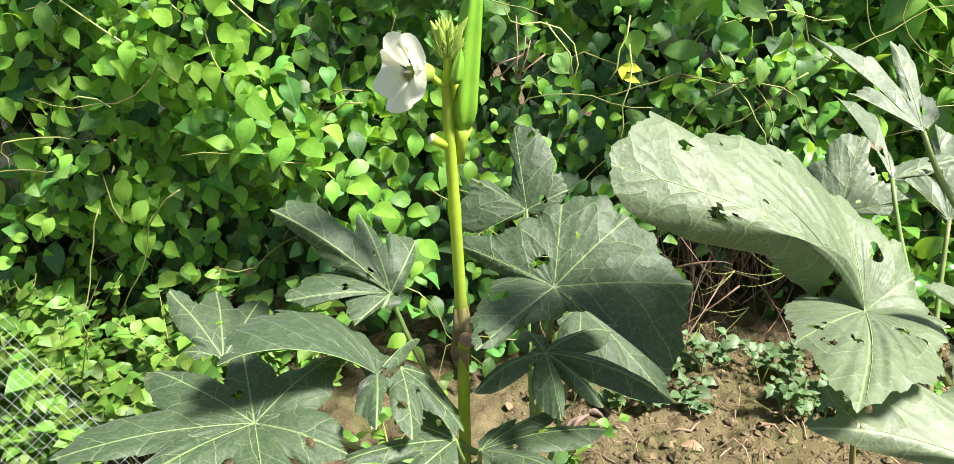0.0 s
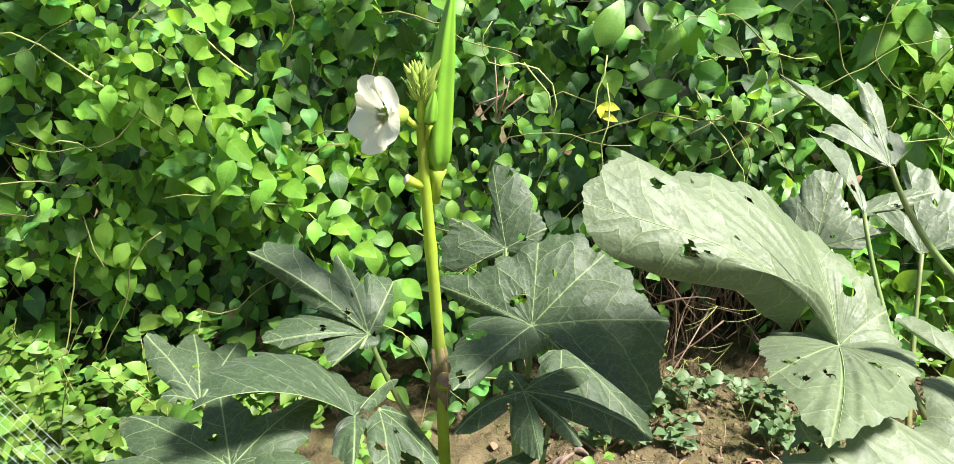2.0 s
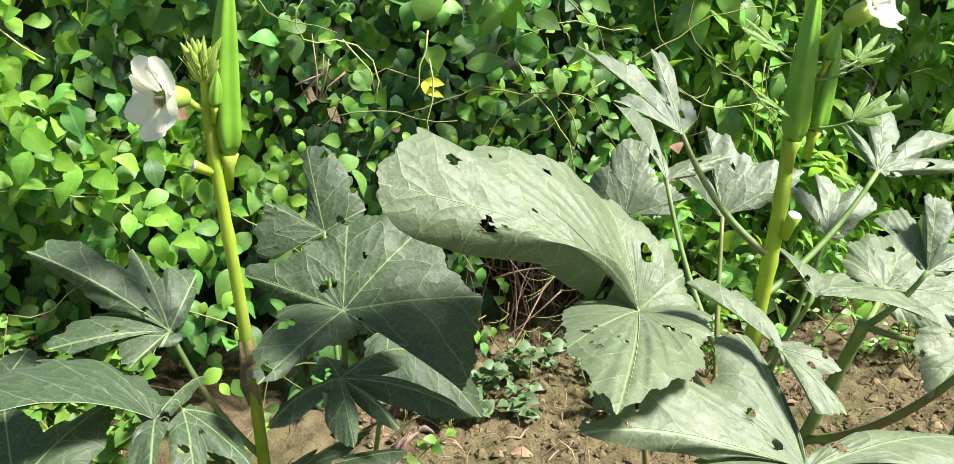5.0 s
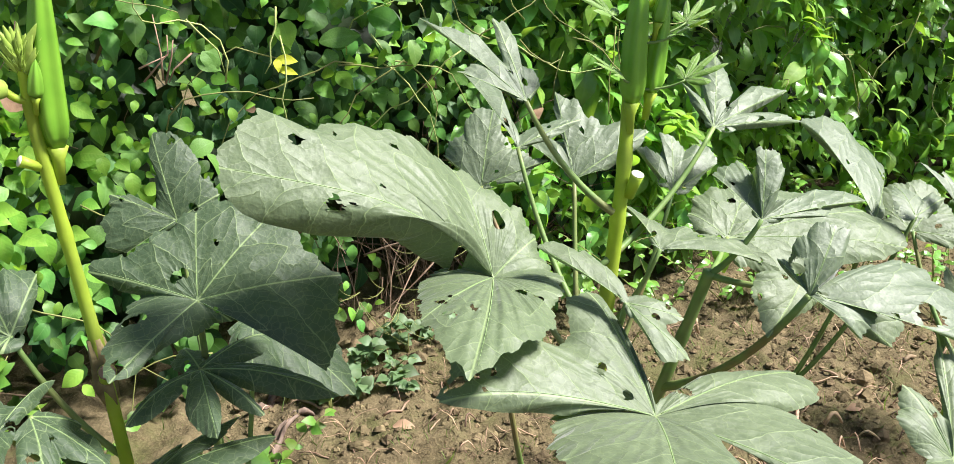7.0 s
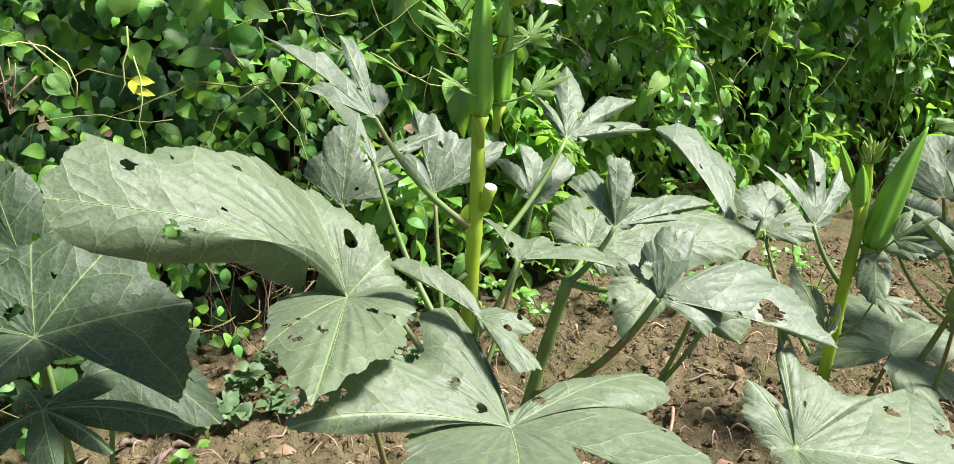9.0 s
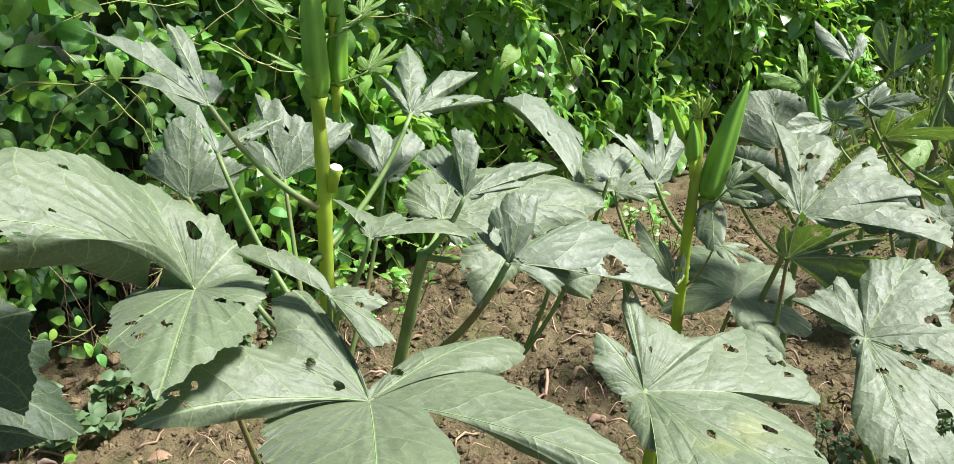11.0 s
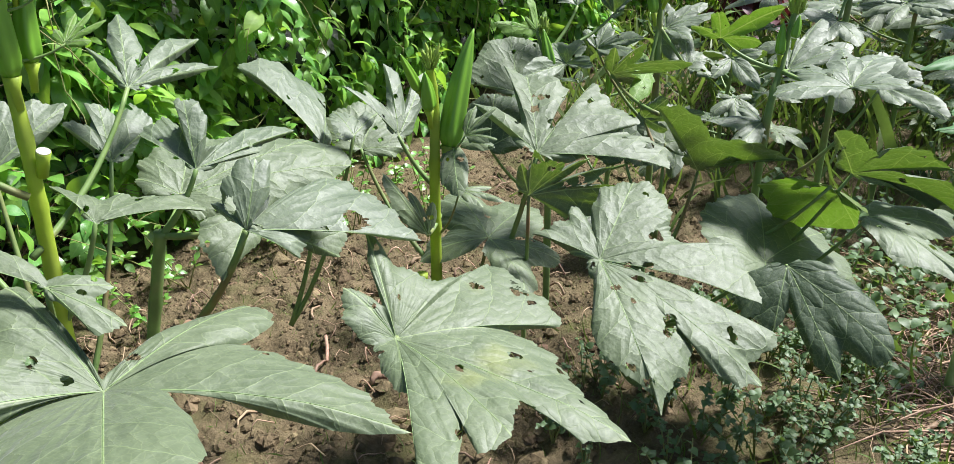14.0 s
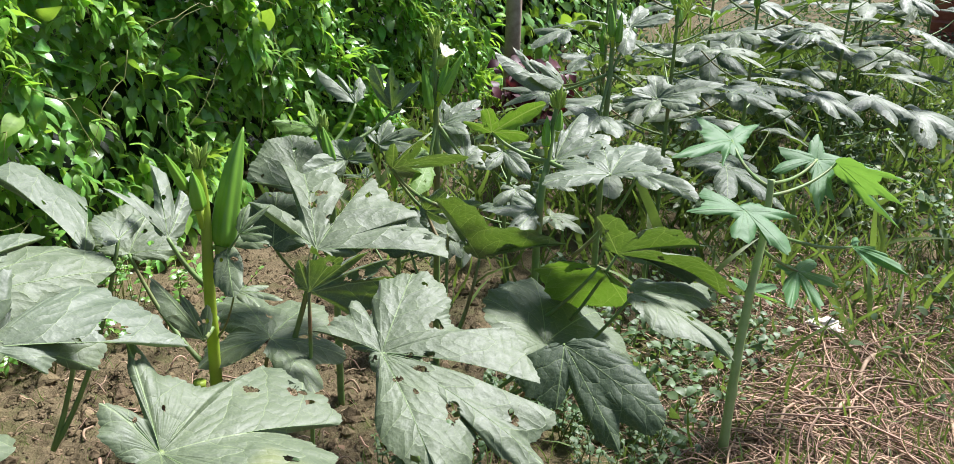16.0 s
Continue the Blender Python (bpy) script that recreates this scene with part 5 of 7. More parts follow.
okra_leaf(plant_6, (2.123, 0.692, 0.579), [(-64, 43, 0.055, 0.95, 0), (-84, 50, 0.152, 0.95, 1), (-101, 53, 0.145, 0.95, 0), (-126, 51, 0.112, 0.95, 0), (-149, 45, 0.093, 0.95, 0), (-146, 46, 0.135, 0.95, 0), (-158, 41, 0.157, 0.95, 0), (-177, 26, 0.159, 0.95, 0), (176, 18, 0.187, 0.95, 1), (179, 21, 0.124, 0.95, 0), (-179, 24, 0.074, 0.95, 0), (166, 6, 0.153, 0.95, 0), (157, -6, 0.207, 0.95, 0), (143, -23, 0.275, 0.95, 1), (152, -12, 0.171, 0.95, 0), (143, -23, 0.17, 0.95, 1), (153, -11, 0.077, 0.95, 0), (137, -28, 0.022, 0.95, 0)], (2.000, 1.000, 0.150), sinus=0.6, arch=0.03, pleat=0.04)
okra_leaf(plant_6, (2.074, 0.708, 0.564), [(-8, -14, 0.032, 0.95, 0), (1, -24, 0.083, 0.95, 0), (-16, -4, 0.06, 0.95, 0), (-20, 2, 0.083, 0.95, 0), (-7, -14, 0.138, 0.95, 1), (9, -31, 0.156, 0.95, 0), (28, -44, 0.201, 0.95, 0), (40, -48, 0.231, 0.95, 1), (56, -52, 0.164, 0.95, 0), (105, -48, 0.146, 0.95, 1), (127, -37, 0.089, 0.95, 0), (108, -47, 0.05, 0.95, 0)], (2.000, 1.000, 0.300), sinus=0.7, arch=0.02, pleat=0.03, material=LEAF_THIN)
okra_leaf(plant_6, (2.096, 1.005, 0.5), [(-77, 48, 0.067, 0.95, 0), (-85, 50, 0.158, 0.95, 0), (-85, 50, 0.242, 0.95, 1), (-101, 53, 0.238, 0.95, 0), (-118, 52, 0.217, 0.95, 0), (-131, 51, 0.16, 0.95, 0), (-138, 49, 0.157, 0.95, 0), (-157, 41, 0.184, 0.95, 0), (178, 21, 0.222, 0.95, 1), (-176, 26, 0.144, 0.95, 0), (-172, 30, 0.051, 0.95, 0)], (2.000, 1.000, 0.350), sinus=0.6, arch=0.03, pleat=0.04)
okra_leaf(plant_6, (2.122, 1.170, 0.573), [(-167, -4, 0.073, 0.6), (-179, 17, 0.161, 0.6), (179, 46, 0.083, 0.6), (5, 62, 0.04)], (2.100, 1.100, 0.500), sinus=0.5, pleat=0.03)
okra_leaf(plant_6, (2.175, 1.308, 0.633), [(-133, 53, 0.101, 0.4), (-177, 47, 0.129, 0.5), (157, 14, 0.188, 0.4), (89, -22, 0.122)], (2.100, 1.120, 0.600), sinus=0.4, pleat=0.03)
okra_leaf(plant_6, (2.418, 1.148, 0.652), [(-84, 19, 0.098, 0.4), (-128, 41, 0.09, 0.5), (-169, 22, 0.117, 0.4), (173, -54, 0.075)], (2.300, 1.000, 0.700), sinus=0.4, pleat=0.03)
okra_leaf(plant_6, (2.06, 0.623, 0.534), [(-118, 1, 0.084, 0.95, 0), (-129, -2, 0.126, 0.95, 0), (-152, -9, 0.15, 0.95, 0), (-167, -12, 0.19, 0.95, 0), (-168, -12, 0.232, 0.95, 1), (178, -14, 0.188, 0.95, 0), (178, -14, 0.136, 0.95, 0), (163, -16, 0.097, 0.95, 0), (123, -15, 0.203, 0.95, 1), (105, -12, 0.26, 0.95, 0), (91, -9, 0.139, 0.95, 0)], (2.000, 1.000, 0.150), sinus=0.7)
plant_7 = thing("okra_plant", (2.333, 1.286, 0.000), "okra plant with a white flower above dark pods", "okra plant", "okra plants in the bed")
plant_8 = thing("okra_plant", (2.190, 0.920, 0.000), "okra plant with a bud cluster and pale leaves", "okra plant", "okra plants in the bed")
plant_9 = thing("okra_plant", (2.851, 1.063, 0.000), "tall okra plant with thin upper leaves", "okra plant", "okra plants in the bed")
plant_10 = thing("okra_plant", (2.070, 1.404, 0.000), "small okra plant with one dark pod", "okra plant", "okra plants in the bed")
okra_leaf(plant_4, (1.077, 1.092, 0.717), [(-75, 12, 0.057, 0.95, 0), (-89, 1, 0.067, 0.95, 0), (-105, -13, 0.077, 0.95, 0), (-127, -27, 0.093, 0.95, 1), (-132, -30, 0.069, 0.95, 0), (-152, -37, 0.047, 0.95, 0), (147, -36, 0.03, 0.95, 0), (116, -21, 0.074, 0.95, 0), (133, -31, 0.099, 0.95, 0), (128, -28, 0.142, 0.95, 1), (114, -19, 0.145, 0.95, 0), (106, -13, 0.122, 0.95, 0), (102, -10, 0.056, 0.95, 0)], (0.997, 1.188, 0.690), sinus=0.6)
okra_leaf(plant_3, (1.013, 1.359, 0.748), [(-30, 31, 0.036, 0.95, 0), (-26, 32, 0.09, 0.95, 1), (-14, 35, 0.093, 0.95, 0), (0, 37, 0.071, 0.95, 0), (8, 37, 0.091, 0.95, 0), (5, 37, 0.106, 0.95, 0), (19, 37, 0.109, 0.95, 1), (37, 34, 0.088, 0.95, 0), (47, 31, 0.112, 0.95, 0), (57, 27, 0.107, 0.95, 0), (73, 19, 0.098, 0.95, 1), (75, 18, 0.059, 0.95, 0), (94, 4, 0.029, 0.95, 0)], (0.850, 1.260, 0.400), sinus=0.5, material=LEAF_DUSTY)
okra_leaf(plant_10, (2.02, 1.466, 0.59), [(-43, 7, 0.049, 0.95, 0), (-39, 10, 0.121, 0.95, 1), (-15, 27, 0.132, 0.95, 0), (10, 37, 0.155, 0.95, 0), (38, 40, 0.162, 0.95, 1), (71, 36, 0.153, 0.95, 0), (104, 20, 0.155, 0.95, 1), (116, 10, 0.107, 0.95, 0), (121, 7, 0.048, 0.95, 0)], (2.082, 1.436, 0.400), sinus=0.5)
okra_leaf(plant_6, (2.154, 1.13, 0.513), [(-15, 19, 0.072, 0.95, 0), (15, 32, 0.108, 0.95, 0), (41, 35, 0.125, 0.95, 1), (80, 30, 0.104, 0.95, 0), (123, 8, 0.098, 0.95, 1), (171, -23, 0.03, 0.95, 0)], (2.100, 1.100, 0.300), sinus=0.5)
okra_leaf(plant_5, (1.48, 1.368, 0.63), [(-49, 12, 0.047, 0.95, 0), (-26, 23, 0.09, 0.95, 1), (6, 31, 0.1, 0.95, 0), (40, 31, 0.115, 0.95, 0), (61, 26, 0.101, 0.95, 1), (86, 15, 0.084, 0.95, 0), (120, -5, 0.094, 0.95, 1), (136, -15, 0.059, 0.95, 0), (152, -22, 0.027, 0.95, 0)], (1.490, 1.200, 0.450), sinus=0.5)
# two filling leaves, coloured dark as shaded ones
okra_leaf(plant_10, (1.942, 1.485, 0.468), [(-29, 10, 0.055, 0.95, 0), (0, 25, 0.117, 0.95, 1), (31, 33, 0.149, 0.95, 0), (51, 33, 0.165, 0.95, 1), (78, 29, 0.155, 0.95, 0), (111, 15, 0.133, 0.95, 1), (135, 0, 0.072, 0.95, 0), (163, -17, 0.034, 0.95, 0)], (2.080, 1.430, 0.300), sinus=0.5, material=LEAF_DEEP_SHADED)
okra_leaf(plant_6, (2.129, 1.221, 0.458), [(-53, -5, 0.051, 0.95, 0), (-27, 12, 0.096, 0.95, 1), (6, 27, 0.116, 0.95, 0), (46, 34, 0.132, 0.95, 1), (81, 28, 0.112, 0.95, 0), (120, 10, 0.114, 0.95, 1), (148, -8, 0.064, 0.95, 0), (-177, -26, 0.032, 0.95, 0)], (2.100, 1.100, 0.300), sinus=0.5, material=LEAF_DEEP_SHADED)
okra_leaf(plant_7, (2.413, 1.327, 0.693), [(50, 41, 0.085, 0.6), (113, 25, 0.13, 0.6), (147, 20, 0.126, 0.6), (-159, 2, 0.1)], (2.357, 1.309, 0.714), sinus=0.6, material=LEAF_DUSTY)
okra_leaf(plant_7, (2.378, 1.232, 0.619), [(10, 32, 0.117, 0.8), (49, 35, 0.126, 0.8), (97, 25, 0.072, 0.7), (171, -8, 0.06)], (2.357, 1.309, 0.714), sinus=0.8, material=LEAF_DUSTY)
okra_leaf(plant_7, (2.309, 1.297, 0.619), [(-109, -20, 0.132, 0.6), (-73, 3, 0.085, 0.6), (33, 23, 0.07)], (2.357, 1.309, 0.714), sinus=0.5, material=LEAF_THIN)
okra_leaf(plant_7, (2.317, 1.465, 0.636), [(12, 39, 0.07, 0.5), (76, 35, 0.087, 0.6), (163, 21, 0.123, 0.5), (-171, 10, 0.135)], (2.350, 1.300, 0.450), sinus=0.5, material=LEAF_DUSTY)
okra_leaf(plant_8, (2.223, 0.765, 0.709), [(-47, -4, 0.152, 0.8), (6, 6, 0.11, 0.7), (56, 12, 0.173, 0.7), (84, 10, 0.174, 0.7), (167, 11, 0.104)], (2.256, 0.932, 0.701), sinus=0.6, arch=0.05, material=LEAF_DUSTY)
okra_leaf(plant_8, (2.207, 1.051, 0.758), [(-46, 24, 0.066, 0.5), (-109, 51, 0.09, 0.5), (-178, 33, 0.163, 0.5), (-179, 5, 0.095)], (2.256, 0.932, 0.701), sinus=0.5, pleat=0.03, material=LEAF_THIN)
okra_leaf(plant_8, (2.254, 1.046, 0.706), [(-89, -21, 0.076, 0.6), (-22, 29, 0.026, 0.6), (146, 17, 0.064, 0.6), (-158, -23, 0.102)], (2.256, 0.932, 0.701), sinus=0.6, material=LEAF_DUSTY)
okra_leaf(plant_8, (2.290, 0.931, 0.695), [(67, 30, 0.14, 0.6), (84, 29, 0.179, 0.7), (128, 18, 0.147, 0.6), (-165, 13, 0.088)], (2.256, 0.932, 0.701), sinus=0.6, material=LEAF_DUSTY)
okra_leaf(plant_8, (2.560, 0.833, 0.616), [(7, 37, 0.094, 0.8), (74, 32, 0.104, 0.8), (154, 21, 0.089, 0.7), (-158, -5, 0.197, 0.8), (-135, -1, 0.115)], (2.450, 0.950, 0.400), sinus=0.7, arch=0.07, material=LEAF_DUSTY)
okra_leaf(plant_8, (2.216, 0.936, 0.596), [(-94, -15, 0.138, 0.5), (-54, 6, 0.119, 0.5), (20, 11, 0.078)], (2.256, 0.932, 0.701), sinus=0.5, material=LEAF_DUSTY)
okra_leaf(plant_9, (2.852, 1.246, 0.717), [(-39, 35, 0.21, 0.4), (-17, 48, 0.174, 0.4), (51, 26, 0.127)], (2.891, 1.078, 0.790), sinus=0.35, material=LEAF_DUSTY)
okra_leaf(plant_9, (2.915, 1.239, 0.730), [(-70, 20, 0.147, 0.4), (-48, 38, 0.135, 0.4), (26, 38, 0.098)], (2.891, 1.078, 0.790), sinus=0.3, material=LEAF_DUSTY)
okra_leaf(plant_9, (2.978, 0.963, 0.717), [(-54, 17, 0.088, 0.6), (55, 42, 0.087, 0.7), (158, 16, 0.19, 0.7), (-160, 9, 0.155)], (2.891, 1.078, 0.790), sinus=0.7, material=LEAF_DUSTY)
okra_leaf(plant_9, (2.973, 1.065, 0.911), [(-107, -29, 0.126, 0.4), (32, 33, 0.081, 0.4), (87, 24, 0.124, 0.4), (156, 18, 0.131)], (2.891, 1.078, 0.790), sinus=0.35, material=LEAF_DUSTY)
okra_leaf(plant_9, (2.816, 1.068, 0.681), [(-143, -13, 0.13, 0.6), (-92, -17, 0.126, 0.6), (-22, 16, 0.101)], (2.891, 1.078, 0.790), sinus=0.5, material=LEAF_DUSTY)
okra_leaf(plant_10, (2.281, 1.389, 0.745), [(-15, 64, 0.134, 0.5), (35, 78, 0.105, 0.5), (169, 45, 0.111, 0.4), (-137, 16, 0.101)], (2.082, 1.436, 0.674), sinus=0.45, material=LEAF_DUSTY)
okra_leaf(plant_10, (2.079, 1.460, 0.727), [(-68, 17, 0.113, 0.4), (-68, 51, 0.046, 0.4), (32, 47, 0.104, 0.4), (84, 48, 0.057)], (2.082, 1.436, 0.674), sinus=0.4, material=LEAF_THIN)
okra_leaf(plant_10, (2.189, 1.430, 0.773), [(-4, 34, 0.131, 0.3), (15, 39, 0.099, 0.3), (58, 41, 0.084)], (2.082, 1.436, 0.674), sinus=0.4, material=LEAF_DUSTY)
okra_leaf(plant_10, (2.111, 1.396, 0.656), [(-89, 0, 0.144, 0.7), (-22, 51, 0.058, 0.7), (122, 47, 0.069, 0.6), (177, 9, 0.081)], (2.082, 1.436, 0.674), sinus=0.6, material=LEAF_DUSTY)

# plant one
stem(plant_1, [(0.19, 1.20, -0.02), (0.186, 1.20, 0.35), (0.182, 1.185, 0.66), (0.172, 1.18, 0.86), (0.166, 1.178, 0.97), (0.168, 1.178, 1.045)], 0.0095, 0.0060, 7)
part("dried_section", Build().tube([(0.183, 1.192, 0.60), (0.180, 1.187, 0.63), (0.183, 1.184, 0.67), (0.180, 1.183, 0.70)], [0.0090, 0.0125, 0.0115, 0.0085], 14, 0.32, 4), BARK, plant_1, "brown withered part of the stem")
stub(plant_1, (0.186, 1.175, 0.645), (0.25, -0.55, 0.75), 0.009, 0.020, DRY_LEAF)
stub(plant_1, (0.164, 1.175, 0.925), (-0.75, -0.4, 0.5), 0.0055, 0.022)
pod(plant_1, (0.183, 1.185, 0.945), (0.205, 1.19, 1.165), 0.0165, "long fresh light green pod", 0.004)
pod(plant_1, (0.176, 1.170, 1.005), (0.183, 1.170, 1.045), 0.0075, "small young pod")
bud_cluster(plant_1, (0.166, 1.176, 1.040), 0.040, 24, 2)
flower(plant_1, (0.128, 1.150, 1.020), (-0.66, -0.73, 0.18), 0.050, (0.166, 1.175, 1.000), "cream okra flower with a dark red throat", 1.15)

# plant three
stem(plant_3, [(0.83, 1.20, -0.02), (0.84, 1.20, 0.45), (0.852, 1.20, 0.70), (0.862, 1.205, 0.85), (0.872, 1.23, 1.0), (0.885, 1.25, 1.16)], 0.0125, 0.0075, 8)
stub(plant_3, (0.868, 1.195, 0.82), (0.14, -0.28, 0.9), 0.0075, 0.036)
pod(plant_3, (0.868, 1.21, 0.945), (0.878, 1.225, 1.14), 0.0155, "long ridged green pod", 0.003)
pod(plant_3, (0.895, 1.215, 0.955), (0.915, 1.225, 1.07), 0.0135, "green pod", 0.003)
pod(plant_3, (0.897, 1.215, 1.045), (0.905, 1.215, 1.09), 0.009, "young pod")
flower(plant_3, (0.93, 1.20, 1.105), (0.55, -0.6, 0.55), 0.05, (0.885, 1.235, 1.06), "white okra flower", 0.9, 9)
bud_cluster(plant_3, (0.885, 1.25, 1.165), 0.03, 9, 4)

for joint, turn, size in (((0.842, 1.185, 0.985), -70, 0.050), ((0.930, 1.190, 0.975), 75, 0.060), ((0.905, 1.180, 1.035), 150, 0.045), ((0.835, 1.215, 1.055), -40, 0.055), ((0.940, 1.225, 1.040), 55, 0.050)):
    okra_leaf(plant_3, joint, [(turn - 70, 20, size * 0.6, 0.3), (turn - 30, 30, size * 0.9, 0.3), (turn, 35, size, 0.3), (turn + 30, 25, size * 0.9, 0.3), (turn + 70, 10, size * 0.6)], (0.872, 1.215, joint[2] - 0.015), sinus=0.3, nibble=0, petiole=0.0016, material=LEAF_THIN)

stem(plant_4, [(0.86, 1.28, -0.02), (0.91, 1.245, 0.25), (0.956, 1.216, 0.487), (0.997, 1.188, 0.696)], 0.0110, 0.0085, 5, "leaning green-brown stem", material=PETIOLE)

# plant five
stem(plant_5, [(1.48, 1.17, -0.02), (1.485, 1.17, 0.35), (1.482, 1.16, 0.6), (1.487, 1.158, 0.76), (1.48, 1.158, 0.83)], 0.0125, 0.007, 7)
stem(plant_5, [(1.45, 1.175, -0.02), (1.452, 1.17, 0.22), (1.447, 1.165, 0.45)], 0.012, 0.010, 3, name="side_stem")
pod(plant_5, (1.506, 1.145, 0.690), (1.575, 1.15, 0.880), 0.0200, "broad upright green pod", 0.006)
pod(plant_5, (1.468, 1.15, 0.765), (1.462, 1.15, 0.830), 0.0125, "young pod")
pod(plant_5, (1.455, 1.16, 0.80), (1.425, 1.165, 0.865), 0.0085, "young pod")
bud_cluster(plant_5, (1.482, 1.158, 0.835), 0.036, 12, 6)

# plants seven to ten
stem(plant_7, [(2.333, 1.286, -0.020), (2.340, 1.293, 0.527), (2.357, 1.309, 0.714), (2.363, 1.316, 0.852), (2.370, 1.323, 0.910)], 0.0095, 0.005, 8, material=PETIOLE)
stem(plant_8, [(2.190, 0.920, -0.020), (2.210, 0.923, 0.564), (2.256, 0.932, 0.701), (2.280, 0.935, 0.786), (2.293, 0.933, 0.832)], 0.0095, 0.005, 8, material=PETIOLE)
stem(plant_9, [(2.851, 1.063, -0.020), (2.864, 1.069, 0.654), (2.891, 1.078, 0.790), (2.913, 1.089, 0.957), (2.918, 1.094, 1.023)], 0.0095, 0.005, 8, material=PETIOLE)
stem(plant_10, [(2.070, 1.404, -0.020), (2.074, 1.413, 0.604), (2.082, 1.436, 0.674), (2.089, 1.449, 0.727)], 0.0095, 0.005, 8, material=PETIOLE)
pod(plant_7, (2.330, 1.309, 0.751), (2.337, 1.337, 0.860), 0.012)
pod(plant_7, (2.339, 1.277, 0.792), (2.380, 1.248, 0.890), 0.012)
pod(plant_7, (2.359, 1.302, 0.793), (2.387, 1.293, 0.889), 0.009)
bud_cluster(plant_7, (2.369, 1.323, 0.907), 0.05, 14, 7)
flower(plant_7, (2.354, 1.285, 0.883), (0.25, -0.35, 0.9), 0.05, (2.364, 1.314, 0.852), "white okra flower half open", 0.55, 12)
pod(plant_8, (2.253, 0.936, 0.736), (2.267, 0.945, 0.801), 0.01)
pod(plant_8, (2.263, 0.915, 0.772), (2.275, 0.916, 0.817), 0.009)
bud_cluster(plant_8, (2.291, 0.931, 0.823), 0.045, 16, 8)
pod(plant_9, (2.887, 1.079, 0.893), (2.892, 1.093, 0.983), 0.011)
pod(plant_9, (2.892, 1.062, 0.877), (2.903, 1.063, 0.960), 0.01)
pod(plant_10, (2.072, 1.407, 0.654), (2.076, 1.437, 0.737), 0.013)
bud_cluster(plant_10, (2.089, 1.449, 0.727), 0.04, 10, 9)

# ---- further okra plants ----
def okra(at, height, leaves, size, seed, pods=2, lean=(0.0, 0.0), low=0.2):
    """An okra plant with stalked lobed leaves in a spiral, pods and buds at the top."""
    r = random.Random(seed)
    x, y = at
    z0 = ground_height(x, y) - 0.01
    plant = thing("okra_plant", (x, y, z0), "okra plant with pale lobed leaves and upright pods", "okra plant", "okra plants in the bed")
    top = Vector((x + lean[0], y + lean[1], z0 + height))
    foot = Vector((x, y, z0))
    mid = foot.lerp(top, 0.5) + Vector((r.gauss(0, 0.01), r.gauss(0, 0.01), 0))
    stem(plant, [foot, mid, top], 0.009, 0.005, 7, material=PETIOLE)
    for i in range(leaves):
        w = low + (0.93 - low) * i / max(1, leaves - 1)
        p = foot.lerp(top, w)
        a = i * 137.5 + r.uniform(-25, 25) + seed * 40
        reach = size * (1.25 - 0.75 * w) * r.uniform(0.8, 1.25)
        j = p + Vector((math.sin(radians(a)) * reach, math.cos(radians(a)) * reach, reach * r.uniform(0.25, 0.8)))
        s = size * (1.15 - 0.62 * w) * r.uniform(0.8, 1.15)
        dip = r.uniform(-38, -8)
        lobes = [(round(a + o), dip * c + r.uniform(-10, 10) + 6, s * l * r.uniform(0.9, 1.1)) for o, l, c in ((-112, 0.5, 0.2), (-52, 0.85, 0.6), (0, 1.0, 1.0), (52, 0.85, 0.6), (112, 0.5, 0.2))]
        young = w > 0.72
        if young:
            lobes = [(b, e + r.uniform(30, 60), l * 0.75) for b, e, l in lobes]
        # one leaf in five takes the dark colour, as if shaded
        okra_leaf(plant, tuple(j), lobes, tuple(p), sinus=r.uniform(0.35, 0.62), arch=r.uniform(0.03, 0.09), petiole=0.0036, nibble=5, material=LEAF_THIN if young and i % 2 else (LEAF_DUSTY, LEAF_DEEP_SHADED, LEAF, LEAF_DUSTY, LEAF)[i % 5])
    for i in range(pods):
        a = r.uniform(0, 6.3)
        b = foot.lerp(top, r.uniform(0.84, 0.97)) + Vector((math.cos(a), math.sin(a), 0)) * 0.018
        pod(plant, b, b + Vector((math.cos(a) * 0.02, math.sin(a) * 0.02, r.uniform(0.08, 0.15))), r.uniform(0.009, 0.014))
    bud_cluster(plant, top, 0.042, 10, seed)
    return plant


okra((2.58, 1.62), 0.46, 8, 0.15, 24, 1)
okra((3.00, 1.45), 0.50, 9, 0.17, 25, 1)
okra((3.60, 1.15), 1.00, 14, 0.25, 28, 2)
okra((4.25, 1.05), 1.05, 15, 0.27, 30, 1)
okra((4.75, 1.40), 1.10, 14, 0.28, 31, 0)
okra((5.10, 0.85), 1.10, 14, 0.28, 32, 0)
okra((3.90, 1.55), 0.72, 12, 0.21, 33, 1)
okra((4.40, 1.78), 0.95, 14, 0.25, 34, 0)
okra((5.60, 1.25), 1.15, 15, 0.29, 35, 0)
okra((6.05, 0.90), 1.15, 15, 0.30, 36, 0)
okra((6.60, 0.65), 1.10, 14, 0.30, 37, 0)
okra((7.10, 1.15), 1.20, 14, 0.32, 38, 0)

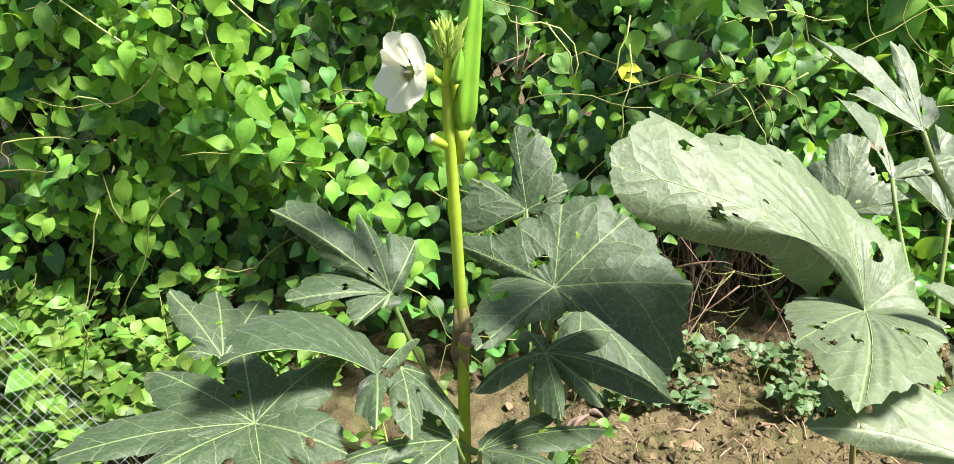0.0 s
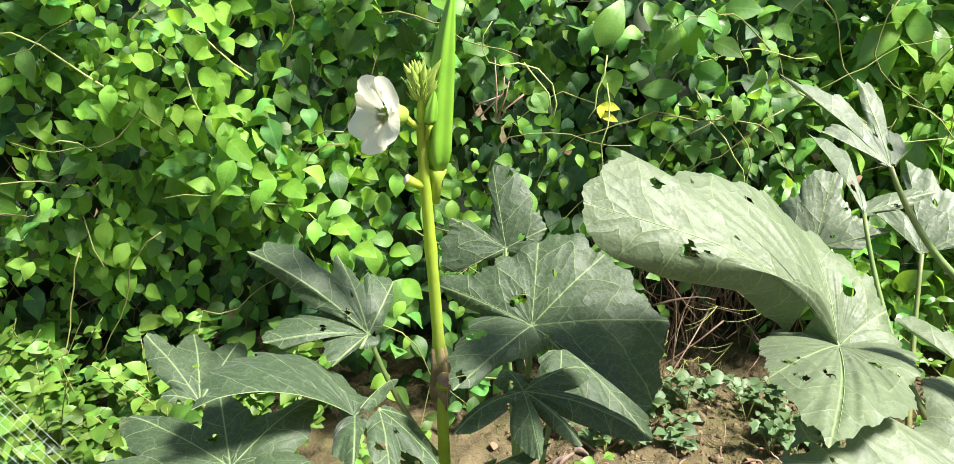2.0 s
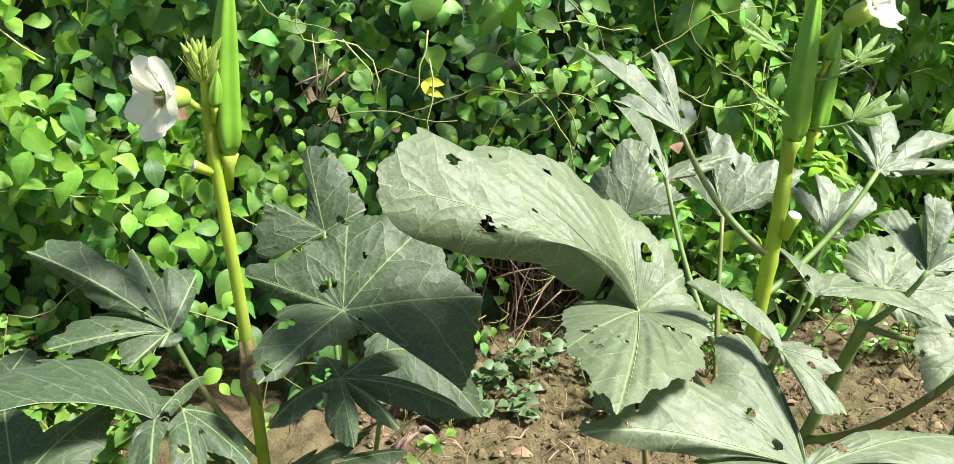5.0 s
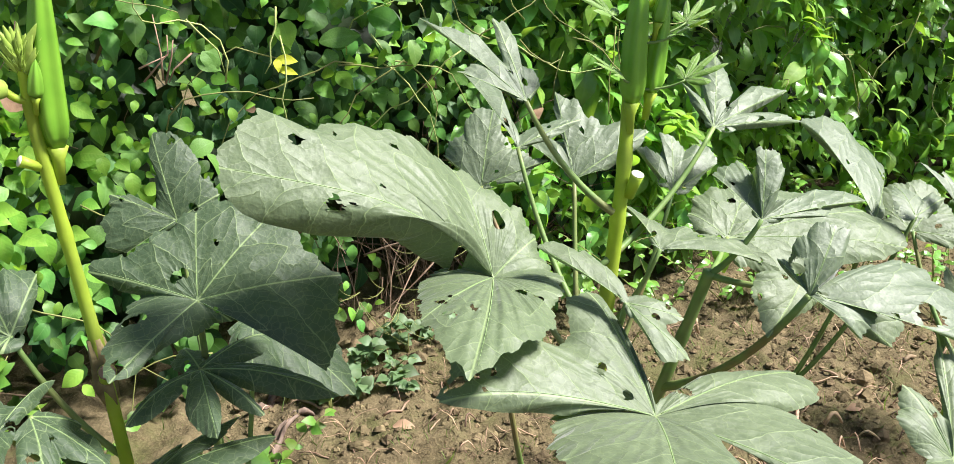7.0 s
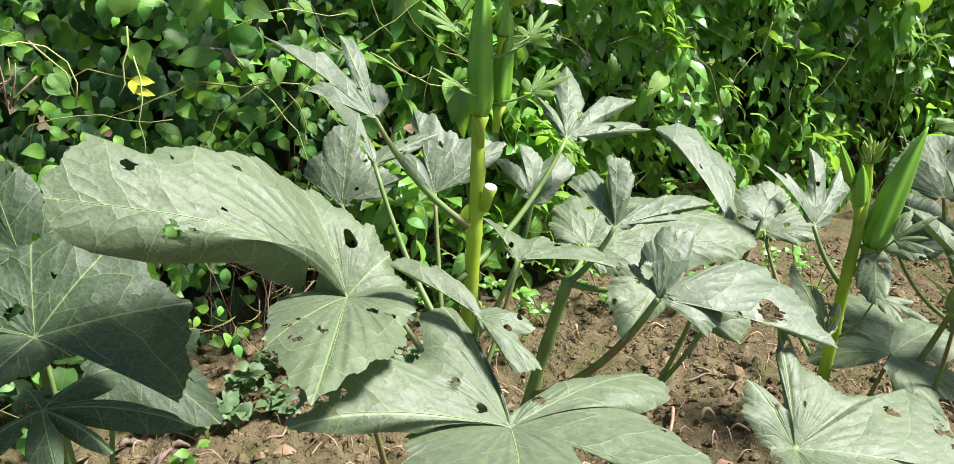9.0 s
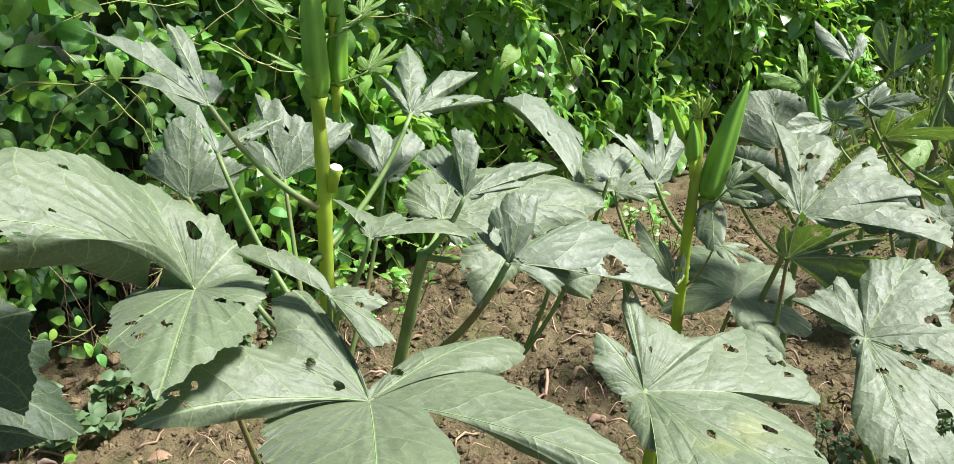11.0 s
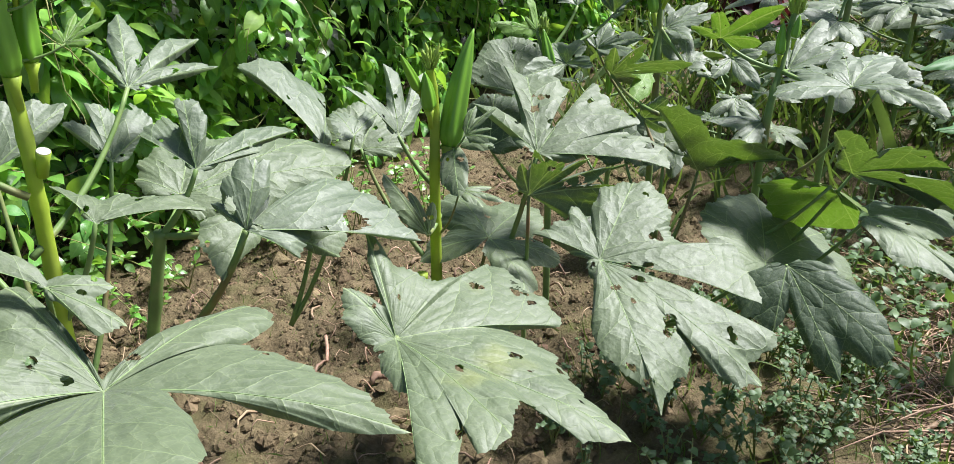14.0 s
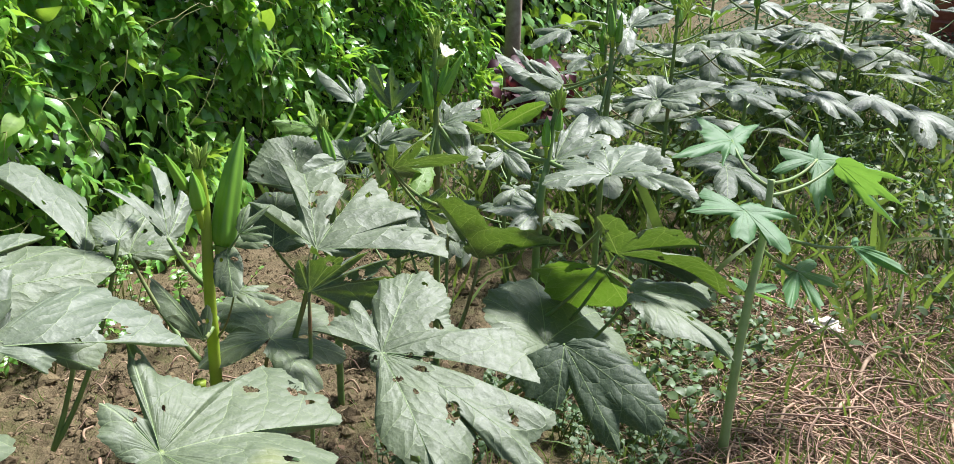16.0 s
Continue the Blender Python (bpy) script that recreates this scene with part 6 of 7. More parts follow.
# ---- papaya seedling ----
papaya = thing("papaya_seedling", (2.465, 0.51, -0.05), "young papaya with a bare green stem and deeply cut leaves", "papaya plant")
stem(papaya, [(2.465, 0.51, -0.08), (2.48, 0.512, 0.12), (2.51, 0.516, 0.27), (2.56, 0.52, 0.41), (2.61, 0.522, 0.52), (2.635, 0.53, 0.64)], 0.0128, 0.008, 9, "slender grey-green papaya stem", material=PAPAYA_STEM)
okra_leaf(papaya, (2.511, 0.548, 0.592), [(-57, -3, 0.044, 0.95, 0), (-50, 0, 0.096, 0.95, 0), (-43, 3, 0.146, 0.95, 1), (-27, 10, 0.093, 0.95, 0), (-16, 14, 0.109, 0.95, 0), (1, 20, 0.108, 0.95, 1), (10, 22, 0.053, 0.95, 0), (16, 23, 0.02, 0.95, 0), (85, 18, 0.037, 0.95, 0), (125, 3, 0.063, 0.95, 0), (141, -5, 0.126, 0.95, 1), (164, -14, 0.06, 0.95, 0), (-177, -20, 0.101, 0.95, 0), (-155, -24, 0.15, 0.95, 1), (-142, -25, 0.101, 0.95, 0), (-143, -25, 0.051, 0.95, 0), (-115, -23, 0.103, 0.95, 1), (-96, -19, 0.106, 0.95, 1), (-81, -14, 0.076, 0.95, 0), (-81, -14, 0.041, 0.95, 0)], (2.620, 0.525, 0.560), material=PAPAYA_LEAF, sinus=0.33, arch=0.03, rounding=0.9, pleat=0.02, teeth=0.006, tooth=0.050, nibble=0, fine=1)
okra_leaf(papaya, (2.933, 0.719, 0.643), [(-85, -10, 0.071, 0.95, 0), (-76, -7, 0.154, 0.95, 0), (-67, -4, 0.232, 0.95, 1), (-59, -1, 0.153, 0.95, 0), (-53, 1, 0.075, 0.95, 0), (-11, 14, 0.084, 0.95, 0), (18, 19, 0.139, 0.95, 1), (29, 20, 0.077, 0.95, 0), (50, 19, 0.036, 0.95, 0), (83, 13, 0.098, 0.95, 0), (102, 8, 0.152, 0.95, 1), (114, 4, 0.072, 0.95, 0), (173, -15, 0.027, 0.95, 0), (-130, -19, 0.093, 0.95, 1), (-105, -15, 0.068, 0.95, 0), (-100, -14, 0.148, 0.95, 1), (-92, -12, 0.082, 0.95, 0)], (2.635, 0.530, 0.620), material=PAPAYA_LEAF, sinus=0.33, arch=0.03, rounding=0.9, pleat=0.02, teeth=0.006, tooth=0.050, nibble=0, fine=1)
okra_leaf(papaya, (2.929, 0.489, 0.629), [(-54, -8, 0.045, 0.95, 0), (-61, -12, 0.115, 0.95, 0), (-53, -7, 0.143, 0.95, 1), (-41, 1, 0.082, 0.95, 0), (-20, 14, 0.111, 0.95, 1), (-8, 21, 0.054, 0.95, 0), (7, 27, 0.026, 0.95, 0), (61, 33, 0.079, 0.95, 0), (75, 31, 0.096, 0.95, 1), (106, 20, 0.039, 0.95, 0), (140, -1, 0.081, 0.95, 0), (146, -5, 0.161, 0.95, 1), (154, -10, 0.092, 0.95, 0), (171, -20, 0.046, 0.95, 0), (-141, -34, 0.079, 0.95, 0), (-131, -34, 0.137, 0.95, 1), (-119, -33, 0.115, 0.95, 0), (-109, -32, 0.187, 0.95, 1), (-96, -29, 0.111, 0.95, 0), (-93, -28, 0.056, 0.95, 0)], (2.635, 0.530, 0.630), material=PAPAYA_LEAF, sinus=0.33, arch=0.03, rounding=0.9, pleat=0.02, teeth=0.006, tooth=0.050, nibble=0, fine=1)
okra_leaf(papaya, (2.888, 0.434, 0.638), [(-126, 42, 0.036, 0.95, 0), (177, 5, 0.079, 0.95, 0), (162, -10, 0.191, 0.95, 1), (159, -13, 0.126, 0.95, 0), (148, -22, 0.119, 0.95, 0), (139, -29, 0.251, 0.95, 1), (134, -32, 0.169, 0.95, 0), (124, -37, 0.159, 0.95, 0), (124, -37, 0.345, 0.95, 1), (116, -40, 0.194, 0.95, 0), (112, -41, 0.097, 0.95, 0)], (2.630, 0.530, 0.600), material=PAPAYA_LEAF, sinus=0.33, arch=0.03, rounding=0.9, pleat=0.02, teeth=0.006, tooth=0.050, nibble=0, fine=1)
okra_leaf(papaya, (2.561, 0.534, 0.372), [(-163, 4, 0.106), (-3, 24, 0.026), (55, -1, 0.115), (113, -3, 0.129)], (2.555, 0.520, 0.400), material=PAPAYA_LEAF, sinus=0.33, arch=0.03, rounding=0.9, pleat=0.02, teeth=0.012, tooth=0.050, nibble=0, fine=1)
okra_leaf(papaya, (2.747, 0.458, 0.382), [(-129, -16, 0.15), (-100, -7, 0.172), (32, -3, 0.076), (100, 0, 0.114), (175, -11, 0.1)], (2.590, 0.520, 0.480), material=PAPAYA_LEAF, sinus=0.33, arch=0.03, rounding=0.9, pleat=0.02, teeth=0.012, tooth=0.050, nibble=0, fine=1)
okra_leaf(papaya, (2.933, 0.367, 0.410), [(-146, -3, 0.171), (-119, -1, 0.175), (80, -6, 0.103)], (2.610, 0.522, 0.520), material=PAPAYA_LEAF, sinus=0.33, arch=0.03, rounding=0.9, pleat=0.02, teeth=0.012, tooth=0.050, nibble=0, fine=1)

# ---- weeds, litter and straw ----
def weed(at, height, leaves, size, seed, material, shape="ovate", label="low green weed with small leaves"):
    r = np.random.default_rng(seed)
    z0 = ground_height(*at)
    ob = thing("weed", (at[0], at[1], z0), label, "weed", "weeds round the bed")
    rr = random.Random(seed)
    for k in range(3):
        e = Vector((at[0] + rr.gauss(0, height * 0.35), at[1] + rr.gauss(0, height * 0.3), z0 + height * rr.uniform(0.6, 1.0)))
        pts = curve((at[0], at[1], z0 - 0.005), e, 0.02, 6)
        part("stalk", Build().tube(pts, list(np.linspace(0.0022, 0.0009, 7)), 5), VINE_STEM, ob)
        n = leaves // 3
        w = r.uniform(0.2, 1.0, n)
        P = np.array([pts[min(6, int(q * 6))].lerp(pts[min(6, int(q * 6) + 1)], q * 6 % 1.0) for q in w])
        ang = r.uniform(0, 6.28, n)
        T = np.stack([np.cos(ang), np.sin(ang), r.normal(0.05, 0.3, n)], 1)
        Nn = np.stack([r.normal(0, 0.35, n), r.normal(-0.45, 0.35, n), np.ones(n)], 1)
        me = scatter_mesh("leaves", shape, P - np.array((at[0], at[1], z0)), T, Nn, size * np.exp(r.normal(0, 0.25, n)), material)
        o = new("foliage", me)
        o.parent = ob
    return ob


rw = random.Random(77)
for i in range(62):
    weed((rw.uniform(-1.45, -0.25), rw.uniform(1.70, 1.98)), rw.uniform(0.15, 0.42), 45, rw.uniform(0.03, 0.05), 200 + i, WEED_LEAF, "ovate", "bright green herb growing along the fence")
for i in range(34):
    weed((rw.uniform(-1.7, -0.55), rw.uniform(1.56, 1.74)), rw.uniform(0.10, 0.30), 45, rw.uniform(0.035, 0.055), 260 + i, WEED_LEAF if i % 3 else CREEPER_LEAF, "lance" if i % 2 else "ovate", "bright green herb growing along the fence")
for i in range(30):
    weed((rw.uniform(0.35, 1.05), rw.uniform(1.95, 2.22)), rw.uniform(0.05, 0.13), 24, rw.uniform(0.018, 0.030), 300 + i, CREEPER_LEAF, "heart", "creeping weed with small heart-shaped leaves")
for i in range(16):
    weed((rw.uniform(-0.05, 0.35), rw.uniform(1.25, 1.75)), rw.uniform(0.08, 0.25), 24, rw.uniform(0.025, 0.04), 400 + i, WEED_LEAF)
for i in range(34):
    weed((rw.uniform(1.55, 2.25), rw.uniform(0.38, 0.85)), rw.uniform(0.06, 0.17), 42, rw.uniform(0.012, 0.021), 500 + i, CREEPER_LEAF, "ovate", "straggling grey-green weed under the okra leaves")
for i in range(52):
    weed((rw.uniform(1.62, 2.45), rw.uniform(0.62, 1.12)), rw.uniform(0.05, 0.14), 42, rw.uniform(0.011, 0.019), 550 + i, CREEPER_LEAF, "ovate", "straggling grey-green weed under the okra leaves")
for i in range(26):
    weed((rw.uniform(1.1, 2.3), rw.uniform(2.0, 2.55)), rw.uniform(0.12, 0.4), 45, rw.uniform(0.016, 0.03), 600 + i, SHRUB_LEAF, "lance", "dark green weed with fine narrow leaves")
for i in range(56):
    weed((rw.uniform(2.7, 7.5), rw.uniform(-0.3, 2.5)) if i % 3 else (rw.uniform(3.6, 7.0), rw.uniform(-0.2, 1.2)), rw.uniform(0.12, 0.38), 48, rw.uniform(0.03, 0.05), 700 + i, GRASS if i % 2 else CREEPER_LEAF, "lance" if i % 2 else "ovate", "rough green weed beside the path")


def grass(count, x0, x1, y0, y1, size, seed, name, label):
    r = np.random.default_rng(seed)
    x, y = r.uniform(x0, x1, count), r.uniform(y0, y1, count)
    x, y = x + 0.25 * np.sin(y * 2.7) + r.normal(0, 0.22, count) * min(1.0, (x1 - x0) / 3), y + r.normal(0, 0.25, count) * min(1.0, (x1 - x0) / 3)
    P = np.array([(a, b, ground_height(a, b) - 0.004) for a, b in zip(x, y)])
    T = np.stack([r.normal(0, 0.5, count), r.normal(0, 0.5, count), np.ones(count) * 0.9], 1)
    Nn = np.stack([r.normal(0, 1, count), r.normal(0, 1, count), np.full(count, 0.2)], 1)
    tagged(new(name, scatter_mesh(name, "blade", P, T, Nn, size * np.exp(r.normal(0, 0.4, count)), GRASS)), label, "grass", kind="stuff")


grass(6500, 1.6, 4.0, -0.6, 0.95, 0.055, 41, "grass", "thin green grass among straw")
grass(15000, 3.2, 9.0, -2.0, 3.0, 0.15, 42, "grass", "rough grass beside the path")
grass(3400, 0.3, 2.4, 0.9, 2.2, 0.022, 43, "grass", "sparse grass seedlings on the soil")


def straws(count, x0, x1, y0, y1, seed, name, label, long=0.22):
    r = random.Random(seed)
    b = Build()
    for i in range(count):
        x, y = r.uniform(x0, x1), r.uniform(y0, y1)
        a = r.uniform(0, 3.2)
        l = r.uniform(0.3, 1.0) * long
        lift = r.uniform(0.0, 0.03)
        pts = []
        bend = r.gauss(0, 0.9)
        px, py = x, y
        for k in range(6):
            pts.append(Vector((px, py, ground_height(px, py) + 0.003 + lift * math.sin(math.pi * k / 5) + lift * 0.5)))
            a += bend / 5 + r.gauss(0, 0.12)
            px, py = px + math.cos(a) * l / 5, py + math.sin(a) * l / 5
        w = 0.0013 * math.exp(r.gauss(0, 0.6))
        b.tube(pts, [w, w, w, w, w * 0.8, w * 0.6], 5)
    single(name, b, STRAW, label, "straw", "stuff")


straws(2600, 2.25, 4.0, -0.55, 0.66, 51, "straw", "dry fallen stalks lying on the ground", 0.42)
straws(560, 0.3, 2.6, 0.9, 2.1, 52, "straw", "scattered dry bits of straw", 0.10)

# clods of soil
b = Build()
rc = random.Random(61)
for i in range(13000):
    x, y = rc.uniform(0.2, 3.0), rc.uniform(0.9, 2.4)
    s = (0.0034 if i % 7 else 0.0085) * math.exp(rc.gauss(0.0, 0.55))
    c = Vector((x, y, ground_height(x, y) + s * 0.05))
    rows, sides = 4, 7
    vs = [c + Vector((0, 0, s))]
    for i2 in range(1, rows):
        th = math.pi * i2 / rows
        for k in range(sides):
            q = s * rc.uniform(0.7, 1.25)
            vs.append(c + Vector((q * 1.2 * math.sin(th) * math.cos(6.283 * k / sides), q * math.sin(th) * math.sin(6.283 * k / sides), q * 0.6 * math.cos(th))))
    vs.append(c - Vector((0, 0, s)))
    fs = [(0, 1 + k, 1 + (k + 1) % sides) for k in range(sides)]
    for i2 in range(rows - 2):
        for k in range(sides):
            a0, a1 = 1 + i2 * sides + k, 1 + i2 * sides + (k + 1) % sides
            fs.append((a0, a0 + sides, a1 + sides, a1))
    last = 1 + (rows - 2) * sides
    fs += [(len(vs) - 1, last + (k + 1) % sides, last + k) for k in range(sides)]
    b.add(vs, fs)
single("clod", b, CLOD, "loose lumps of dry soil", "soil", "stuff", smooth=False)

# dry leaves on the ground and caught in the hedge
rd = random.Random(71)
for i in range(30):
    if i < 16:
        x, y = rd.uniform(0.2, 2.2), rd.uniform(0.9, 2.1)
        if i < 5:
            x, y = rd.uniform(0.2, 0.7), rd.uniform(1.5, 1.95)
        p, face = (x, y, ground_height(x, y) + 0.008), (rd.gauss(0, 0.3), rd.gauss(0, 0.3), 1)
    else:
        x = rd.uniform(-1.2, 1.2)
        p, face = (x, float(hedge_front(x)) - 0.05, rd.uniform(0.15, 0.9)), (rd.gauss(0, 0.4), -1, 0.4)
    me = scatter_mesh("dry_leaf", "ovate", [(0, 0, 0)], [(rd.gauss(0, 1), rd.gauss(0, 1), rd.gauss(0, 0.2))], [face], [rd.uniform(0.03, 0.07)], DRY_LEAF)
    o = tagged(new("dry_leaf", me), "curled brown dead leaf", "dead leaf", "dead leaves")
    o.location = p

# long dead leaves, rolled up as they dried
def rolled_leaf(a, b, width, seed):
    """A dried leaf rolled into an open, crooked gutter from a to b on the ground."""
    r = random.Random(seed)
    a, b = Vector(a), Vector(b)
    side = (b - a).normalized().cross(Vector((0, 0, 1)))
    rows, cols = 12, 9
    vs = []
    for thick in (0.0, 0.0012):
        for i in range(rows):
            u = i / (rows - 1)
            c = a.lerp(b, u) + side * (0.014 * math.sin(u * 5 + seed)) + Vector((0, 0, 0.008 * math.sin(u * 7 + seed)))
            c.z += ground_height(c.x, c.y) + width * 0.28
            w = width * (0.25 + 0.75 * math.sin(math.pi * (0.08 + 0.84 * u))) * r.uniform(0.88, 1.1)
            for k in range(cols):
                q = radians(-150 + 250 * k / (cols - 1) + 40 * math.sin(u * 4 + seed))
                vs.append(c + side * ((w * 0.5 - thick) * math.cos(q) * 0.8) + Vector((0, 0, (w * 0.36 - thick) * math.sin(q) + r.gauss(0, 0.0006))))
    half = rows * cols
    fs = []
    for i in range(rows - 1):
        for k in range(cols - 1):
            p = i * cols + k
            fs += [(p, p + 1, p + cols + 1, p + cols), (half + p, half + p + cols, half + p + cols + 1, half + p + 1)]
    rim = [k for k in range(cols)] + [i * cols + cols - 1 for i in range(1, rows)] + [(rows - 1) * cols + k for k in range(cols - 2, -1, -1)] + [i * cols for i in range(rows - 2, 0, -1)]
    fs += [(p, half + p, half + q, q) for p, q in zip(rim, rim[1:] + rim[:1])]
    single("dry_leaf", Build().add(vs, fs), ROLLED_LEAF, "grey-brown dead leaf rolled up on the soil", "dead leaf", group="dead leaves")


rolled_leaf((0.275, 1.955, 0), (0.372, 2.050, 0), 0.034, 1)
rolled_leaf((0.322, 1.790, 0), (0.385, 1.900, 0), 0.030, 2)
rolled_leaf((0.385, 1.900, 0), (0.425, 1.945, 0), 0.026, 4)

# wire netting at the foot of the hedge
fence = thing("wire_fence", (-1.1, 1.72, 0.0), "slack galvanised wire netting half hidden by weeds", "fence")


def net(u, v):
    x = -1.90 + u
    return Vector((x, 1.47 + 0.10 * v + 0.02 * math.sin(x * 9 + v * 7), v))


wide, high, cell = 1.45, 0.45, 0.030
for sgn in (1, -1):
    for k in range(int((wide + high) / cell)):
        o = k * cell - high
        pts = []
        for q in range(25):
            v = high * q / 24
            u = o + v if sgn > 0 else o + high - v
            top = 0.46 - 1.25 * max(0, u - 1.14)
            if 0 <= u <= wide and v <= top:
                pts.append(net(u, v))
        if len(pts) > 1:
            part("wire", Build().tube(pts[::3] + [pts[-1]], 0.00042, 4), WIRE, fence)

def scrub(count, x0, x1, y0, y1, high, size, seed, material, shape, label):
    r = np.random.default_rng(seed)
    x, y = r.uniform(x0, x1, count), r.uniform(y0, y1, count)
    x, y = x + 0.4 * np.sin(y * 2.1) + r.normal(0, 0.12, count) * (x1 - x0) / 3, y + r.normal(0, 0.12, count) * (x1 - x0) / 3
    tall = high * (0.45 + 0.55 * np.abs(np.sin(x * 2.3 + y) * np.sin(y * 3.1 + 1.0)))
    P = np.stack([x, y, tall * r.random(count) ** 0.8 - 0.03], 1)
    a = r.uniform(0, 6.28, count)
    T = np.stack([np.cos(a), np.sin(a), r.normal(-0.1, 0.4, count)], 1)
    F = np.stack([r.normal(0, 0.45, count), r.normal(0, 0.45, count), np.ones(count)], 1)
    tagged(new("scrub", scatter_mesh("scrub", shape, P, T, F, size * np.exp(r.normal(0, 0.25, count)), material)), label, "undergrowth", kind="stuff")


scrub(6500, 4.2, 14.0, 0.5, 2.8, 0.36, 0.048, 91, SCRUB_LEAF, "ovate", "low grey-green undergrowth beyond the bed")
scrub(9000, 3.2, 9.0, -2.5, 1.2, 0.14, 0.032, 92, SCRUB_LEAF, "lance", "low green weeds beside the path")
scrub(1100, 1.9, 2.9, 0.55, 1.1, 0.13, 0.028, 93, CREEPER_LEAF, "ovate", "small weeds between the okra stems")


def fern(at, way, length, seed):
    """Fronds of paired narrow leaflets, arching from one foot."""
    r = np.random.default_rng(seed)
    ob = thing("fern", at, "feathery dark green fern at the hedge foot", "fern", "ferns at the hedge foot")
    for k in range(3):
        tip = Vector(at) + Vector(way) * length * r.uniform(0.7, 1.1) + Vector(r.normal(0, length * 0.28, 3))
        pts = curve(at, tip, -0.12 * length, 14)
        frond = part("frond", Build().tube(pts, list(np.linspace(0.0012, 0.0004, 15)), 4), VINE_STEM, ob)
        P, T, S = [], [], []
        for q in range(2, 15):
            d = (pts[q] - pts[q - 1]).normalized()
            side = d.cross(Vector((0, -0.6, 0.8))).normalized()
            for g in (1, -1):
                for h in range(2):
                    P.append(pts[q - 1].lerp(pts[q], h * 0.5) - Vector(at))
                    T.append(side * g + d * 0.45)
                    S.append(length * 0.24 * math.sin(math.pi * (0.12 + 0.86 * q / 15)))
        me = scatter_mesh("leaflets", "lance", [tuple(p) for p in P], [tuple(p) for p in T], [(0.1, -0.6, 0.8)] * len(P), S, SHRUB_LEAF)
        o = new("leaflets", me)
        o.matrix_world = Matrix.Translation(at)
        o.parent = frond
        o.matrix_parent_inverse = frond.matrix_world.inverted()
    return ob


rf = random.Random(95)
for i in range(34):
    x = rf.uniform(0.55, 2.4)
    at = (x, float(hedge_front(x)) - rf.uniform(0.0, 0.16), rf.uniform(0.02, 0.32))
    fern(at, (rf.gauss(0, 0.5), -0.7, rf.uniform(-0.2, 0.6)), rf.uniform(0.10, 0.2), 900 + i)

# crumpled paper by the straw
b = Build()
bm = bmesh.new()
bmesh.ops.create_icosphere(bm, subdivisions=3, radius=0.045)
for v in bm.verts:
    q = 1 + 0.55 * noise.noise(v.co * 30) + 0.3 * noise.noise(v.co * 75)
    v.co = Vector((v.co.x * q * 1.05, v.co.y * q * 1.15, v.co.z * q * 0.62))
b.add([v.co.copy() for v in bm.verts], [[v.index for v in f.verts] for f in bm.faces])
bm.free()
paper = single("paper_scrap", b, PAPER, "crumpled off-white paper scrap on the ground", "litter", smooth=False)
paper.location = (3.36, 0.45, ground_height(3.36, 0.45) + 0.02)

# far things
post = thing("wooden_post", (4.97, 2.62, 0.0), "grey wooden fence post before the hedge", "post")
part("shaft", Build().tube([(4.97, 2.62, -0.1), (4.98, 2.62, 0.7), (4.97, 2.63, 1.9)], [0.048, 0.045, 0.044], 12, 0.04, 3), POST_WOOD, post)
red = tagged(new("red_shrub"), "dark red-leaved shrub at the foot of the post", "shrub")
rr = np.random.default_rng(81)
n = 260
P = np.stack([4.86 + rr.normal(0, 0.10, n), 2.44 + rr.normal(0, 0.10, n), rr.uniform(0.05, 0.42, n)], 1)
o = new("foliage", scatter_mesh("foliage", "ovate", P, np.stack([rr.normal(0, 1, n), rr.normal(-0.3, 0.6, n), rr.normal(-0.4, 0.5, n)], 1), np.stack([rr.normal(-0.4, 0.4, n), rr.normal(-0.6, 0.3, n), np.full(n, 0.7)], 1), np.full(n, 0.085), RED_LEAF))
o.parent = red
wall = thing("brick_wall", (10.9, -1.6, 0.0), "distant red brick garden wall", "wall")
for k in range(12):
    part("course", Build().tube([(10.9, -5.0, 0.05 + k * 0.11), (10.9, 1.05, 0.05 + k * 0.11)], [0.075, 0.075], 4), BRICK, wall, smooth=False)

# ---- the nearest leaves of the hedge, piece by piece ----
def leaf_pieces(name, shape, material, data, limit):
    """Single leaves that share one mesh."""
    me = scatter_mesh(name, shape, [(0, 0, 0)], [(1, 0, 0)], [(0, 0, 1)], [1.0], material, 9, 5)
    for p, x, z, size in list(zip(*data))[:limit]:
        x = Vector(x).normalized()
        y = Vector(z).cross(x).normalized()
        z = x.cross(y)
        m = Matrix((x, y, z)).transposed().to_4x4()
        ob = new(name, me)
        ob.matrix_world = Matrix.Translation(p) @ m @ Matrix.Scale(float(size), 4)
        ob.parent = hedge


leaf_pieces("hedge_leaf", "ovate", VINE_LEAF, vine_leaves(14, -0.9, 1.0, 0.5, 1.15, 0.060, 111, stand=0.17), 200)
leaf_pieces("hedge_leaf", "ovate", YOUNG_AND_SUNLIT_LEAF, vine_leaves(8, -0.9, 1.2, 0.35, 1.15, 0.044, 112, stand=0.2), 90)


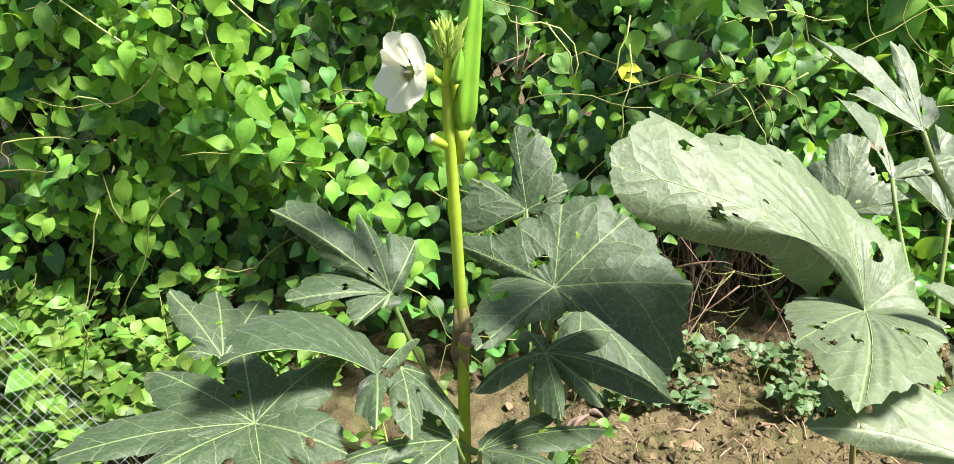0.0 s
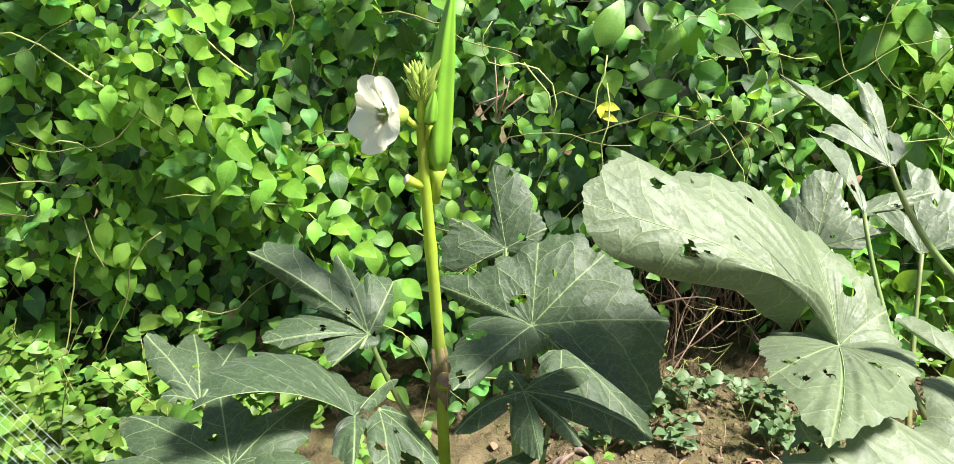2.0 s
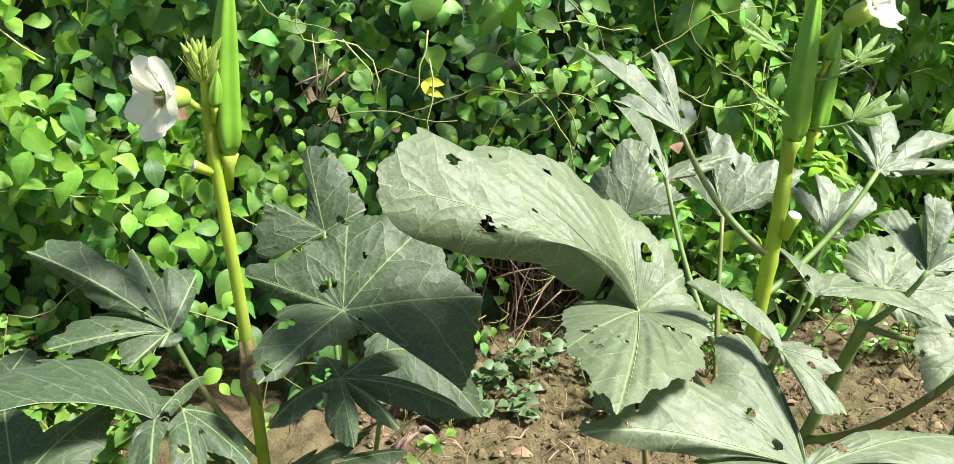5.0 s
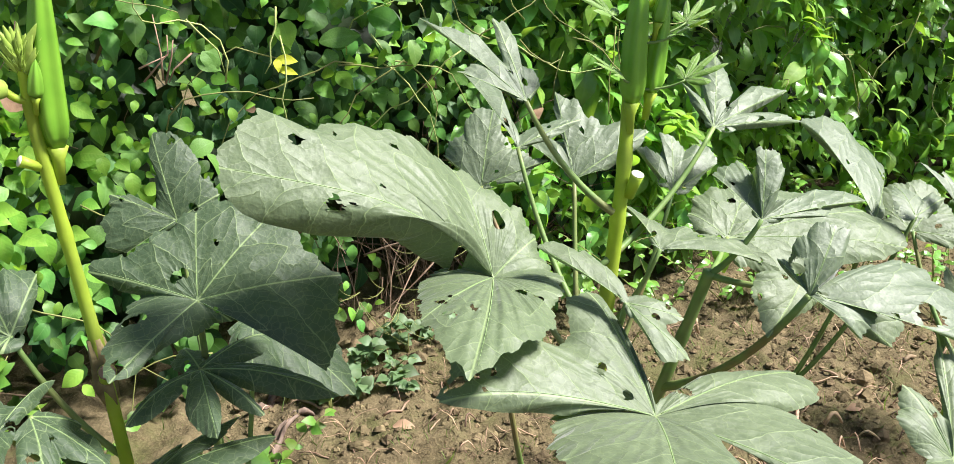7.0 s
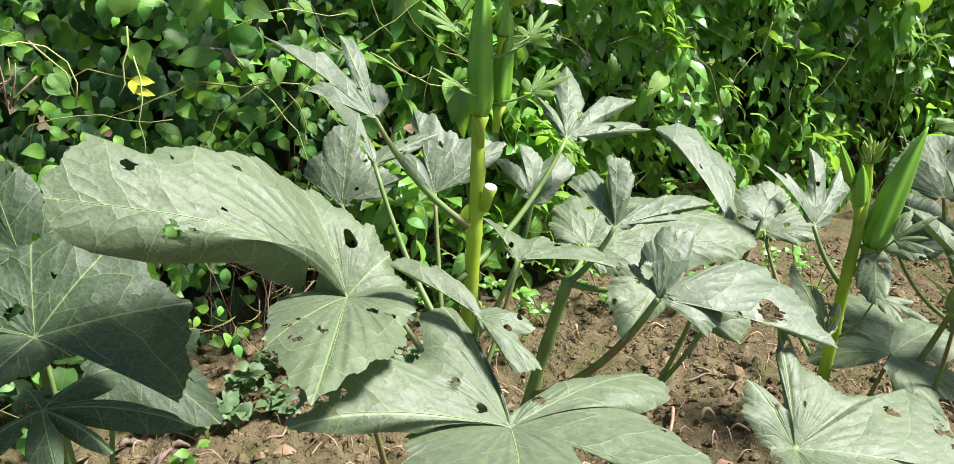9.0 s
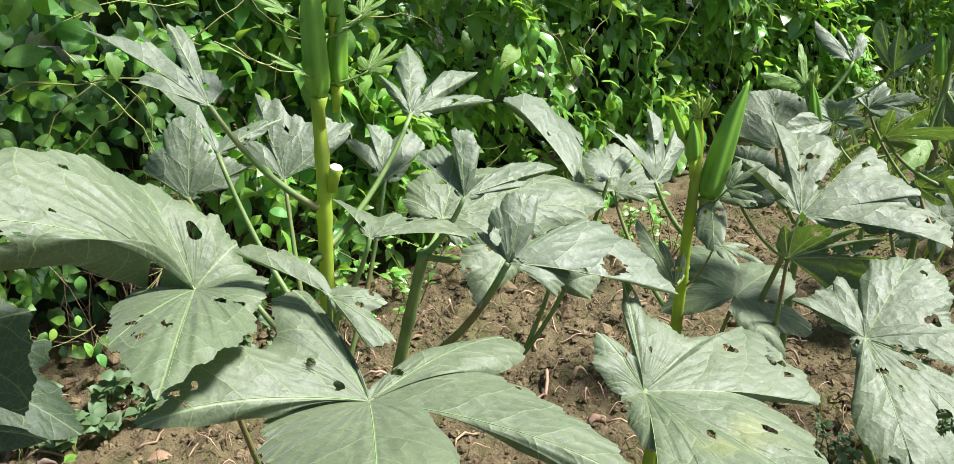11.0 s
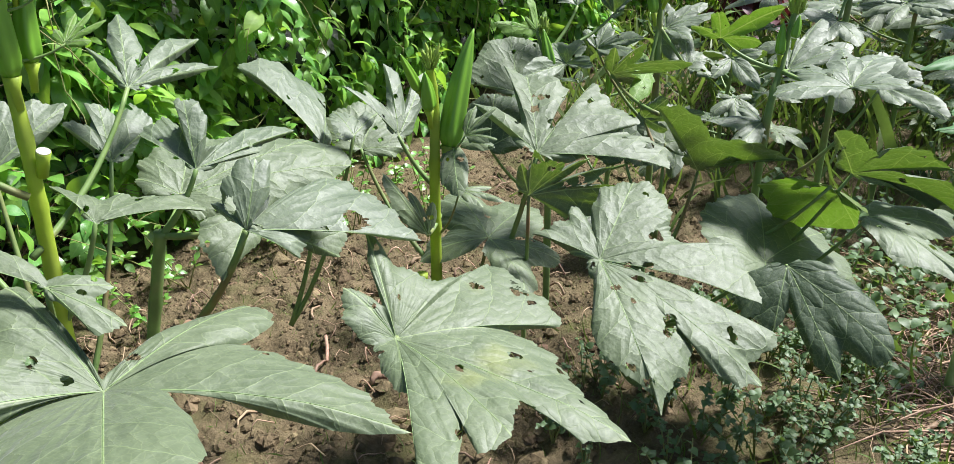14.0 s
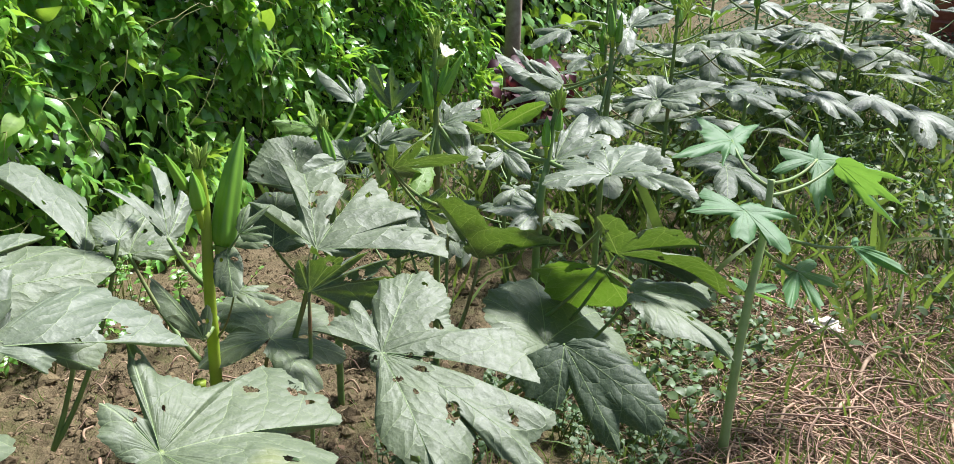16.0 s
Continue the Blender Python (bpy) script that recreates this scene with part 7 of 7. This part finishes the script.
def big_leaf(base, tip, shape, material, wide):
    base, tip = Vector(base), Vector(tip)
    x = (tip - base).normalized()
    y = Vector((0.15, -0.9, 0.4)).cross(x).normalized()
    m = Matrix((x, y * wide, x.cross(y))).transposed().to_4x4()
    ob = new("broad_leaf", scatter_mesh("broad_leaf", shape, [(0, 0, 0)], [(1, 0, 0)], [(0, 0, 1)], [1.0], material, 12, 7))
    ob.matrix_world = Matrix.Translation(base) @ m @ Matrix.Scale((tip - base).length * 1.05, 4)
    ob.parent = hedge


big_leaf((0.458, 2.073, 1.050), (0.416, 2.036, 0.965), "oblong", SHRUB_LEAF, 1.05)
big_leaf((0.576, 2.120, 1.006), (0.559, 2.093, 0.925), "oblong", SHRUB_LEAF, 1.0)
big_leaf((0.587, 2.125, 1.013), (0.632, 2.123, 0.931), "oblong", YOUNG_AND_SUNLIT_LEAF, 1.05)
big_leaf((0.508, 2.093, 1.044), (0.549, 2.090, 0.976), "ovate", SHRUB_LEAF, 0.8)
big_leaf((0.589, 2.126, 1.035), (0.535, 2.084, 1.011), "ovate", YOUNG_AND_SUNLIT_LEAF, 0.7)
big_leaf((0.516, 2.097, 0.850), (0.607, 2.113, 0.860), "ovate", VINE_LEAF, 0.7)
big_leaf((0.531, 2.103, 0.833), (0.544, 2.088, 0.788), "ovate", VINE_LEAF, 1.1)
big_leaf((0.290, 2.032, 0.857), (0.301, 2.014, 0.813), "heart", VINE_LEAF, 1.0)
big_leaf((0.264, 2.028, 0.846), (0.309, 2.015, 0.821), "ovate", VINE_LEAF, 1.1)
big_leaf((0.441, 2.067, 0.899), (0.454, 2.052, 0.849), "heart", YOUNG_AND_SUNLIT_LEAF, 1.0)
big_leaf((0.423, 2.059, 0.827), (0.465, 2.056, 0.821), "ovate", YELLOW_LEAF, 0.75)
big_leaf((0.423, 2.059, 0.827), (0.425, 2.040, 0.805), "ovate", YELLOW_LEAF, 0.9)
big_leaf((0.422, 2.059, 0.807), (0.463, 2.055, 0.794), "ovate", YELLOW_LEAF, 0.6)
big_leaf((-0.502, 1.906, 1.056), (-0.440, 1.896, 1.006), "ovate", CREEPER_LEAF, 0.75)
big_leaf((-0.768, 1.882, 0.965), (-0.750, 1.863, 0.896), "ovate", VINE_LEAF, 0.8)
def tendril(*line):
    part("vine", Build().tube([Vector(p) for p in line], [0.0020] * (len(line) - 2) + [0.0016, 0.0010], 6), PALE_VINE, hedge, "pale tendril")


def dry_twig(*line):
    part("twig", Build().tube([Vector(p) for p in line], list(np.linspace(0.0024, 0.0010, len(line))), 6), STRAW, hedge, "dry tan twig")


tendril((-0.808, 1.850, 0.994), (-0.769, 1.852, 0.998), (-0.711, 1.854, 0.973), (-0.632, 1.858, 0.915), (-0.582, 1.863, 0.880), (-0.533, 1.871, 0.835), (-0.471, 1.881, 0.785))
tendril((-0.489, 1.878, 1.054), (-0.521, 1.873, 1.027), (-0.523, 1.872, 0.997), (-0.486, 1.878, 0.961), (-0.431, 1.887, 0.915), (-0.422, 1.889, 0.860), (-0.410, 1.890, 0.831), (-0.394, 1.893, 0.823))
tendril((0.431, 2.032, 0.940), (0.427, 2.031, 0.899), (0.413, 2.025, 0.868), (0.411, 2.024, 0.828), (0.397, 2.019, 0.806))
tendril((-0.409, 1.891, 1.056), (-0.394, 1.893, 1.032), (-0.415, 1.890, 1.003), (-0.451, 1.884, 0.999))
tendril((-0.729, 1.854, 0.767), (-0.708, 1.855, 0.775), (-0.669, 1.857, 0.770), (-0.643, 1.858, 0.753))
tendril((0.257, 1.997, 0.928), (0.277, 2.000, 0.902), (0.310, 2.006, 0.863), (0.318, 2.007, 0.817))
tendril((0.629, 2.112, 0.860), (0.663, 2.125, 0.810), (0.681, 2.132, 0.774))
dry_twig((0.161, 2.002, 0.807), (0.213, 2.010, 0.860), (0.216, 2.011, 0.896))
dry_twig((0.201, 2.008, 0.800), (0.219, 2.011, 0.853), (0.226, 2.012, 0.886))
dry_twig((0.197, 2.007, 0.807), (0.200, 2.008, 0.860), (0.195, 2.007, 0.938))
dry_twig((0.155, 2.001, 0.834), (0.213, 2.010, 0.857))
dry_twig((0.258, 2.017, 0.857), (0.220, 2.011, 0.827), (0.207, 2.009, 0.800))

# ---- old wire netting inside the hedge ----
old = thing("chain_link_fence", (-1.2, 2.15, 0.0), "old dull chain-link netting showing in a gap of the hedge", "fence")
for sgn in (1, -1):
    for k in range(22):
        x0 = -1.75 + k * 0.06
        pts = [Vector((x0 + sgn * 0.030 * (q + (0.2 if q % 2 else -0.2)), 2.10 + 0.006 * (1 if q % 2 else -1), 0.15 + q * 0.055)) for q in range(15)]
        part("wire", Build().tube(pts, 0.0011, 5), TWIG, old)
